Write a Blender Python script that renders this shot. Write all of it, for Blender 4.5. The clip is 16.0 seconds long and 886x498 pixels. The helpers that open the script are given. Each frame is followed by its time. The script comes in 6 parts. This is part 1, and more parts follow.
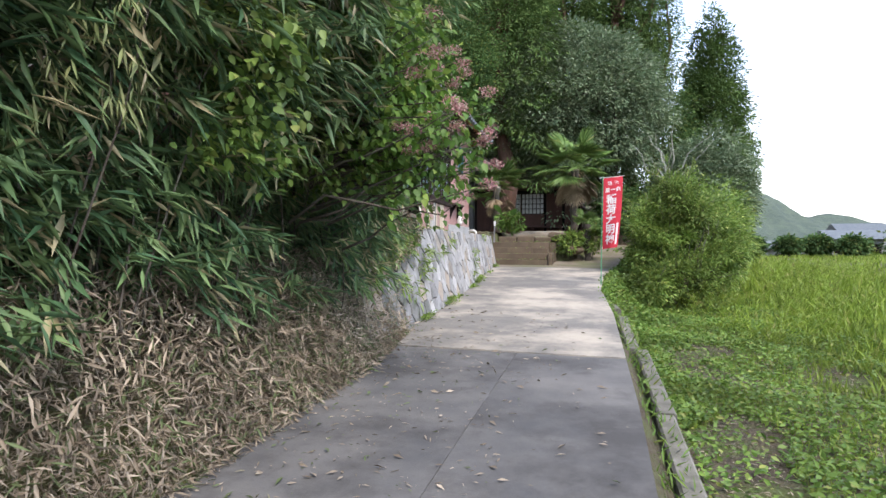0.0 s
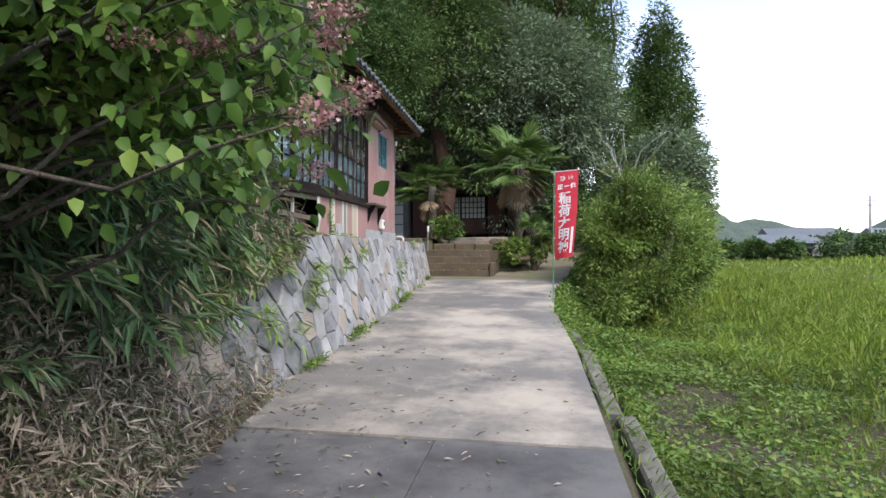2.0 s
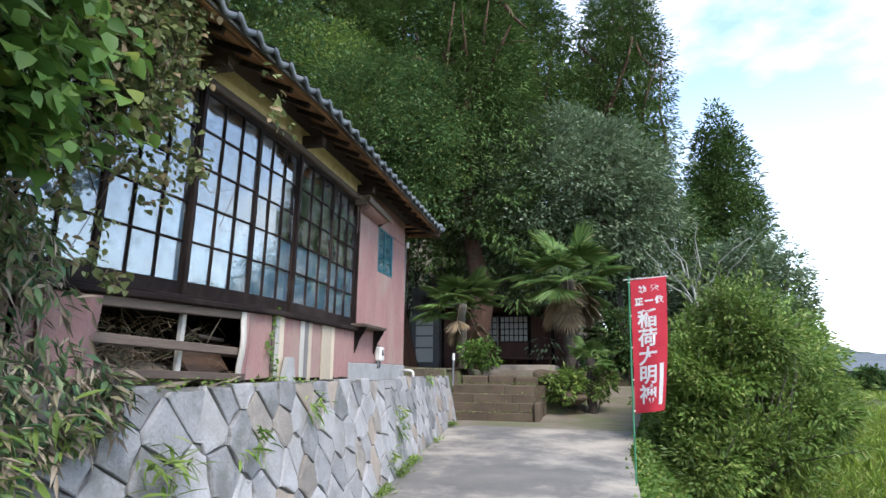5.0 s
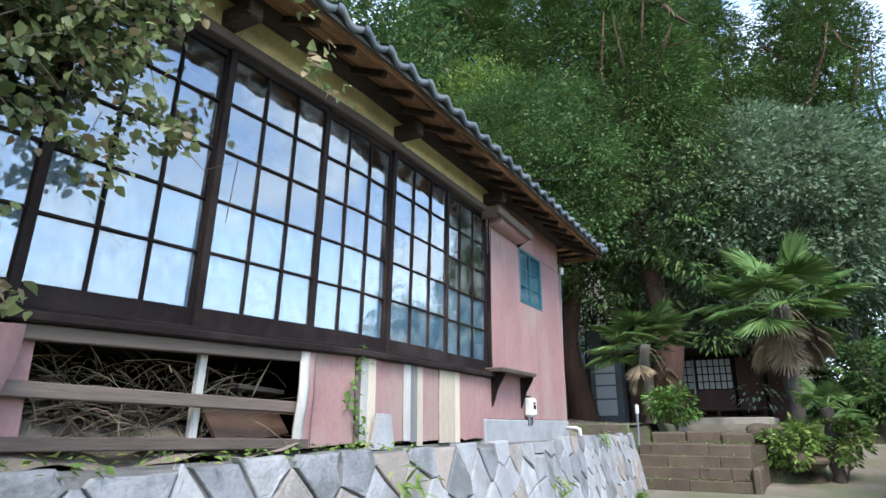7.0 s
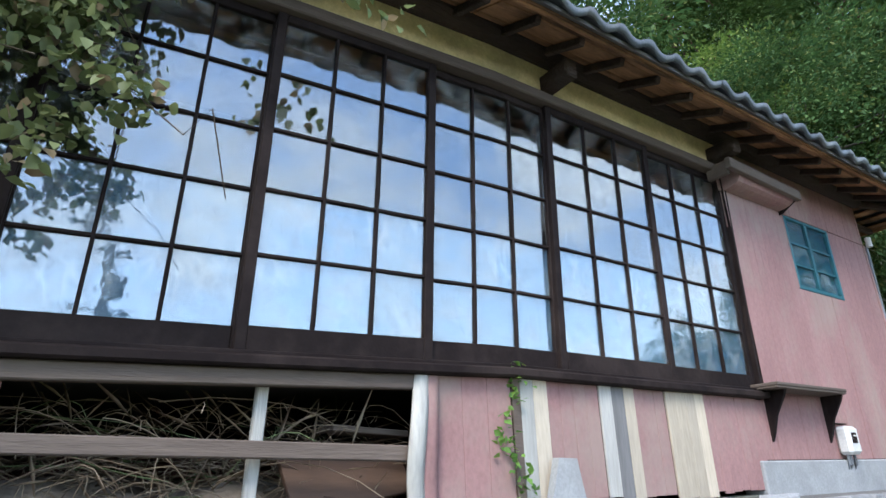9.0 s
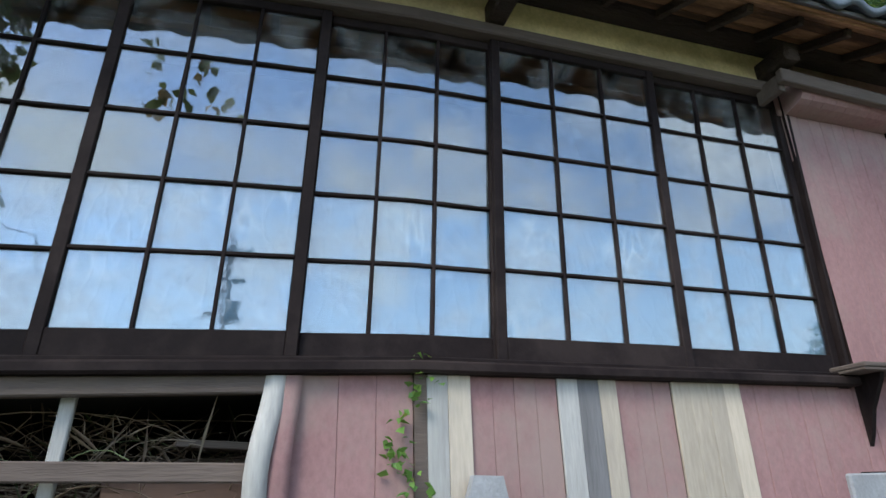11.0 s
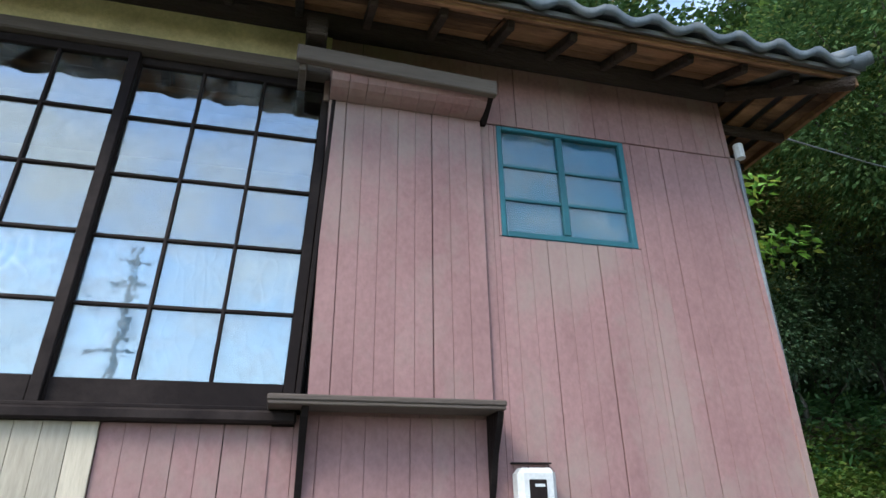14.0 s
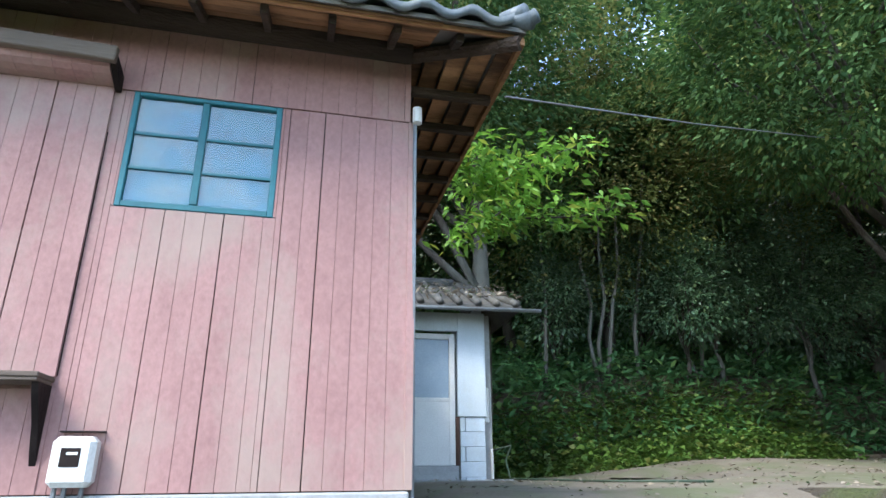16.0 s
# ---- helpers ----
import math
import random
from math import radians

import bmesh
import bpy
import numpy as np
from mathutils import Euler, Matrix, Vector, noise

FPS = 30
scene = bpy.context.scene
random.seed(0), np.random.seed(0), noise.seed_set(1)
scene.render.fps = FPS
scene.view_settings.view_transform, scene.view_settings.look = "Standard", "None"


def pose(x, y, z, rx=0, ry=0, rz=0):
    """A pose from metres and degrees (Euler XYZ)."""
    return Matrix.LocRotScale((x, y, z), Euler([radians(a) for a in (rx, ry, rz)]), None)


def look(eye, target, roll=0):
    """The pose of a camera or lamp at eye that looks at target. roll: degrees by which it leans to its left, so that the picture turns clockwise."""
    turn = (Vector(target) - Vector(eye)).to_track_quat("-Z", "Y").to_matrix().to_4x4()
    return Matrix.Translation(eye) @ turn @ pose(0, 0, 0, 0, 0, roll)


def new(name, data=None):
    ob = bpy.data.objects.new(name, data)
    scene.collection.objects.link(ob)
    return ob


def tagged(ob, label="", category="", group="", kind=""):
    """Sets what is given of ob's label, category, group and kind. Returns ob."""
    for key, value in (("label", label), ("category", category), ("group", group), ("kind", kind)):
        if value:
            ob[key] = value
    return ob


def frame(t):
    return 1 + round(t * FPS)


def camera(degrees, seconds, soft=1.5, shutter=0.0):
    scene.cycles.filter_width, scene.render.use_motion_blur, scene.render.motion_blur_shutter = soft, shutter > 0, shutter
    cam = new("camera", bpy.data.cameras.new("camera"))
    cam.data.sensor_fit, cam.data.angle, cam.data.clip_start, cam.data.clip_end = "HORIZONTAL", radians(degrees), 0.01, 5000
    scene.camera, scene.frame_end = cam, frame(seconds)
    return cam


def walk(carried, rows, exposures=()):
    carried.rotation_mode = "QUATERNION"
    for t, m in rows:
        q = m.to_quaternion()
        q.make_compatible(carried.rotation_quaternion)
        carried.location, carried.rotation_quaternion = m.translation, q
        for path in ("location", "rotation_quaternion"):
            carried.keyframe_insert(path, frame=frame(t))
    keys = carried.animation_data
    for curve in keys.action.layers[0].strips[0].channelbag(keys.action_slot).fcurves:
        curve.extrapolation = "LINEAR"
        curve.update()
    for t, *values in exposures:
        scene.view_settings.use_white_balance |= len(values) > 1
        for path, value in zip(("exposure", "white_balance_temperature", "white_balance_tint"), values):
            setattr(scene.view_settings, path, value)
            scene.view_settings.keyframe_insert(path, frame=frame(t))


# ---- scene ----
cam = camera(71.8, 16.0, soft=1.5)
PATH = [
    (0, (3.734, -14.443, 1.209), (3.215, -12.511, 1.196), 0.1),
    (0.5, (3.602, -13.694, 1.22), (3.13, -11.751, 1.214), -0.1),
    (1, (3.519, -13.005, 1.247), (3.094, -11.05, 1.248), -0.2),
    (1.5, (3.543, -12.269, 1.268), (3.176, -10.302, 1.271), -0.4),
    (2, (3.51, -11.521, 1.283), (3.17, -9.55, 1.29), -0.3),
    (2.5, (3.503, -10.794, 1.298), (3.175, -8.821, 1.307), -0.4),
    (3, (3.437, -10.075, 1.326), (3.106, -8.103, 1.336), -0.3),
    (3.5, (3.419, -9.425, 1.375), (3.085, -7.453, 1.405), -0.4),
    (4, (3.292, -8.804, 1.475), (2.922, -6.843, 1.596), -0.3),
    (4.2, (3.267, -8.584, 1.532), (2.878, -6.633, 1.738), -0.2),
    (6.3, (2.984, -6.511, 1.634), (2.216, -4.731, 2.122), 0.4),
    (6.5, (2.972, -6.328, 1.639), (2.128, -4.587, 2.145), 0.1),
    (7, (2.936, -5.83, 1.649), (1.955, -4.178, 2.205), -0.2),
    (7.5, (2.905, -5.407, 1.659), (1.742, -3.896, 2.261), -0.8),
    (8, (2.805, -4.993, 1.685), (1.496, -3.625, 2.329), -1.1),
    (8.2, (2.762, -4.825, 1.677), (1.408, -3.513, 2.344), -1.5),
    (10.3, (2.53, -3.468, 1.636), (0.736, -2.93, 2.337), -1.5),
    (10.5, (2.51, -3.296, 1.65), (0.715, -2.77, 2.358), -1.7),
    (11, (2.567, -2.868, 1.676), (0.783, -2.357, 2.419), -1.7),
    (11.5, (2.691, -2.427, 1.688), (0.921, -1.912, 2.463), -1.9),
    (12, (2.716, -1.944, 1.71), (0.953, -1.431, 2.503), -1.9),
    (12.5, (2.729, -1.472, 1.744), (0.969, -0.967, 2.548), -1.7),
    (13, (2.738, -1.004, 1.725), (0.968, -0.548, 2.537), -1.3),
    (13.5, (2.688, -0.474, 1.746), (0.913, -0.044, 2.561), -1.2),
    (14, (2.741, 0.121, 1.754), (0.957, 0.516, 2.568), -1.0),
    (14.5, (2.794, 0.682, 1.777), (0.992, 1.06, 2.558), -0.3),
    (15, (2.892, 1.242, 1.746), (1.091, 1.601, 2.538), -0.3),
    (15.5, (3.01, 1.717, 1.721), (1.195, 2.076, 2.481), -0.5),
    (16, (3.146, 2.208, 1.801), (1.3, 2.557, 2.488), -0.4),
]
walk(cam, [(t, look(eye, target, roll)) for t, eye, target, roll in PATH],
     exposures=[(0, 1.25, 7080, 17), (2, 0.95, 7080, 17), (4.2, 0.88, 6900, 16), (6.3, 1.35, 6400, 12), (8.2, 1.3, 6300, 12), (10.3, 0.75, 6250, 11), (12.5, 0.58, 6350, 9), (14.0, 0.9, 6300, 8), (15, 1.3, 6250, 8), (16, 1.72, 6150, 8)])

# ---- world, sun ----
world = bpy.data.worlds.new("sky")
scene.world = world
world.use_nodes = True
wn, wl = world.node_tree.nodes, world.node_tree.links
sky = wn.new("ShaderNodeTexSky")
sky.sky_type, sky.sun_disc = "NISHITA", False
sky.sun_elevation, sky.sun_rotation = radians(47), radians(136)
sky.air_density, sky.dust_density, sky.ozone_density = 1.0, 0.15, 1.5
wtc = wn.new("ShaderNodeTexCoord")
wmap = wn.new("ShaderNodeMapping")
wmap.inputs["Scale"].default_value = (1.6, 1.6, 3.2)
wnz = wn.new("ShaderNodeTexNoise")
wnz.inputs["Scale"].default_value, wnz.inputs["Detail"].default_value, wnz.inputs["Roughness"].default_value = 2.4, 6, 0.55
wr = wn.new("ShaderNodeValToRGB")
wr.color_ramp.elements[0].position, wr.color_ramp.elements[0].color = 0.40, (0.0, 0.0, 0.0, 1)
wr.color_ramp.elements[1].position, wr.color_ramp.elements[1].color = 0.66, (0.9, 0.9, 0.9, 1)
wmix = wn.new("ShaderNodeMixRGB")
wmix.inputs["Color2"].default_value = (5.9, 6.7, 7.6, 1)
bg = wn["Background"]
bg.inputs["Strength"].default_value = 0.145
wl.new(wtc.outputs["Generated"], wmap.inputs["Vector"])
wl.new(wmap.outputs["Vector"], wnz.inputs["Vector"])
wl.new(wnz.outputs["Fac"], wr.inputs["Fac"])
wsep, whaze, wmax = wn.new("ShaderNodeSeparateXYZ"), wn.new("ShaderNodeMapRange"), wn.new("ShaderNodeMath")
wl.new(wtc.outputs["Generated"], wsep.inputs[0])
wl.new(wsep.outputs["Z"], whaze.inputs["Value"])
whaze.inputs["From Min"].default_value, whaze.inputs["From Max"].default_value = 0.08, 0.42
whaze.inputs["To Min"].default_value, whaze.inputs["To Max"].default_value = 0.65, 0.0
wmax.operation = "MAXIMUM"
wl.new(wr.outputs["Color"], wmax.inputs[0])
wl.new(whaze.outputs["Result"], wmax.inputs[1])
wl.new(wmax.outputs[0], wmix.inputs["Fac"])
wgain = wn.new("ShaderNodeMixRGB")
wgain.blend_type = "MULTIPLY"
wgain.inputs["Fac"].default_value, wgain.inputs["Color2"].default_value = 1.0, (1.78, 1.76, 1.76, 1)
wl.new(sky.outputs["Color"], wgain.inputs["Color1"])
wl.new(wgain.outputs["Color"], wmix.inputs["Color1"])
wl.new(wmix.outputs["Color"], bg.inputs["Color"])

sun = new("sun", bpy.data.lights.new("sun", "SUN"))
sun.data.energy, sun.data.angle, sun.data.color = 2.3, radians(24), (1.0, 0.95, 0.88)
sun.matrix_world = look((31, -32, 48), (0, 0, 0))

rng = np.random.default_rng(7)


# ---- mesh helpers ----
class G:
    """Collects vertices and faces of one mesh."""

    def __init__(self):
        self.v, self.f = [], []

    def add(self, verts, faces):
        o = len(self.v)
        self.v.extend([tuple(p) for p in verts])
        self.f.extend([tuple(o + i for i in f) for f in faces])
        return self

    def box(self, lo, hi, c=0.0, m=None):
        """A box with chamfered edges of width c."""
        lo, hi = np.minimum(lo, hi), np.maximum(lo, hi)
        mid, h = (lo + hi) / 2, (hi - lo) / 2
        if c <= 0:
            vs = [Vector((sx * h[0], sy * h[1], sz * h[2])) for sz in (-1, 1) for sy in (-1, 1) for sx in (-1, 1)]
            fs = [(0, 2, 3, 1), (4, 5, 7, 6), (0, 1, 5, 4), (2, 6, 7, 3), (0, 4, 6, 2), (1, 3, 7, 5)]
        else:
            c = min(c, *(0.45 * h))
            vs, ix = [], {}
            for sx in (-1, 1):
                for sy in (-1, 1):
                    for sz in (-1, 1):
                        s = (sx, sy, sz)
                        for a in range(3):
                            p = [s[k] * (h[k] - (0 if k == a else c)) for k in range(3)]
                            ix[s, a] = len(vs)
                            vs.append(Vector(p))
            fs = []
            for a in range(3):
                b, d = (a + 1) % 3, (a + 2) % 3
                for sa in (-1, 1):
                    q = []
                    for sb, sd in ((-1, -1), (1, -1), (1, 1), (-1, 1)):
                        s = [0, 0, 0]
                        s[a], s[b], s[d] = sa, sb, sd
                        q.append(ix[tuple(s), a])
                    fs.append(tuple(q if sa > 0 else q[::-1]))
                for sb in (-1, 1):
                    for sd in (-1, 1):
                        s0, s1 = [0, 0, 0], [0, 0, 0]
                        s0[a], s0[b], s0[d] = -1, sb, sd
                        s1[a], s1[b], s1[d] = 1, sb, sd
                        q = (ix[tuple(s0), b], ix[tuple(s1), b], ix[tuple(s1), d], ix[tuple(s0), d])
                        fs.append(q if sb * sd > 0 else q[::-1])
            for s in [(x, y, z) for x in (-1, 1) for y in (-1, 1) for z in (-1, 1)]:
                q = (ix[s, 0], ix[s, 1], ix[s, 2])
                fs.append(q if s[0] * s[1] * s[2] > 0 else q[::-1])
        m = m or Matrix()
        return self.add([m @ (p + Vector(mid)) for p in vs], fs)

    def tube(self, pts, radii, sides=8, caps=True):
        pts = [Vector(p) for p in pts]
        rings = []
        for i, p in enumerate(pts):
            d = (pts[min(i + 1, len(pts) - 1)] - pts[max(i - 1, 0)]).normalized()
            u = d.cross(Vector((0.31, 0.17, 0.93)) if abs(d.z) < 0.9 else Vector((1, 0.2, 0))).normalized()
            w = d.cross(u)
            r = radii[i] if hasattr(radii, "__len__") else radii
            rings.append([p + r * (math.cos(a) * u + math.sin(a) * w) for a in (2 * math.pi * k / sides for k in range(sides))])
        vs = [q for ring in rings for q in ring]
        fs = [(i * sides + k, i * sides + (k + 1) % sides, (i + 1) * sides + (k + 1) % sides, (i + 1) * sides + k)
              for i in range(len(pts) - 1) for k in range(sides)]
        if caps:
            fs += [tuple(range(sides))[::-1], tuple((len(pts) - 1) * sides + k for k in range(sides))]
        return self.add(vs, fs)

    def prism(self, poly, lo, hi, axis=0):
        """A polygon of (a, b) pairs, extruded along an axis."""
        n = len(poly)

        def at(a, b, e):
            return {0: (e, a, b), 1: (a, e, b), 2: (a, b, e)}[axis]
        vs = [at(a, b, lo) for a, b in poly] + [at(a, b, hi) for a, b in poly]
        fs = [tuple(range(n))[::-1], tuple(range(n, 2 * n))] + [(i, (i + 1) % n, n + (i + 1) % n, n + i) for i in range(n)]
        return self.add(vs, fs)

    def mesh(self, name, mat=None, smooth=False):
        me = bpy.data.meshes.new(name)
        me.from_pydata(self.v, [], self.f)
        bm = bmesh.new()
        bm.from_mesh(me)
        if len(bm.faces) < 60000:
            bmesh.ops.recalc_face_normals(bm, faces=bm.faces)
        bm.to_mesh(me)
        bm.free()
        if smooth:
            me.shade_smooth()
        if mat:
            me.materials.append(mat)
        return me


def box(lo, hi, c=0.004):
    return G().box(lo, hi, c)


def part(name, g, mat=None, parent=None, label="", smooth=False):
    me = g if isinstance(g, bpy.types.Mesh) else g.mesh(name, mat, smooth)
    ob = new(name, me)
    if parent:
        ob.parent = parent
    if label:
        tagged(ob, label)
    return ob


def thing(name, at, label, category, group="", kind=""):
    ob = new(name)
    ob.location = at
    ob.empty_display_size = 0.1
    return tagged(ob, label, category, group, kind)


def into(ob, root):
    """Parents ob under root and keeps it where it stands."""
    ob.parent = root
    ob.matrix_parent_inverse = Matrix.Translation(root.location).inverted()
    return ob


def unit(a):
    return a / np.maximum(np.linalg.norm(a, axis=1, keepdims=True), 1e-9)


def leaf_mesh(name, p, d, size, ratio, mat, up=None, fold=0.12, mid=0.42, fine=False):
    """One mesh of many folded leaves: base p, axis d, length size, width ratio * size. fine: rounder leaves with a midrib."""
    n = len(p)
    d = unit(np.asarray(d, float))
    size = np.broadcast_to(np.asarray(size, float), (n,))[:, None]
    ref = rng.normal(size=(n, 3)) * 0.45 + (np.array([0, 0, 1.0]) if up is None else up)
    s = unit(np.cross(d, ref))
    nn = np.cross(s, d)
    w = size * ratio / 2
    lift = nn * size * fold * ratio
    if fine:
        bend = rng.uniform(0.05, 0.22, (n, 1)) * size
        v = np.stack([p, p + d * size * 0.28 + s * w + lift, p + d * size * 0.62 + s * w * 0.8 + lift - nn * bend * 0.3, p + d * size - nn * bend,
                      p + d * size * 0.62 - s * w * 0.8 + lift - nn * bend * 0.3, p + d * size * 0.28 - s * w + lift,
                      p + d * size * 0.28, p + d * size * 0.62 - nn * bend * 0.35], 1)
        faces = [0, 6, 1, 1, 6, 7, 2, 2, 7, 3, 0, 5, 6, 5, 4, 7, 6, 4, 3, 7]
        starts = [0, 3, 7, 10, 13, 17]
    else:
        v = np.stack([p, p + d * size * mid + s * w + lift, p + d * size - nn * size * 0.1, p + d * size * mid - s * w + lift], 1)
        faces, starts = [0, 1, 2, 0, 2, 3], [0, 3]
    k, m = v.shape[1], len(faces)
    me = bpy.data.meshes.new(name)
    me.vertices.add(k * n)
    me.vertices.foreach_set("co", v.reshape(-1))
    me.loops.add(m * n)
    me.loops.foreach_set("vertex_index", ((np.arange(n) * k)[:, None] + np.array(faces)).reshape(-1).astype(np.int32))
    me.polygons.add(len(starts) * n)
    me.polygons.foreach_set("loop_start", ((np.arange(n) * m)[:, None] + np.array(starts)).reshape(-1).astype(np.int32))
    me.update(calc_edges=True)
    me.materials.append(mat)
    return me


def ball(n):
    return unit(rng.normal(size=(n, 3)))


def crown(centre, radii, clumps, per, spread, inner=0.55, lobes=5, flat=-1.0, cone=0.0, loose=0.13):
    """Leaf bases and outward ways for a crown of clumps with an uneven outline."""
    k = ball(clumps * 2)
    k = k[k[:, 2] > flat][:clumps]
    bumps = ball(lobes)
    bulge = 0.8 + 0.32 * np.max(np.maximum(k @ bumps.T, 0) ** 3, axis=1)
    r = (inner + (1 - inner) * rng.random(len(k)) ** 0.5) * bulge
    stray = rng.random(len(k)) < loose
    r = np.where(stray, r * rng.uniform(1.1, 1.3, len(k)), r)
    c = k * r[:, None]
    if cone:
        c[:, :2] *= (1 - cone * np.clip((c[:, 2:3] + 0.6) / 1.6, 0, 1))
    c = np.asarray(centre) + c * np.asarray(radii)
    idx = np.repeat(np.arange(len(k)), per)
    o = ball(len(idx)) * (0.45 + 0.55 * rng.random(len(idx)))[:, None] * spread * rng.uniform(0.6, 1.4, len(k))[idx][:, None]
    o[:, 2] *= 0.6
    return c[idx] + o, unit(o) + 0.5 * k[idx] + np.array([0, 0, -0.25])


WAVES = [(rng.uniform(0.5, 4.5), rng.uniform(0, 6.3), rng.uniform(0, 6.3)) for _ in range(12)]


def patchy(x, y):
    """An uneven field about 0, made of crossing waves that do not repeat."""
    return sum(np.sin(f * (math.cos(a) * x + math.sin(a) * y) + ph + 0.8 * np.sin(0.6 * x - 0.4 * y + a)) for f, a, ph in WAVES) / 2.4


# ---- materials ----
def nodes_of(name):
    m = bpy.data.materials.new(name)
    m.use_nodes = True
    return m, m.node_tree.nodes, m.node_tree.links, m.node_tree.nodes["Principled BSDF"]


def surf(name, a, b, scale=6.0, rough=0.8, bump=0.3, stretch=(1, 1, 1), fine=60.0, stain=None, stain_scale=1.2, stain_amount=0.5,
         vary=0.25, metal=0.0, spec=0.4, island=False, dist=0.01, shift=1.0):
    """Two-scale grain between colours a and b, a stain colour at large scale, bump, and a change from piece to piece."""
    m, n, l, p = nodes_of(name)
    tc = n.new("ShaderNodeTexCoord")
    mp = n.new("ShaderNodeMapping")
    mp.inputs["Scale"].default_value = stretch
    info = n.new("ShaderNodeNewGeometry" if island else "ShaderNodeObjectInfo")
    rnd = info.outputs["Random Per Island" if island else "Random"]
    off = n.new("ShaderNodeVectorMath")
    off.operation = "MULTIPLY_ADD"
    off.inputs[1].default_value = (17 * shift, 23 * shift, 31 * shift)
    l.new(rnd, off.inputs[0])
    l.new(tc.outputs["Object"], off.inputs[2])
    l.new(off.outputs[0], mp.inputs["Vector"])

    def noise_tex(s, det, r=0.6):
        t = n.new("ShaderNodeTexNoise")
        t.inputs["Scale"].default_value, t.inputs["Detail"].default_value, t.inputs["Roughness"].default_value = s, det, r
        l.new(mp.outputs["Vector"], t.inputs["Vector"])
        return t

    def mix(fac, c1, c2, mode="MIX"):
        x = n.new("ShaderNodeMixRGB")
        x.blend_type = mode
        for s, v in (("Fac", fac), ("Color1", c1), ("Color2", c2)):
            if isinstance(v, (int, float)):
                x.inputs[s].default_value = v
            elif isinstance(v, tuple):
                x.inputs[s].default_value = (*v, 1)
            else:
                l.new(v, x.inputs[s])
        return x.outputs["Color"]

    def ramp(v, lo, hi):
        r = n.new("ShaderNodeMapRange")
        r.inputs["From Min"].default_value, r.inputs["From Max"].default_value = lo, hi
        l.new(v, r.inputs["Value"])
        return r.outputs["Result"]
    big, small = noise_tex(scale, 5), noise_tex(fine, 3)
    col = mix(ramp(big.outputs["Fac"], 0.32, 0.68), a, b)
    col = mix(ramp(small.outputs["Fac"], 0.2, 0.8), col, mix(1.0, col, (0.72, 0.72, 0.72), "MULTIPLY"))
    if stain:
        st = noise_tex(stain_scale, 7, 0.68)
        f = n.new("ShaderNodeMath")
        f.operation = "MULTIPLY"
        f.inputs[1].default_value = stain_amount
        l.new(ramp(st.outputs["Fac"], 0.47, 0.62), f.inputs[0])
        col = mix(f.outputs[0], col, stain)
    if vary:
        hv = n.new("ShaderNodeHueSaturation")
        l.new(col, hv.inputs["Color"])
        vr = n.new("ShaderNodeMapRange")
        vr.inputs["To Min"].default_value, vr.inputs["To Max"].default_value = 1 - vary, 1 + vary
        l.new(rnd, vr.inputs["Value"])
        l.new(vr.outputs["Result"], hv.inputs["Value"])
        col = hv.outputs["Color"]
    l.new(col, p.inputs["Base Color"])
    p.inputs["Roughness"].default_value, p.inputs["Metallic"].default_value = rough, metal
    p.inputs["Specular IOR Level"].default_value = spec
    if bump:
        bp = n.new("ShaderNodeBump")
        bp.inputs["Strength"].default_value, bp.inputs["Distance"].default_value = bump, dist
        ad = n.new("ShaderNodeMath")
        l.new(big.outputs["Fac"], ad.inputs[0])
        l.new(small.outputs["Fac"], ad.inputs[1])
        l.new(ad.outputs[0], bp.inputs["Height"])
        l.new(bp.outputs["Normal"], p.inputs["Normal"])
    return m


def leafy(name, a, b, c=None, share=0.1, trans=0.3, rough=0.5, spec=0.35):
    """Leaves between colours a and b, a share of them in colour c, partly letting light through."""
    m, n, l, p = nodes_of(name)
    geo = n.new("ShaderNodeNewGeometry")
    rp = n.new("ShaderNodeValToRGB")
    e = rp.color_ramp.elements
    e[0].position, e[0].color = 0.0, (*a, 1)
    e[1].position, e[1].color = 1.0 - (share if c else 0), (*b, 1)
    if c:
        x = e.new(min(1.0, 1.0 - share + 0.02))
        x.color = (*c, 1)
    l.new(geo.outputs["Random Per Island"], rp.inputs["Fac"])
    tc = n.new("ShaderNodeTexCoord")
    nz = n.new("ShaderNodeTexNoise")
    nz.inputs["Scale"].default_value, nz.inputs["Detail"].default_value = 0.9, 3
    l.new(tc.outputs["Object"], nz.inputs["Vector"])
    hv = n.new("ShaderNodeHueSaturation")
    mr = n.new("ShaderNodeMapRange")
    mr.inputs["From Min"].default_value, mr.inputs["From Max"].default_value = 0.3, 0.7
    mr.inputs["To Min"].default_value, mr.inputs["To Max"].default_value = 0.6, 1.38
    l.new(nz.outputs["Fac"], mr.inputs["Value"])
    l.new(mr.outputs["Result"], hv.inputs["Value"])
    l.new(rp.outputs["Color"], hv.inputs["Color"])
    l.new(hv.outputs["Color"], p.inputs["Base Color"])
    p.inputs["Roughness"].default_value, p.inputs["Specular IOR Level"].default_value = rough, spec
    tr = n.new("ShaderNodeBsdfTranslucent")
    l.new(hv.outputs["Color"], tr.inputs["Color"])
    mx = n.new("ShaderNodeMixShader")
    mx.inputs["Fac"].default_value = trans
    l.new(p.outputs[0], mx.inputs[1])
    l.new(tr.outputs[0], mx.inputs[2])
    l.new(mx.outputs[0], n["Material Output"].inputs["Surface"])
    return m


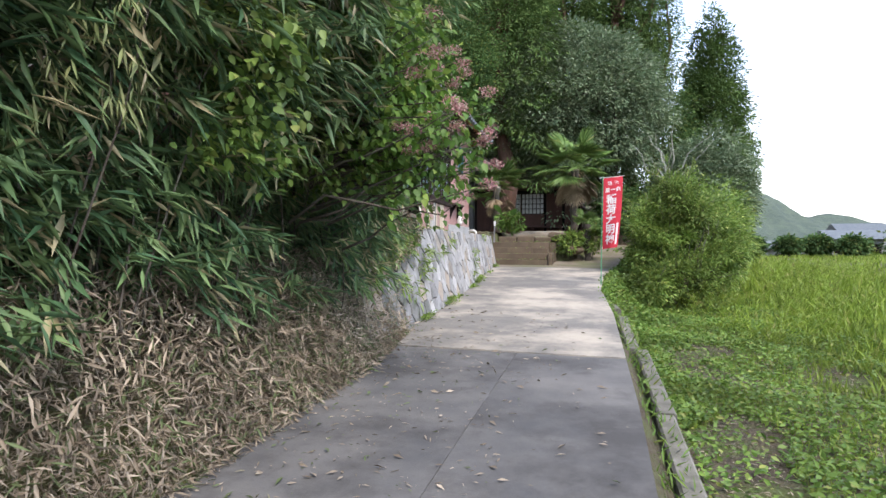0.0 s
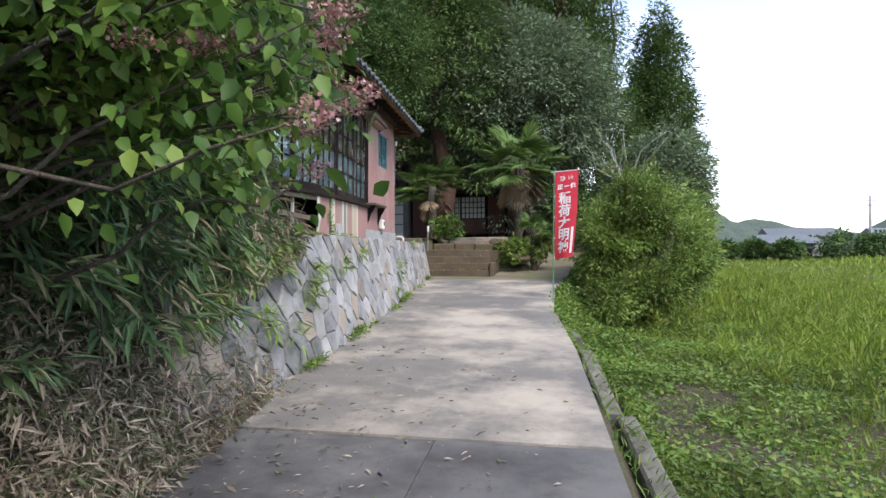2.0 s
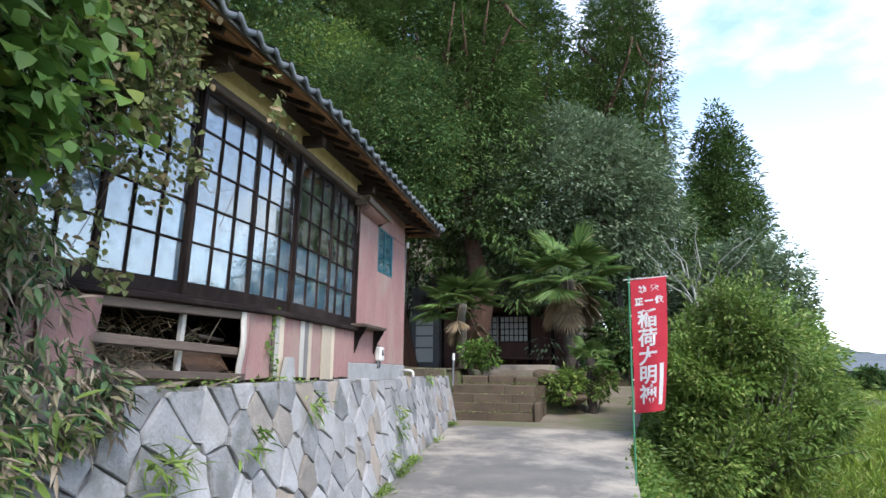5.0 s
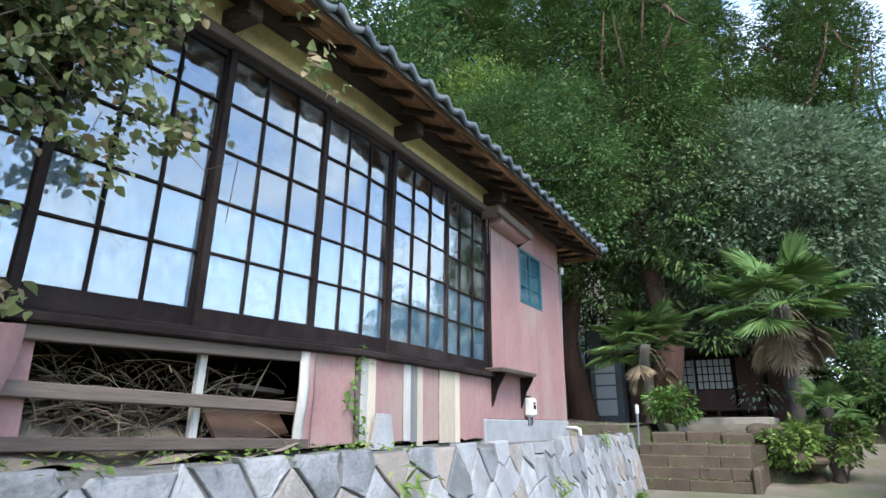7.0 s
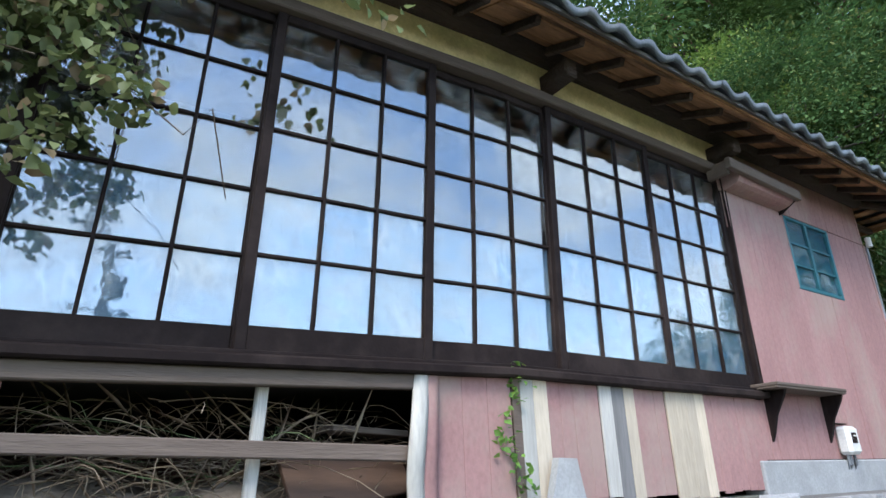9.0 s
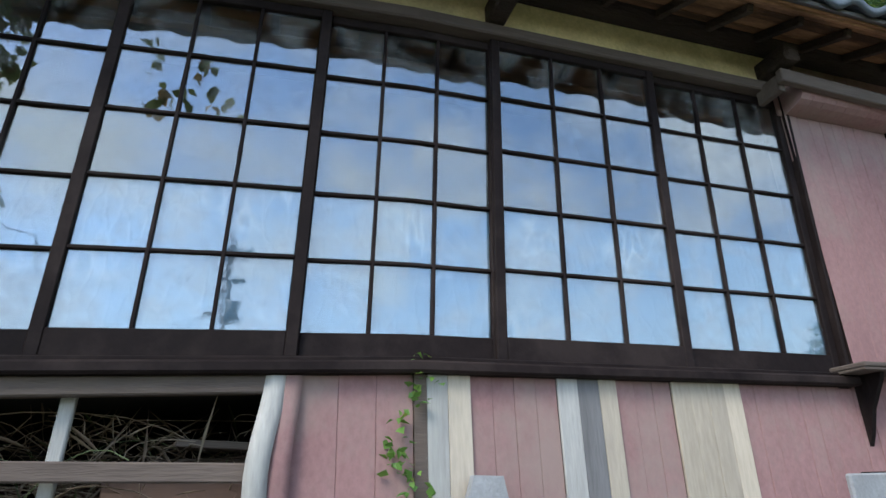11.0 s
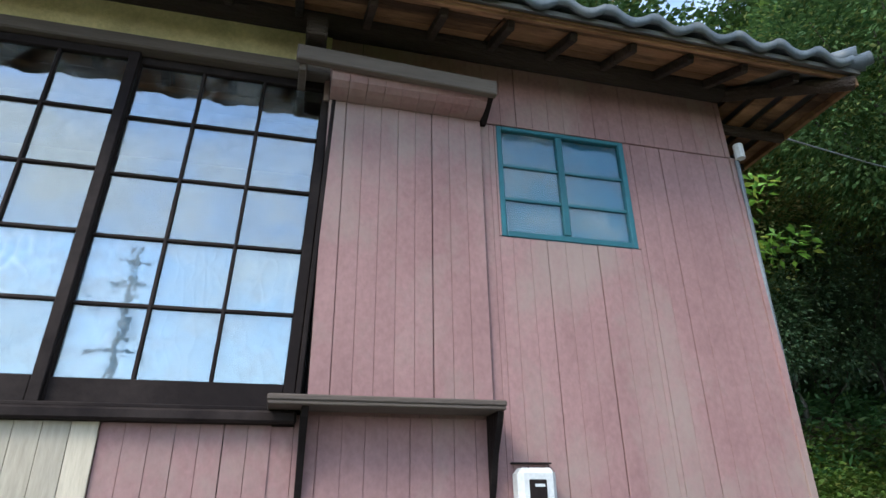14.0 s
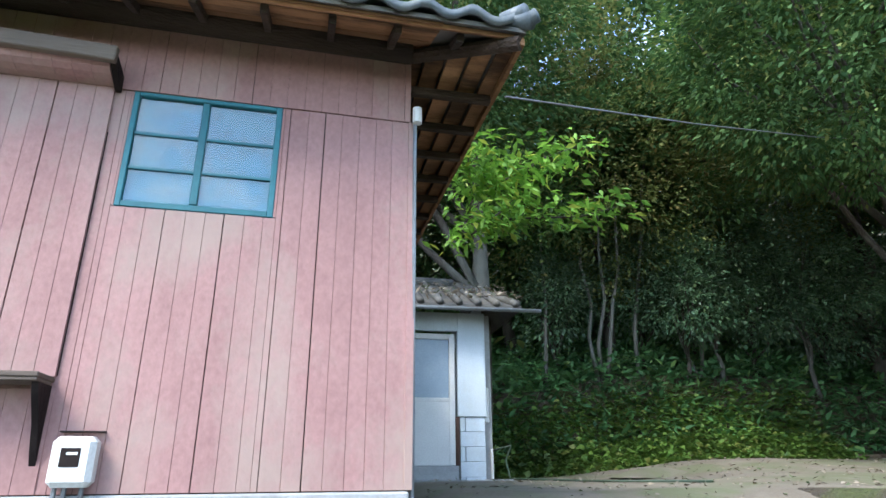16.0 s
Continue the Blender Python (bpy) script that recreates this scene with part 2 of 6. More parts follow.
def glassy(name, tint, base, edge):
    """Window glass: clear, with the mirror of its faces, which grows towards grazing sight."""
    m, n, l, p = nodes_of(name)
    n.remove(p)
    tp, gl, mx, lw, pw, ma = (n.new("ShaderNode" + k) for k in ("BsdfTransparent", "BsdfGlossy", "MixShader", "LayerWeight", "Math", "Math"))
    tp.inputs["Color"].default_value = (*tint, 1)
    gl.inputs["Roughness"].default_value = 0.0
    gl.inputs["Color"].default_value = (0.97, 1.0, 0.98, 1)
    lw.inputs["Blend"].default_value = 0.5
    pw.operation, ma.operation = "POWER", "MULTIPLY_ADD"
    pw.inputs[1].default_value = 3.0
    ma.inputs[1].default_value, ma.inputs[2].default_value = edge, base
    wob, bp = n.new("ShaderNodeTexNoise"), n.new("ShaderNodeBump")
    wob.inputs["Scale"].default_value = 3.0
    bp.inputs["Strength"].default_value, bp.inputs["Distance"].default_value = 0.03, 0.02
    l.new(wob.outputs["Fac"], bp.inputs["Height"])
    l.new(bp.outputs["Normal"], gl.inputs["Normal"])
    l.new(lw.outputs["Facing"], pw.inputs[0])
    l.new(pw.outputs[0], ma.inputs[0])
    l.new(ma.outputs[0], mx.inputs["Fac"])
    l.new(tp.outputs[0], mx.inputs[1])
    l.new(gl.outputs[0], mx.inputs[2])
    # dust haze; its pale mottling also paints in leaves mirrored by the panes
    dust_sheen, dn, dr, geo, dm = (n.new("ShaderNode" + k) for k in ("BsdfDiffuse", "TexNoise", "MapRange", "TexCoord", "MixShader"))
    dust_sheen.inputs["Color"].default_value = (0.55, 0.57, 0.56, 1)
    dn.inputs["Scale"].default_value, dn.inputs["Detail"].default_value, dn.inputs["Roughness"].default_value = 5.0, 8, 0.7
    dr.inputs["From Min"].default_value, dr.inputs["From Max"].default_value, dr.inputs["To Max"].default_value = 0.46, 0.72, 0.2
    l.new(geo.outputs["Object"], dn.inputs["Vector"])
    l.new(dn.outputs["Fac"], dr.inputs["Value"])
    l.new(dr.outputs["Result"], dm.inputs["Fac"])
    l.new(mx.outputs[0], dm.inputs[1])
    l.new(dust_sheen.outputs[0], dm.inputs[2])
    l.new(dm.outputs[0], n["Material Output"].inputs["Surface"])
    return m


def crumpled(name, base, crease):
    """Plastic film with a web of pale creases."""
    m, n, l, p = nodes_of(name)
    tc, mp_, nz, ad, vo, mr, big, mu, mx, bp = (n.new("ShaderNode" + k) for k in ("TexCoord", "Mapping", "TexNoise", "VectorMath", "TexVoronoi", "MapRange", "TexNoise", "Math", "MixRGB", "Bump"))
    mp_.inputs["Rotation"].default_value = (0.6, 0, 0)
    mp_.inputs["Scale"].default_value = (1, 2.2, 0.8)
    nz.inputs["Scale"].default_value, nz.inputs["Detail"].default_value = 5.0, 4
    vo.feature = "DISTANCE_TO_EDGE"
    vo.inputs["Scale"].default_value = 7.0
    ad.operation, mu.operation = "MULTIPLY_ADD", "MULTIPLY"
    ad.inputs[1].default_value = (0.22, 0.22, 0.22)
    mr.inputs["From Min"].default_value, mr.inputs["From Max"].default_value, mr.inputs["To Min"].default_value, mr.inputs["To Max"].default_value = 0.0, 0.16, 1.0, 0.0
    big.inputs["Scale"].default_value, big.inputs["Detail"].default_value = 3.0, 5
    l.new(tc.outputs["Object"], mp_.inputs["Vector"])
    l.new(tc.outputs["Object"], nz.inputs["Vector"])
    l.new(tc.outputs["Object"], big.inputs["Vector"])
    l.new(nz.outputs["Color"], ad.inputs[0])
    l.new(mp_.outputs["Vector"], ad.inputs[2])
    l.new(ad.outputs["Vector"], vo.inputs["Vector"])
    l.new(vo.outputs["Distance"], mr.inputs["Value"])
    l.new(mr.outputs["Result"], mu.inputs[0])
    patch = n.new("ShaderNodeMapRange")
    patch.inputs["From Min"].default_value, patch.inputs["From Max"].default_value = 0.53, 0.72
    l.new(big.outputs["Fac"], patch.inputs["Value"])
    l.new(patch.outputs["Result"], mu.inputs[1])
    l.new(mu.outputs[0], mx.inputs["Fac"])
    mx.inputs["Color1"].default_value, mx.inputs["Color2"].default_value = (*base, 1), (*crease, 1)
    l.new(mx.outputs["Color"], p.inputs["Base Color"])
    l.new(mr.outputs["Result"], bp.inputs["Height"])
    bp.inputs["Strength"].default_value, bp.inputs["Distance"].default_value = 0.15, 0.01
    l.new(bp.outputs["Normal"], p.inputs["Normal"])
    p.inputs["Roughness"].default_value = 0.35
    return m


M = dict(
    film=crumpled("crumpled_plastic_film", (0.065, 0.135, 0.20), (0.30, 0.36, 0.40)),
    dry_earth=surf("loose_dry_earth", (0.27, 0.225, 0.17), (0.20, 0.165, 0.125), 5, 0.95, 0.7, stain=(0.13, 0.105, 0.075), stain_scale=3, stain_amount=0.6, fine=45, vary=0),
    concrete=surf("pale_concrete", (0.20, 0.192, 0.175), (0.135, 0.132, 0.126), 1.5, 0.85, 0.25, stain=(0.375, 0.34, 0.285), stain_scale=0.45, stain_amount=0.95, fine=90, vary=0.04),
    asphalt=surf("worn_grey_paving", (0.08, 0.083, 0.088), (0.165, 0.162, 0.158), 1.2, 0.85, 0.3, stain=(0.047, 0.046, 0.046), stain_scale=0.8, stain_amount=0.85, fine=110, vary=0.05),
    kerb=surf("mossy_concrete", (0.19, 0.182, 0.16), (0.11, 0.108, 0.09), 4, 0.9, 0.4, stain=(0.06, 0.062, 0.04), stain_scale=2, fine=50),
    soil=surf("soil", (0.07, 0.055, 0.038), (0.12, 0.095, 0.065), 4.0, 0.95, 1.0, stain=(0.085, 0.11, 0.03), stain_scale=0.9, stain_amount=0.9, fine=30, vary=0, dist=0.08),
    yard=surf("packed_earth", (0.17, 0.14, 0.105), (0.23, 0.20, 0.155), 1.5, 0.95, 0.4, stain=(0.10, 0.12, 0.05), stain_scale=0.8, stain_amount=0.7, fine=40, vary=0),
    stone=surf("pale_wall_stone", (0.29, 0.297, 0.305), (0.20, 0.205, 0.212), 3.2, 0.88, 0.5, stain=(0.085, 0.09, 0.085), stain_scale=2.6, stain_amount=0.7, fine=45, vary=0.14, dist=0.02),
    stone_dark=surf("mossy_dark_wall_stone", (0.215, 0.22, 0.222), (0.13, 0.135, 0.135), 3.2, 0.9, 0.5, stain=(0.055, 0.065, 0.05), stain_scale=3.0, stain_amount=0.85, fine=45, vary=0.15, dist=0.02),
    stone_warm=surf("warm_wall_stone", (0.31, 0.285, 0.25), (0.21, 0.195, 0.175), 3.2, 0.88, 0.5, stain=(0.13, 0.12, 0.11), stain_scale=3.0, stain_amount=0.6, fine=45, vary=0.2, dist=0.02),
    stone_pale=surf("palest_wall_stone", (0.385, 0.39, 0.395), (0.27, 0.275, 0.28), 3.5, 0.88, 0.45, stain=(0.20, 0.195, 0.18), stain_scale=2.6, stain_amount=0.6, fine=45, vary=0.14, dist=0.02),
    stone_tan=surf("tan_wall_stone", (0.35, 0.30, 0.25), (0.27, 0.24, 0.205), 3.5, 0.88, 0.45, stain=(0.22, 0.19, 0.16), stain_scale=2.6, stain_amount=0.5, fine=45, vary=0.14, dist=0.02),
    joint=surf("dark_wall_joint", (0.10, 0.10, 0.095), (0.20, 0.195, 0.18), 6, 0.95, 0.4, vary=0),
    step=surf("mossy_step_stone", (0.135, 0.10, 0.07), (0.085, 0.063, 0.045), 3, 0.92, 0.8, stain=(0.10, 0.083, 0.05), stain_scale=1.6, stain_amount=0.6, fine=40, vary=0.06),
    pink=surf("faded_pink_paint", (0.37, 0.21, 0.195), (0.30, 0.163, 0.153), 2.2, 0.8, 0.25, (0.9, 0.9, 0.7), 40, stain=(0.30, 0.225, 0.19), stain_scale=1.3, stain_amount=0.75, vary=0.025, shift=0.003),
    bare=surf("bare_new_board", (0.60, 0.52, 0.40), (0.48, 0.41, 0.31), 3, 0.8, 0.25, (1, 1, 0.15), 60, stain=(0.33, 0.29, 0.24), vary=0.18),
    grey=surf("grey_weathered_board", (0.25, 0.245, 0.24), (0.15, 0.145, 0.14), 5, 0.85, 0.4, (1, 1, 0.12), 60, stain=(0.09, 0.085, 0.08), vary=0.2),
    grey_pale=surf("pale_weathered_board", (0.53, 0.52, 0.47), (0.39, 0.38, 0.35), 5, 0.85, 0.4, (1, 1, 0.12), 60, stain=(0.20, 0.19, 0.17), stain_scale=3, stain_amount=0.5, vary=0.12),
    brownsheet=surf("dark_brown_plywood", (0.12, 0.07, 0.045), (0.075, 0.045, 0.03), 3, 0.7, 0.2, (1, 0.2, 1), 50, vary=0),
    weathered=surf("weathered_rail_wood", (0.15, 0.115, 0.092), (0.075, 0.056, 0.045), 5, 0.85, 0.45, (1, 0.1, 1), 60, stain=(0.25, 0.20, 0.15), stain_scale=2.5, stain_amount=0.45, vary=0.15),
    dark=surf("dark_brown_wood", (0.0105, 0.0068, 0.0065), (0.020, 0.0135, 0.012), 6, 0.7, 0.35, (1, 0.3, 0.3), 70, spec=0.12, stain=(0.062, 0.046, 0.04), stain_scale=5, stain_amount=0.3, vary=0.12),
    eave=surf("old_eave_board", (0.43, 0.235, 0.12), (0.20, 0.105, 0.052), 3, 0.85, 0.6, (1, 0.3, 1), 50, stain=(0.03, 0.02, 0.015), stain_scale=2.6, stain_amount=0.8, vary=0.35, dist=0.02, spec=0.15),
    beam=surf("dark_log_beam", (0.055, 0.034, 0.023), (0.028, 0.018, 0.013), 4, 0.85, 0.9, (1, 0.2, 1), 50, stain=(0.10, 0.07, 0.05), stain_scale=2.5, stain_amount=0.4, dist=0.03),
    plaster=surf("yellow_clay_plaster", (0.80, 0.67, 0.36), (0.68, 0.56, 0.29), 5, 0.9, 0.5, stain=(0.25, 0.21, 0.12), stain_amount=0.6, fine=50, vary=0),
    tile=surf("blue_grey_roof_tile", (0.12, 0.145, 0.165), (0.065, 0.08, 0.09), 6, 0.45, 0.3, stain=(0.20, 0.21, 0.20), stain_scale=3, stain_amount=0.5, vary=0.2),
    oldtile=surf("dark_old_tile", (0.075, 0.075, 0.075), (0.12, 0.115, 0.105), 6, 0.7, 0.4, stain=(0.17, 0.15, 0.11), stain_amount=0.4, vary=0.25),
    teal=surf("teal_painted_wood", (0.022, 0.15, 0.18), (0.02, 0.12, 0.15), 6, 0.55, 0.15, vary=0.08),
    white=surf("white_paint", (0.74, 0.74, 0.71), (0.68, 0.68, 0.66), 4, 0.5, 0.1, stain=(0.52, 0.50, 0.45), stain_amount=0.25, vary=0.04),
    # the blue in this glass colour is sky reflection painted in
    frosted=surf("sky_tinted_frosted_glass", (0.27, 0.35, 0.43), (0.23, 0.31, 0.39), 4, 0.22, 0.05, vary=0.03),
    palewall=surf("pale_blue_panel", (0.64, 0.72, 0.78), (0.58, 0.66, 0.72), 3, 0.6, 0.1, stain=(0.42, 0.45, 0.45), stain_amount=0.4, vary=0.03),
    block=surf("concrete_block", (0.40, 0.41, 0.41), (0.30, 0.31, 0.31), 5, 0.9, 0.4, stain=(0.2, 0.2, 0.19), vary=0.1),
    metal=surf("grey_sheet_metal", (0.22, 0.24, 0.26), (0.16, 0.18, 0.19), 3, 0.5, 0.15, stain=(0.12, 0.10, 0.09), vary=0.1, metal=0.3),
    hallwood=surf("red_brown_wood", (0.17, 0.085, 0.07), (0.105, 0.056, 0.047), 4, 0.8, 0.3, (1, 1, 0.2), 50, vary=0.2),
    paper=surf("shoji_paper", (0.78, 0.79, 0.77), (0.68, 0.69, 0.68), 3, 0.9, 0.0, vary=0.1),
    red=surf("red_banner_cloth", (0.62, 0.035, 0.06), (0.52, 0.025, 0.045), 4, 0.75, 0.15, vary=0.0),
    letter=surf("white_cloth_print", (0.78, 0.76, 0.76), (0.7, 0.68, 0.68), 6, 0.8, 0.0, vary=0.0),
    green=surf("green_plastic_pole", (0.06, 0.28, 0.16), (0.05, 0.22, 0.12), 5, 0.4, 0.05, vary=0.0),
    deadwood=surf("dry_brown_stem", (0.13, 0.10, 0.07), (0.08, 0.06, 0.04), 8, 0.9, 0.3, vary=0),
    slimbark=surf("pale_slim_bark", (0.20, 0.19, 0.165), (0.12, 0.115, 0.10), 9, 0.95, 0.5, (1, 1, 0.3), 60, vary=0.2),
    bark=surf("grey_brown_bark", (0.095, 0.078, 0.063), (0.055, 0.045, 0.037), 8, 0.95, 0.8, (1, 1, 0.25), 50, stain=(0.17, 0.18, 0.15), stain_amount=0.4, vary=0.25, dist=0.03),
    redbark=surf("red_brown_bark", (0.13, 0.07, 0.05), (0.075, 0.042, 0.03), 8, 0.95, 0.8, (1, 1, 0.12), 50, vary=0.1, dist=0.03),
    palebark=surf("pale_lichen_bark", (0.36, 0.37, 0.33), (0.22, 0.23, 0.2), 8, 0.9, 0.5, vary=0.1),
    # near-black colour stands in for the shade inside the unlit rooms
    inner_shade=surf("interior_shade", (0.035, 0.032, 0.03), (0.02, 0.018, 0.017), 3, 0.95, 0.0, vary=0),
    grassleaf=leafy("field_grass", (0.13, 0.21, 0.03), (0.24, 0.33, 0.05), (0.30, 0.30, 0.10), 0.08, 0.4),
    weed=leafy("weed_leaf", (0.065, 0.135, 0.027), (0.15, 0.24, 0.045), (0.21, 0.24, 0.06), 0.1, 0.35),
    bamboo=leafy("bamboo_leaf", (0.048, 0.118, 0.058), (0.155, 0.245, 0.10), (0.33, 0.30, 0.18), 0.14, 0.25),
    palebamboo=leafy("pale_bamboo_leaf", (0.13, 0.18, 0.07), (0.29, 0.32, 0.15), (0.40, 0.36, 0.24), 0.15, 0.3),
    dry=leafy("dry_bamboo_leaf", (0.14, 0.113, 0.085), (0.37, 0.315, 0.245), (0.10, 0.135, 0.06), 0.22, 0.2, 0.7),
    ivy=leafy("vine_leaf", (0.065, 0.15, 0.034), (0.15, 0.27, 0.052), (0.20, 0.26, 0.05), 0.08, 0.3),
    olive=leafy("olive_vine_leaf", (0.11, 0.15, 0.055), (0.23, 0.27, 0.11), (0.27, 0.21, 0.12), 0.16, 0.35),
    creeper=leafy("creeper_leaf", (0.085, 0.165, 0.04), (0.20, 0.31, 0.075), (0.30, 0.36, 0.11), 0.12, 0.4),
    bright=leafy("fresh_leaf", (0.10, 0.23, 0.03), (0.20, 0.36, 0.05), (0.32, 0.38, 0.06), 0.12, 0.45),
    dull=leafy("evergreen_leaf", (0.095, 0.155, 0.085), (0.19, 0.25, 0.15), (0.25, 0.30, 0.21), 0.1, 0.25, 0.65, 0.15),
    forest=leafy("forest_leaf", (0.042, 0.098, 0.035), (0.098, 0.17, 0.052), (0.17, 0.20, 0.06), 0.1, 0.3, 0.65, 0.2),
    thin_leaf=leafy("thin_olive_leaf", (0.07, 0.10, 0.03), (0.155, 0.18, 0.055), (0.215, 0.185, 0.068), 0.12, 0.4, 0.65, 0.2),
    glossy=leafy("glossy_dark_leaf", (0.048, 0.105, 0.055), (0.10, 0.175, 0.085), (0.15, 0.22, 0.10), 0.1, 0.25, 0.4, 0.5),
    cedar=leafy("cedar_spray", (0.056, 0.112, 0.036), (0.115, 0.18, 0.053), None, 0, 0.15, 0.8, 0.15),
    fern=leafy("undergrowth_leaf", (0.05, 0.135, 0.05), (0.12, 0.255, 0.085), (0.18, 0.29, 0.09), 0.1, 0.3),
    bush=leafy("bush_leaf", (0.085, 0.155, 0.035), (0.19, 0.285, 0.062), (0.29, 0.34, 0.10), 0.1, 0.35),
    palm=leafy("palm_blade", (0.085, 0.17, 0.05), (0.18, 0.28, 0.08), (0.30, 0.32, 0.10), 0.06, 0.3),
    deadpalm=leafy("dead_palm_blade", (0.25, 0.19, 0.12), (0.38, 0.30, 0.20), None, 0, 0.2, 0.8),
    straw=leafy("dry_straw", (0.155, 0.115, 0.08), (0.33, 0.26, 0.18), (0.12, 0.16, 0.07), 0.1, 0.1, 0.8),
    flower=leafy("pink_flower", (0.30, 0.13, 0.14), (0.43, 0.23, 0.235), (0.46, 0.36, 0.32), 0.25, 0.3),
    # blue air haze over the distant hills is mixed into the woods' colour
    hazy_hillwood=surf("hazy_far_woods", (0.06, 0.088, 0.075), (0.095, 0.13, 0.095), 0.12, 0.95, 0.6, fine=0.9, vary=0, dist=3.0),
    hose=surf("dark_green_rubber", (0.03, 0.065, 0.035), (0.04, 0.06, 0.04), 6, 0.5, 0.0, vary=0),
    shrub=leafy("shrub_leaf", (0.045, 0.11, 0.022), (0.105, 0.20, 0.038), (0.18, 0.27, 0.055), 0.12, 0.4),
    tealfilm=surf("teal_blue_film", (0.018, 0.135, 0.175), (0.015, 0.115, 0.155), 2, 0.4, 0.0, fine=5, vary=0),
    pane=glassy("window_glass", (0.94, 0.97, 0.98), 0.16, 0.36),
    thin=glassy("small_window_glass", (0.80, 0.90, 0.94), 0.05, 0.3),
)


# ---- ground, road, retaining wall ----
def sstep(a, b, x):
    t = np.clip((x - a) / (b - a), 0, 1)
    return t * t * (3 - 2 * t)


def road_z(x, y):
    z = 0.275 + 0.0437 * y - 0.012 * np.maximum(x - 1.6, 0)
    return z + 0.08 * np.maximum(y - 6.5, 0) * (y < 14) + (y >= 14) * (0.6 - 0.0437 * (y - 14))


def road_right(y):
    return np.interp(y, (-18, -9, -4, -0.4, 3, 8, 13, 22), (4.1, 4.0, 3.84, 3.6, 3.65, 4.2, 4.9, 6.0))


def wall_x(y):
    """Foot of the retaining wall."""
    return np.interp(y, (-8, -4, -0.6, 6.2), (1.02, 0.92, 0.70, 0.06))


def ground_z(x, y):
    n = 0.05 * np.sin(1.7 * x + 0.6 * y) * np.cos(1.1 * y - 0.4 * x)
    field = -0.62 + n + 0.25 * sstep(9, 30, y) * sstep(4, 9, x)
    rz = road_z(x, y) - 0.06
    rr = road_right(y)
    z = np.where(x > rr, rz + (field - rz) * sstep(0.0, 0.35 + 0.9 * sstep(-2, 3, y) + 2.5 * sstep(8, 16, y), x - rr), rz)
    yard = 1.66 + (0.004 + 0.061 * sstep(5.6, 9.0, y)) * np.maximum(-x - 2, 0) + n * 0.5
    left = np.where(x < 1.2, 1, 0)
    bank = road_z(x, y) - 0.05 + np.maximum(1.15 - x, 0) * 0.75 + n
    bank = np.minimum(bank, 1.6 + 0.25 * np.maximum(-x - 1.5, 0))
    terr = np.where(x < wall_x(y) - 0.4, 1.40 + (yard - 1.40) * sstep(2.7, 3.3, y) * sstep(-0.4, -2.0, x), road_z(x, y) - 0.06)
    t_left = np.where(y < -6.6, bank, np.where(y < 6.2, terr, yard))
    z = np.where(x < np.where(y < -6.6, 1.3, np.where(y < 6.2, 1.2, -0.05)), t_left, z)
    up = (y > 7.3) & (x < 3.0)
    z = np.where(up & (x >= -0.05), np.minimum(yard, np.maximum(rz, 1.0 + 0.1 * (y - 7.3))) * sstep(3.0, 2.4, x) + rz * (1 - sstep(3.0, 2.4, x)), z)
    z = np.where((y > 12) & (x < road_right(y)), np.maximum(z, yard - 0.3 * sstep(3.5, 7, x)), z)
    hill = 0.5 * np.maximum(-x - 9.5, 0) + 0.42 * np.maximum(y - 25, 0) * sstep(8, -2, x)
    wood_bank = 1.6 * sstep(-7.7, -8.75, x) * sstep(3.6, 5.4, y) * sstep(19, 13, y)
    return z + np.minimum(hill, 26) + wood_bank


def axis_lines(dense, far):
    a = list(dense)
    step = dense[1] - dense[0]
    lo, hi, s = dense[0], dense[-1], step
    while hi < far:
        s *= 1.25
        lo, hi = lo - s, hi + s
        a = [lo] + a + [hi]
    return np.array(a)


def sheet(xs, ys, zf):
    X, Y = np.meshgrid(xs, ys)
    Z = zf(X, Y)
    nx, ny = len(xs), len(ys)
    g = G()
    g.v = [tuple(p) for p in np.stack([X, Y, Z], -1).reshape(-1, 3)]
    g.f = [(j * nx + i, j * nx + i + 1, (j + 1) * nx + i + 1, (j + 1) * nx + i) for j in range(ny - 1) for i in range(nx - 1)]
    return g


gx = axis_lines(np.arange(-12, 14.01, 0.25), 2500)
gy = axis_lines(np.arange(-18, 30.01, 0.25), 2500)
tagged(part("ground", sheet(gx, gy, ground_z), M["soil"], smooth=True), "brown soil with weeds and moss round the lane", "ground", kind="structure")

# ---- lane ----
road = thing("road", (2, 0, 0), "grey concrete lane with joints, stains and dead leaves", "road", kind="structure")


def slab(x0, x1, y0, y1, mat, drop=0.0):
    """One slab of the lane; x0 and x1 are functions of y."""
    ys = np.arange(y0, y1 + 0.01, (y1 - y0) / max(2, round((y1 - y0) / 0.4)))
    top, fs, k = [], [], 7
    for y in ys:
        for i in range(k):
            x = x0(y) + (x1(y) - x0(y)) * i / (k - 1)
            top.append((x, y, float(road_z(x, y)) - drop))
    n = len(top)
    vs = top + [(x, y, z - 0.16) for x, y, z in top]
    rows = len(ys)
    for j in range(rows - 1):
        for i in range(k - 1):
            a = j * k + i
            fs.append((a, a + 1, a + k + 1, a + k))
        a, b = j * k, j * k + k - 1
        fs += [(a, a + k, a + k + n, a + n), (b, b + n, b + k + n, b + k)]
    for i in range(k - 1):
        b = (rows - 1) * k + i
        fs += [(i, i + n, i + 1 + n, i + 1), (b, b + 1, b + 1 + n, b + n)]
    return into(part("slab", G().add(vs, fs), mat, road), road)


def left_edge(y):
    return -0.6 if y < -7.2 else float(wall_x(y)) - 0.1


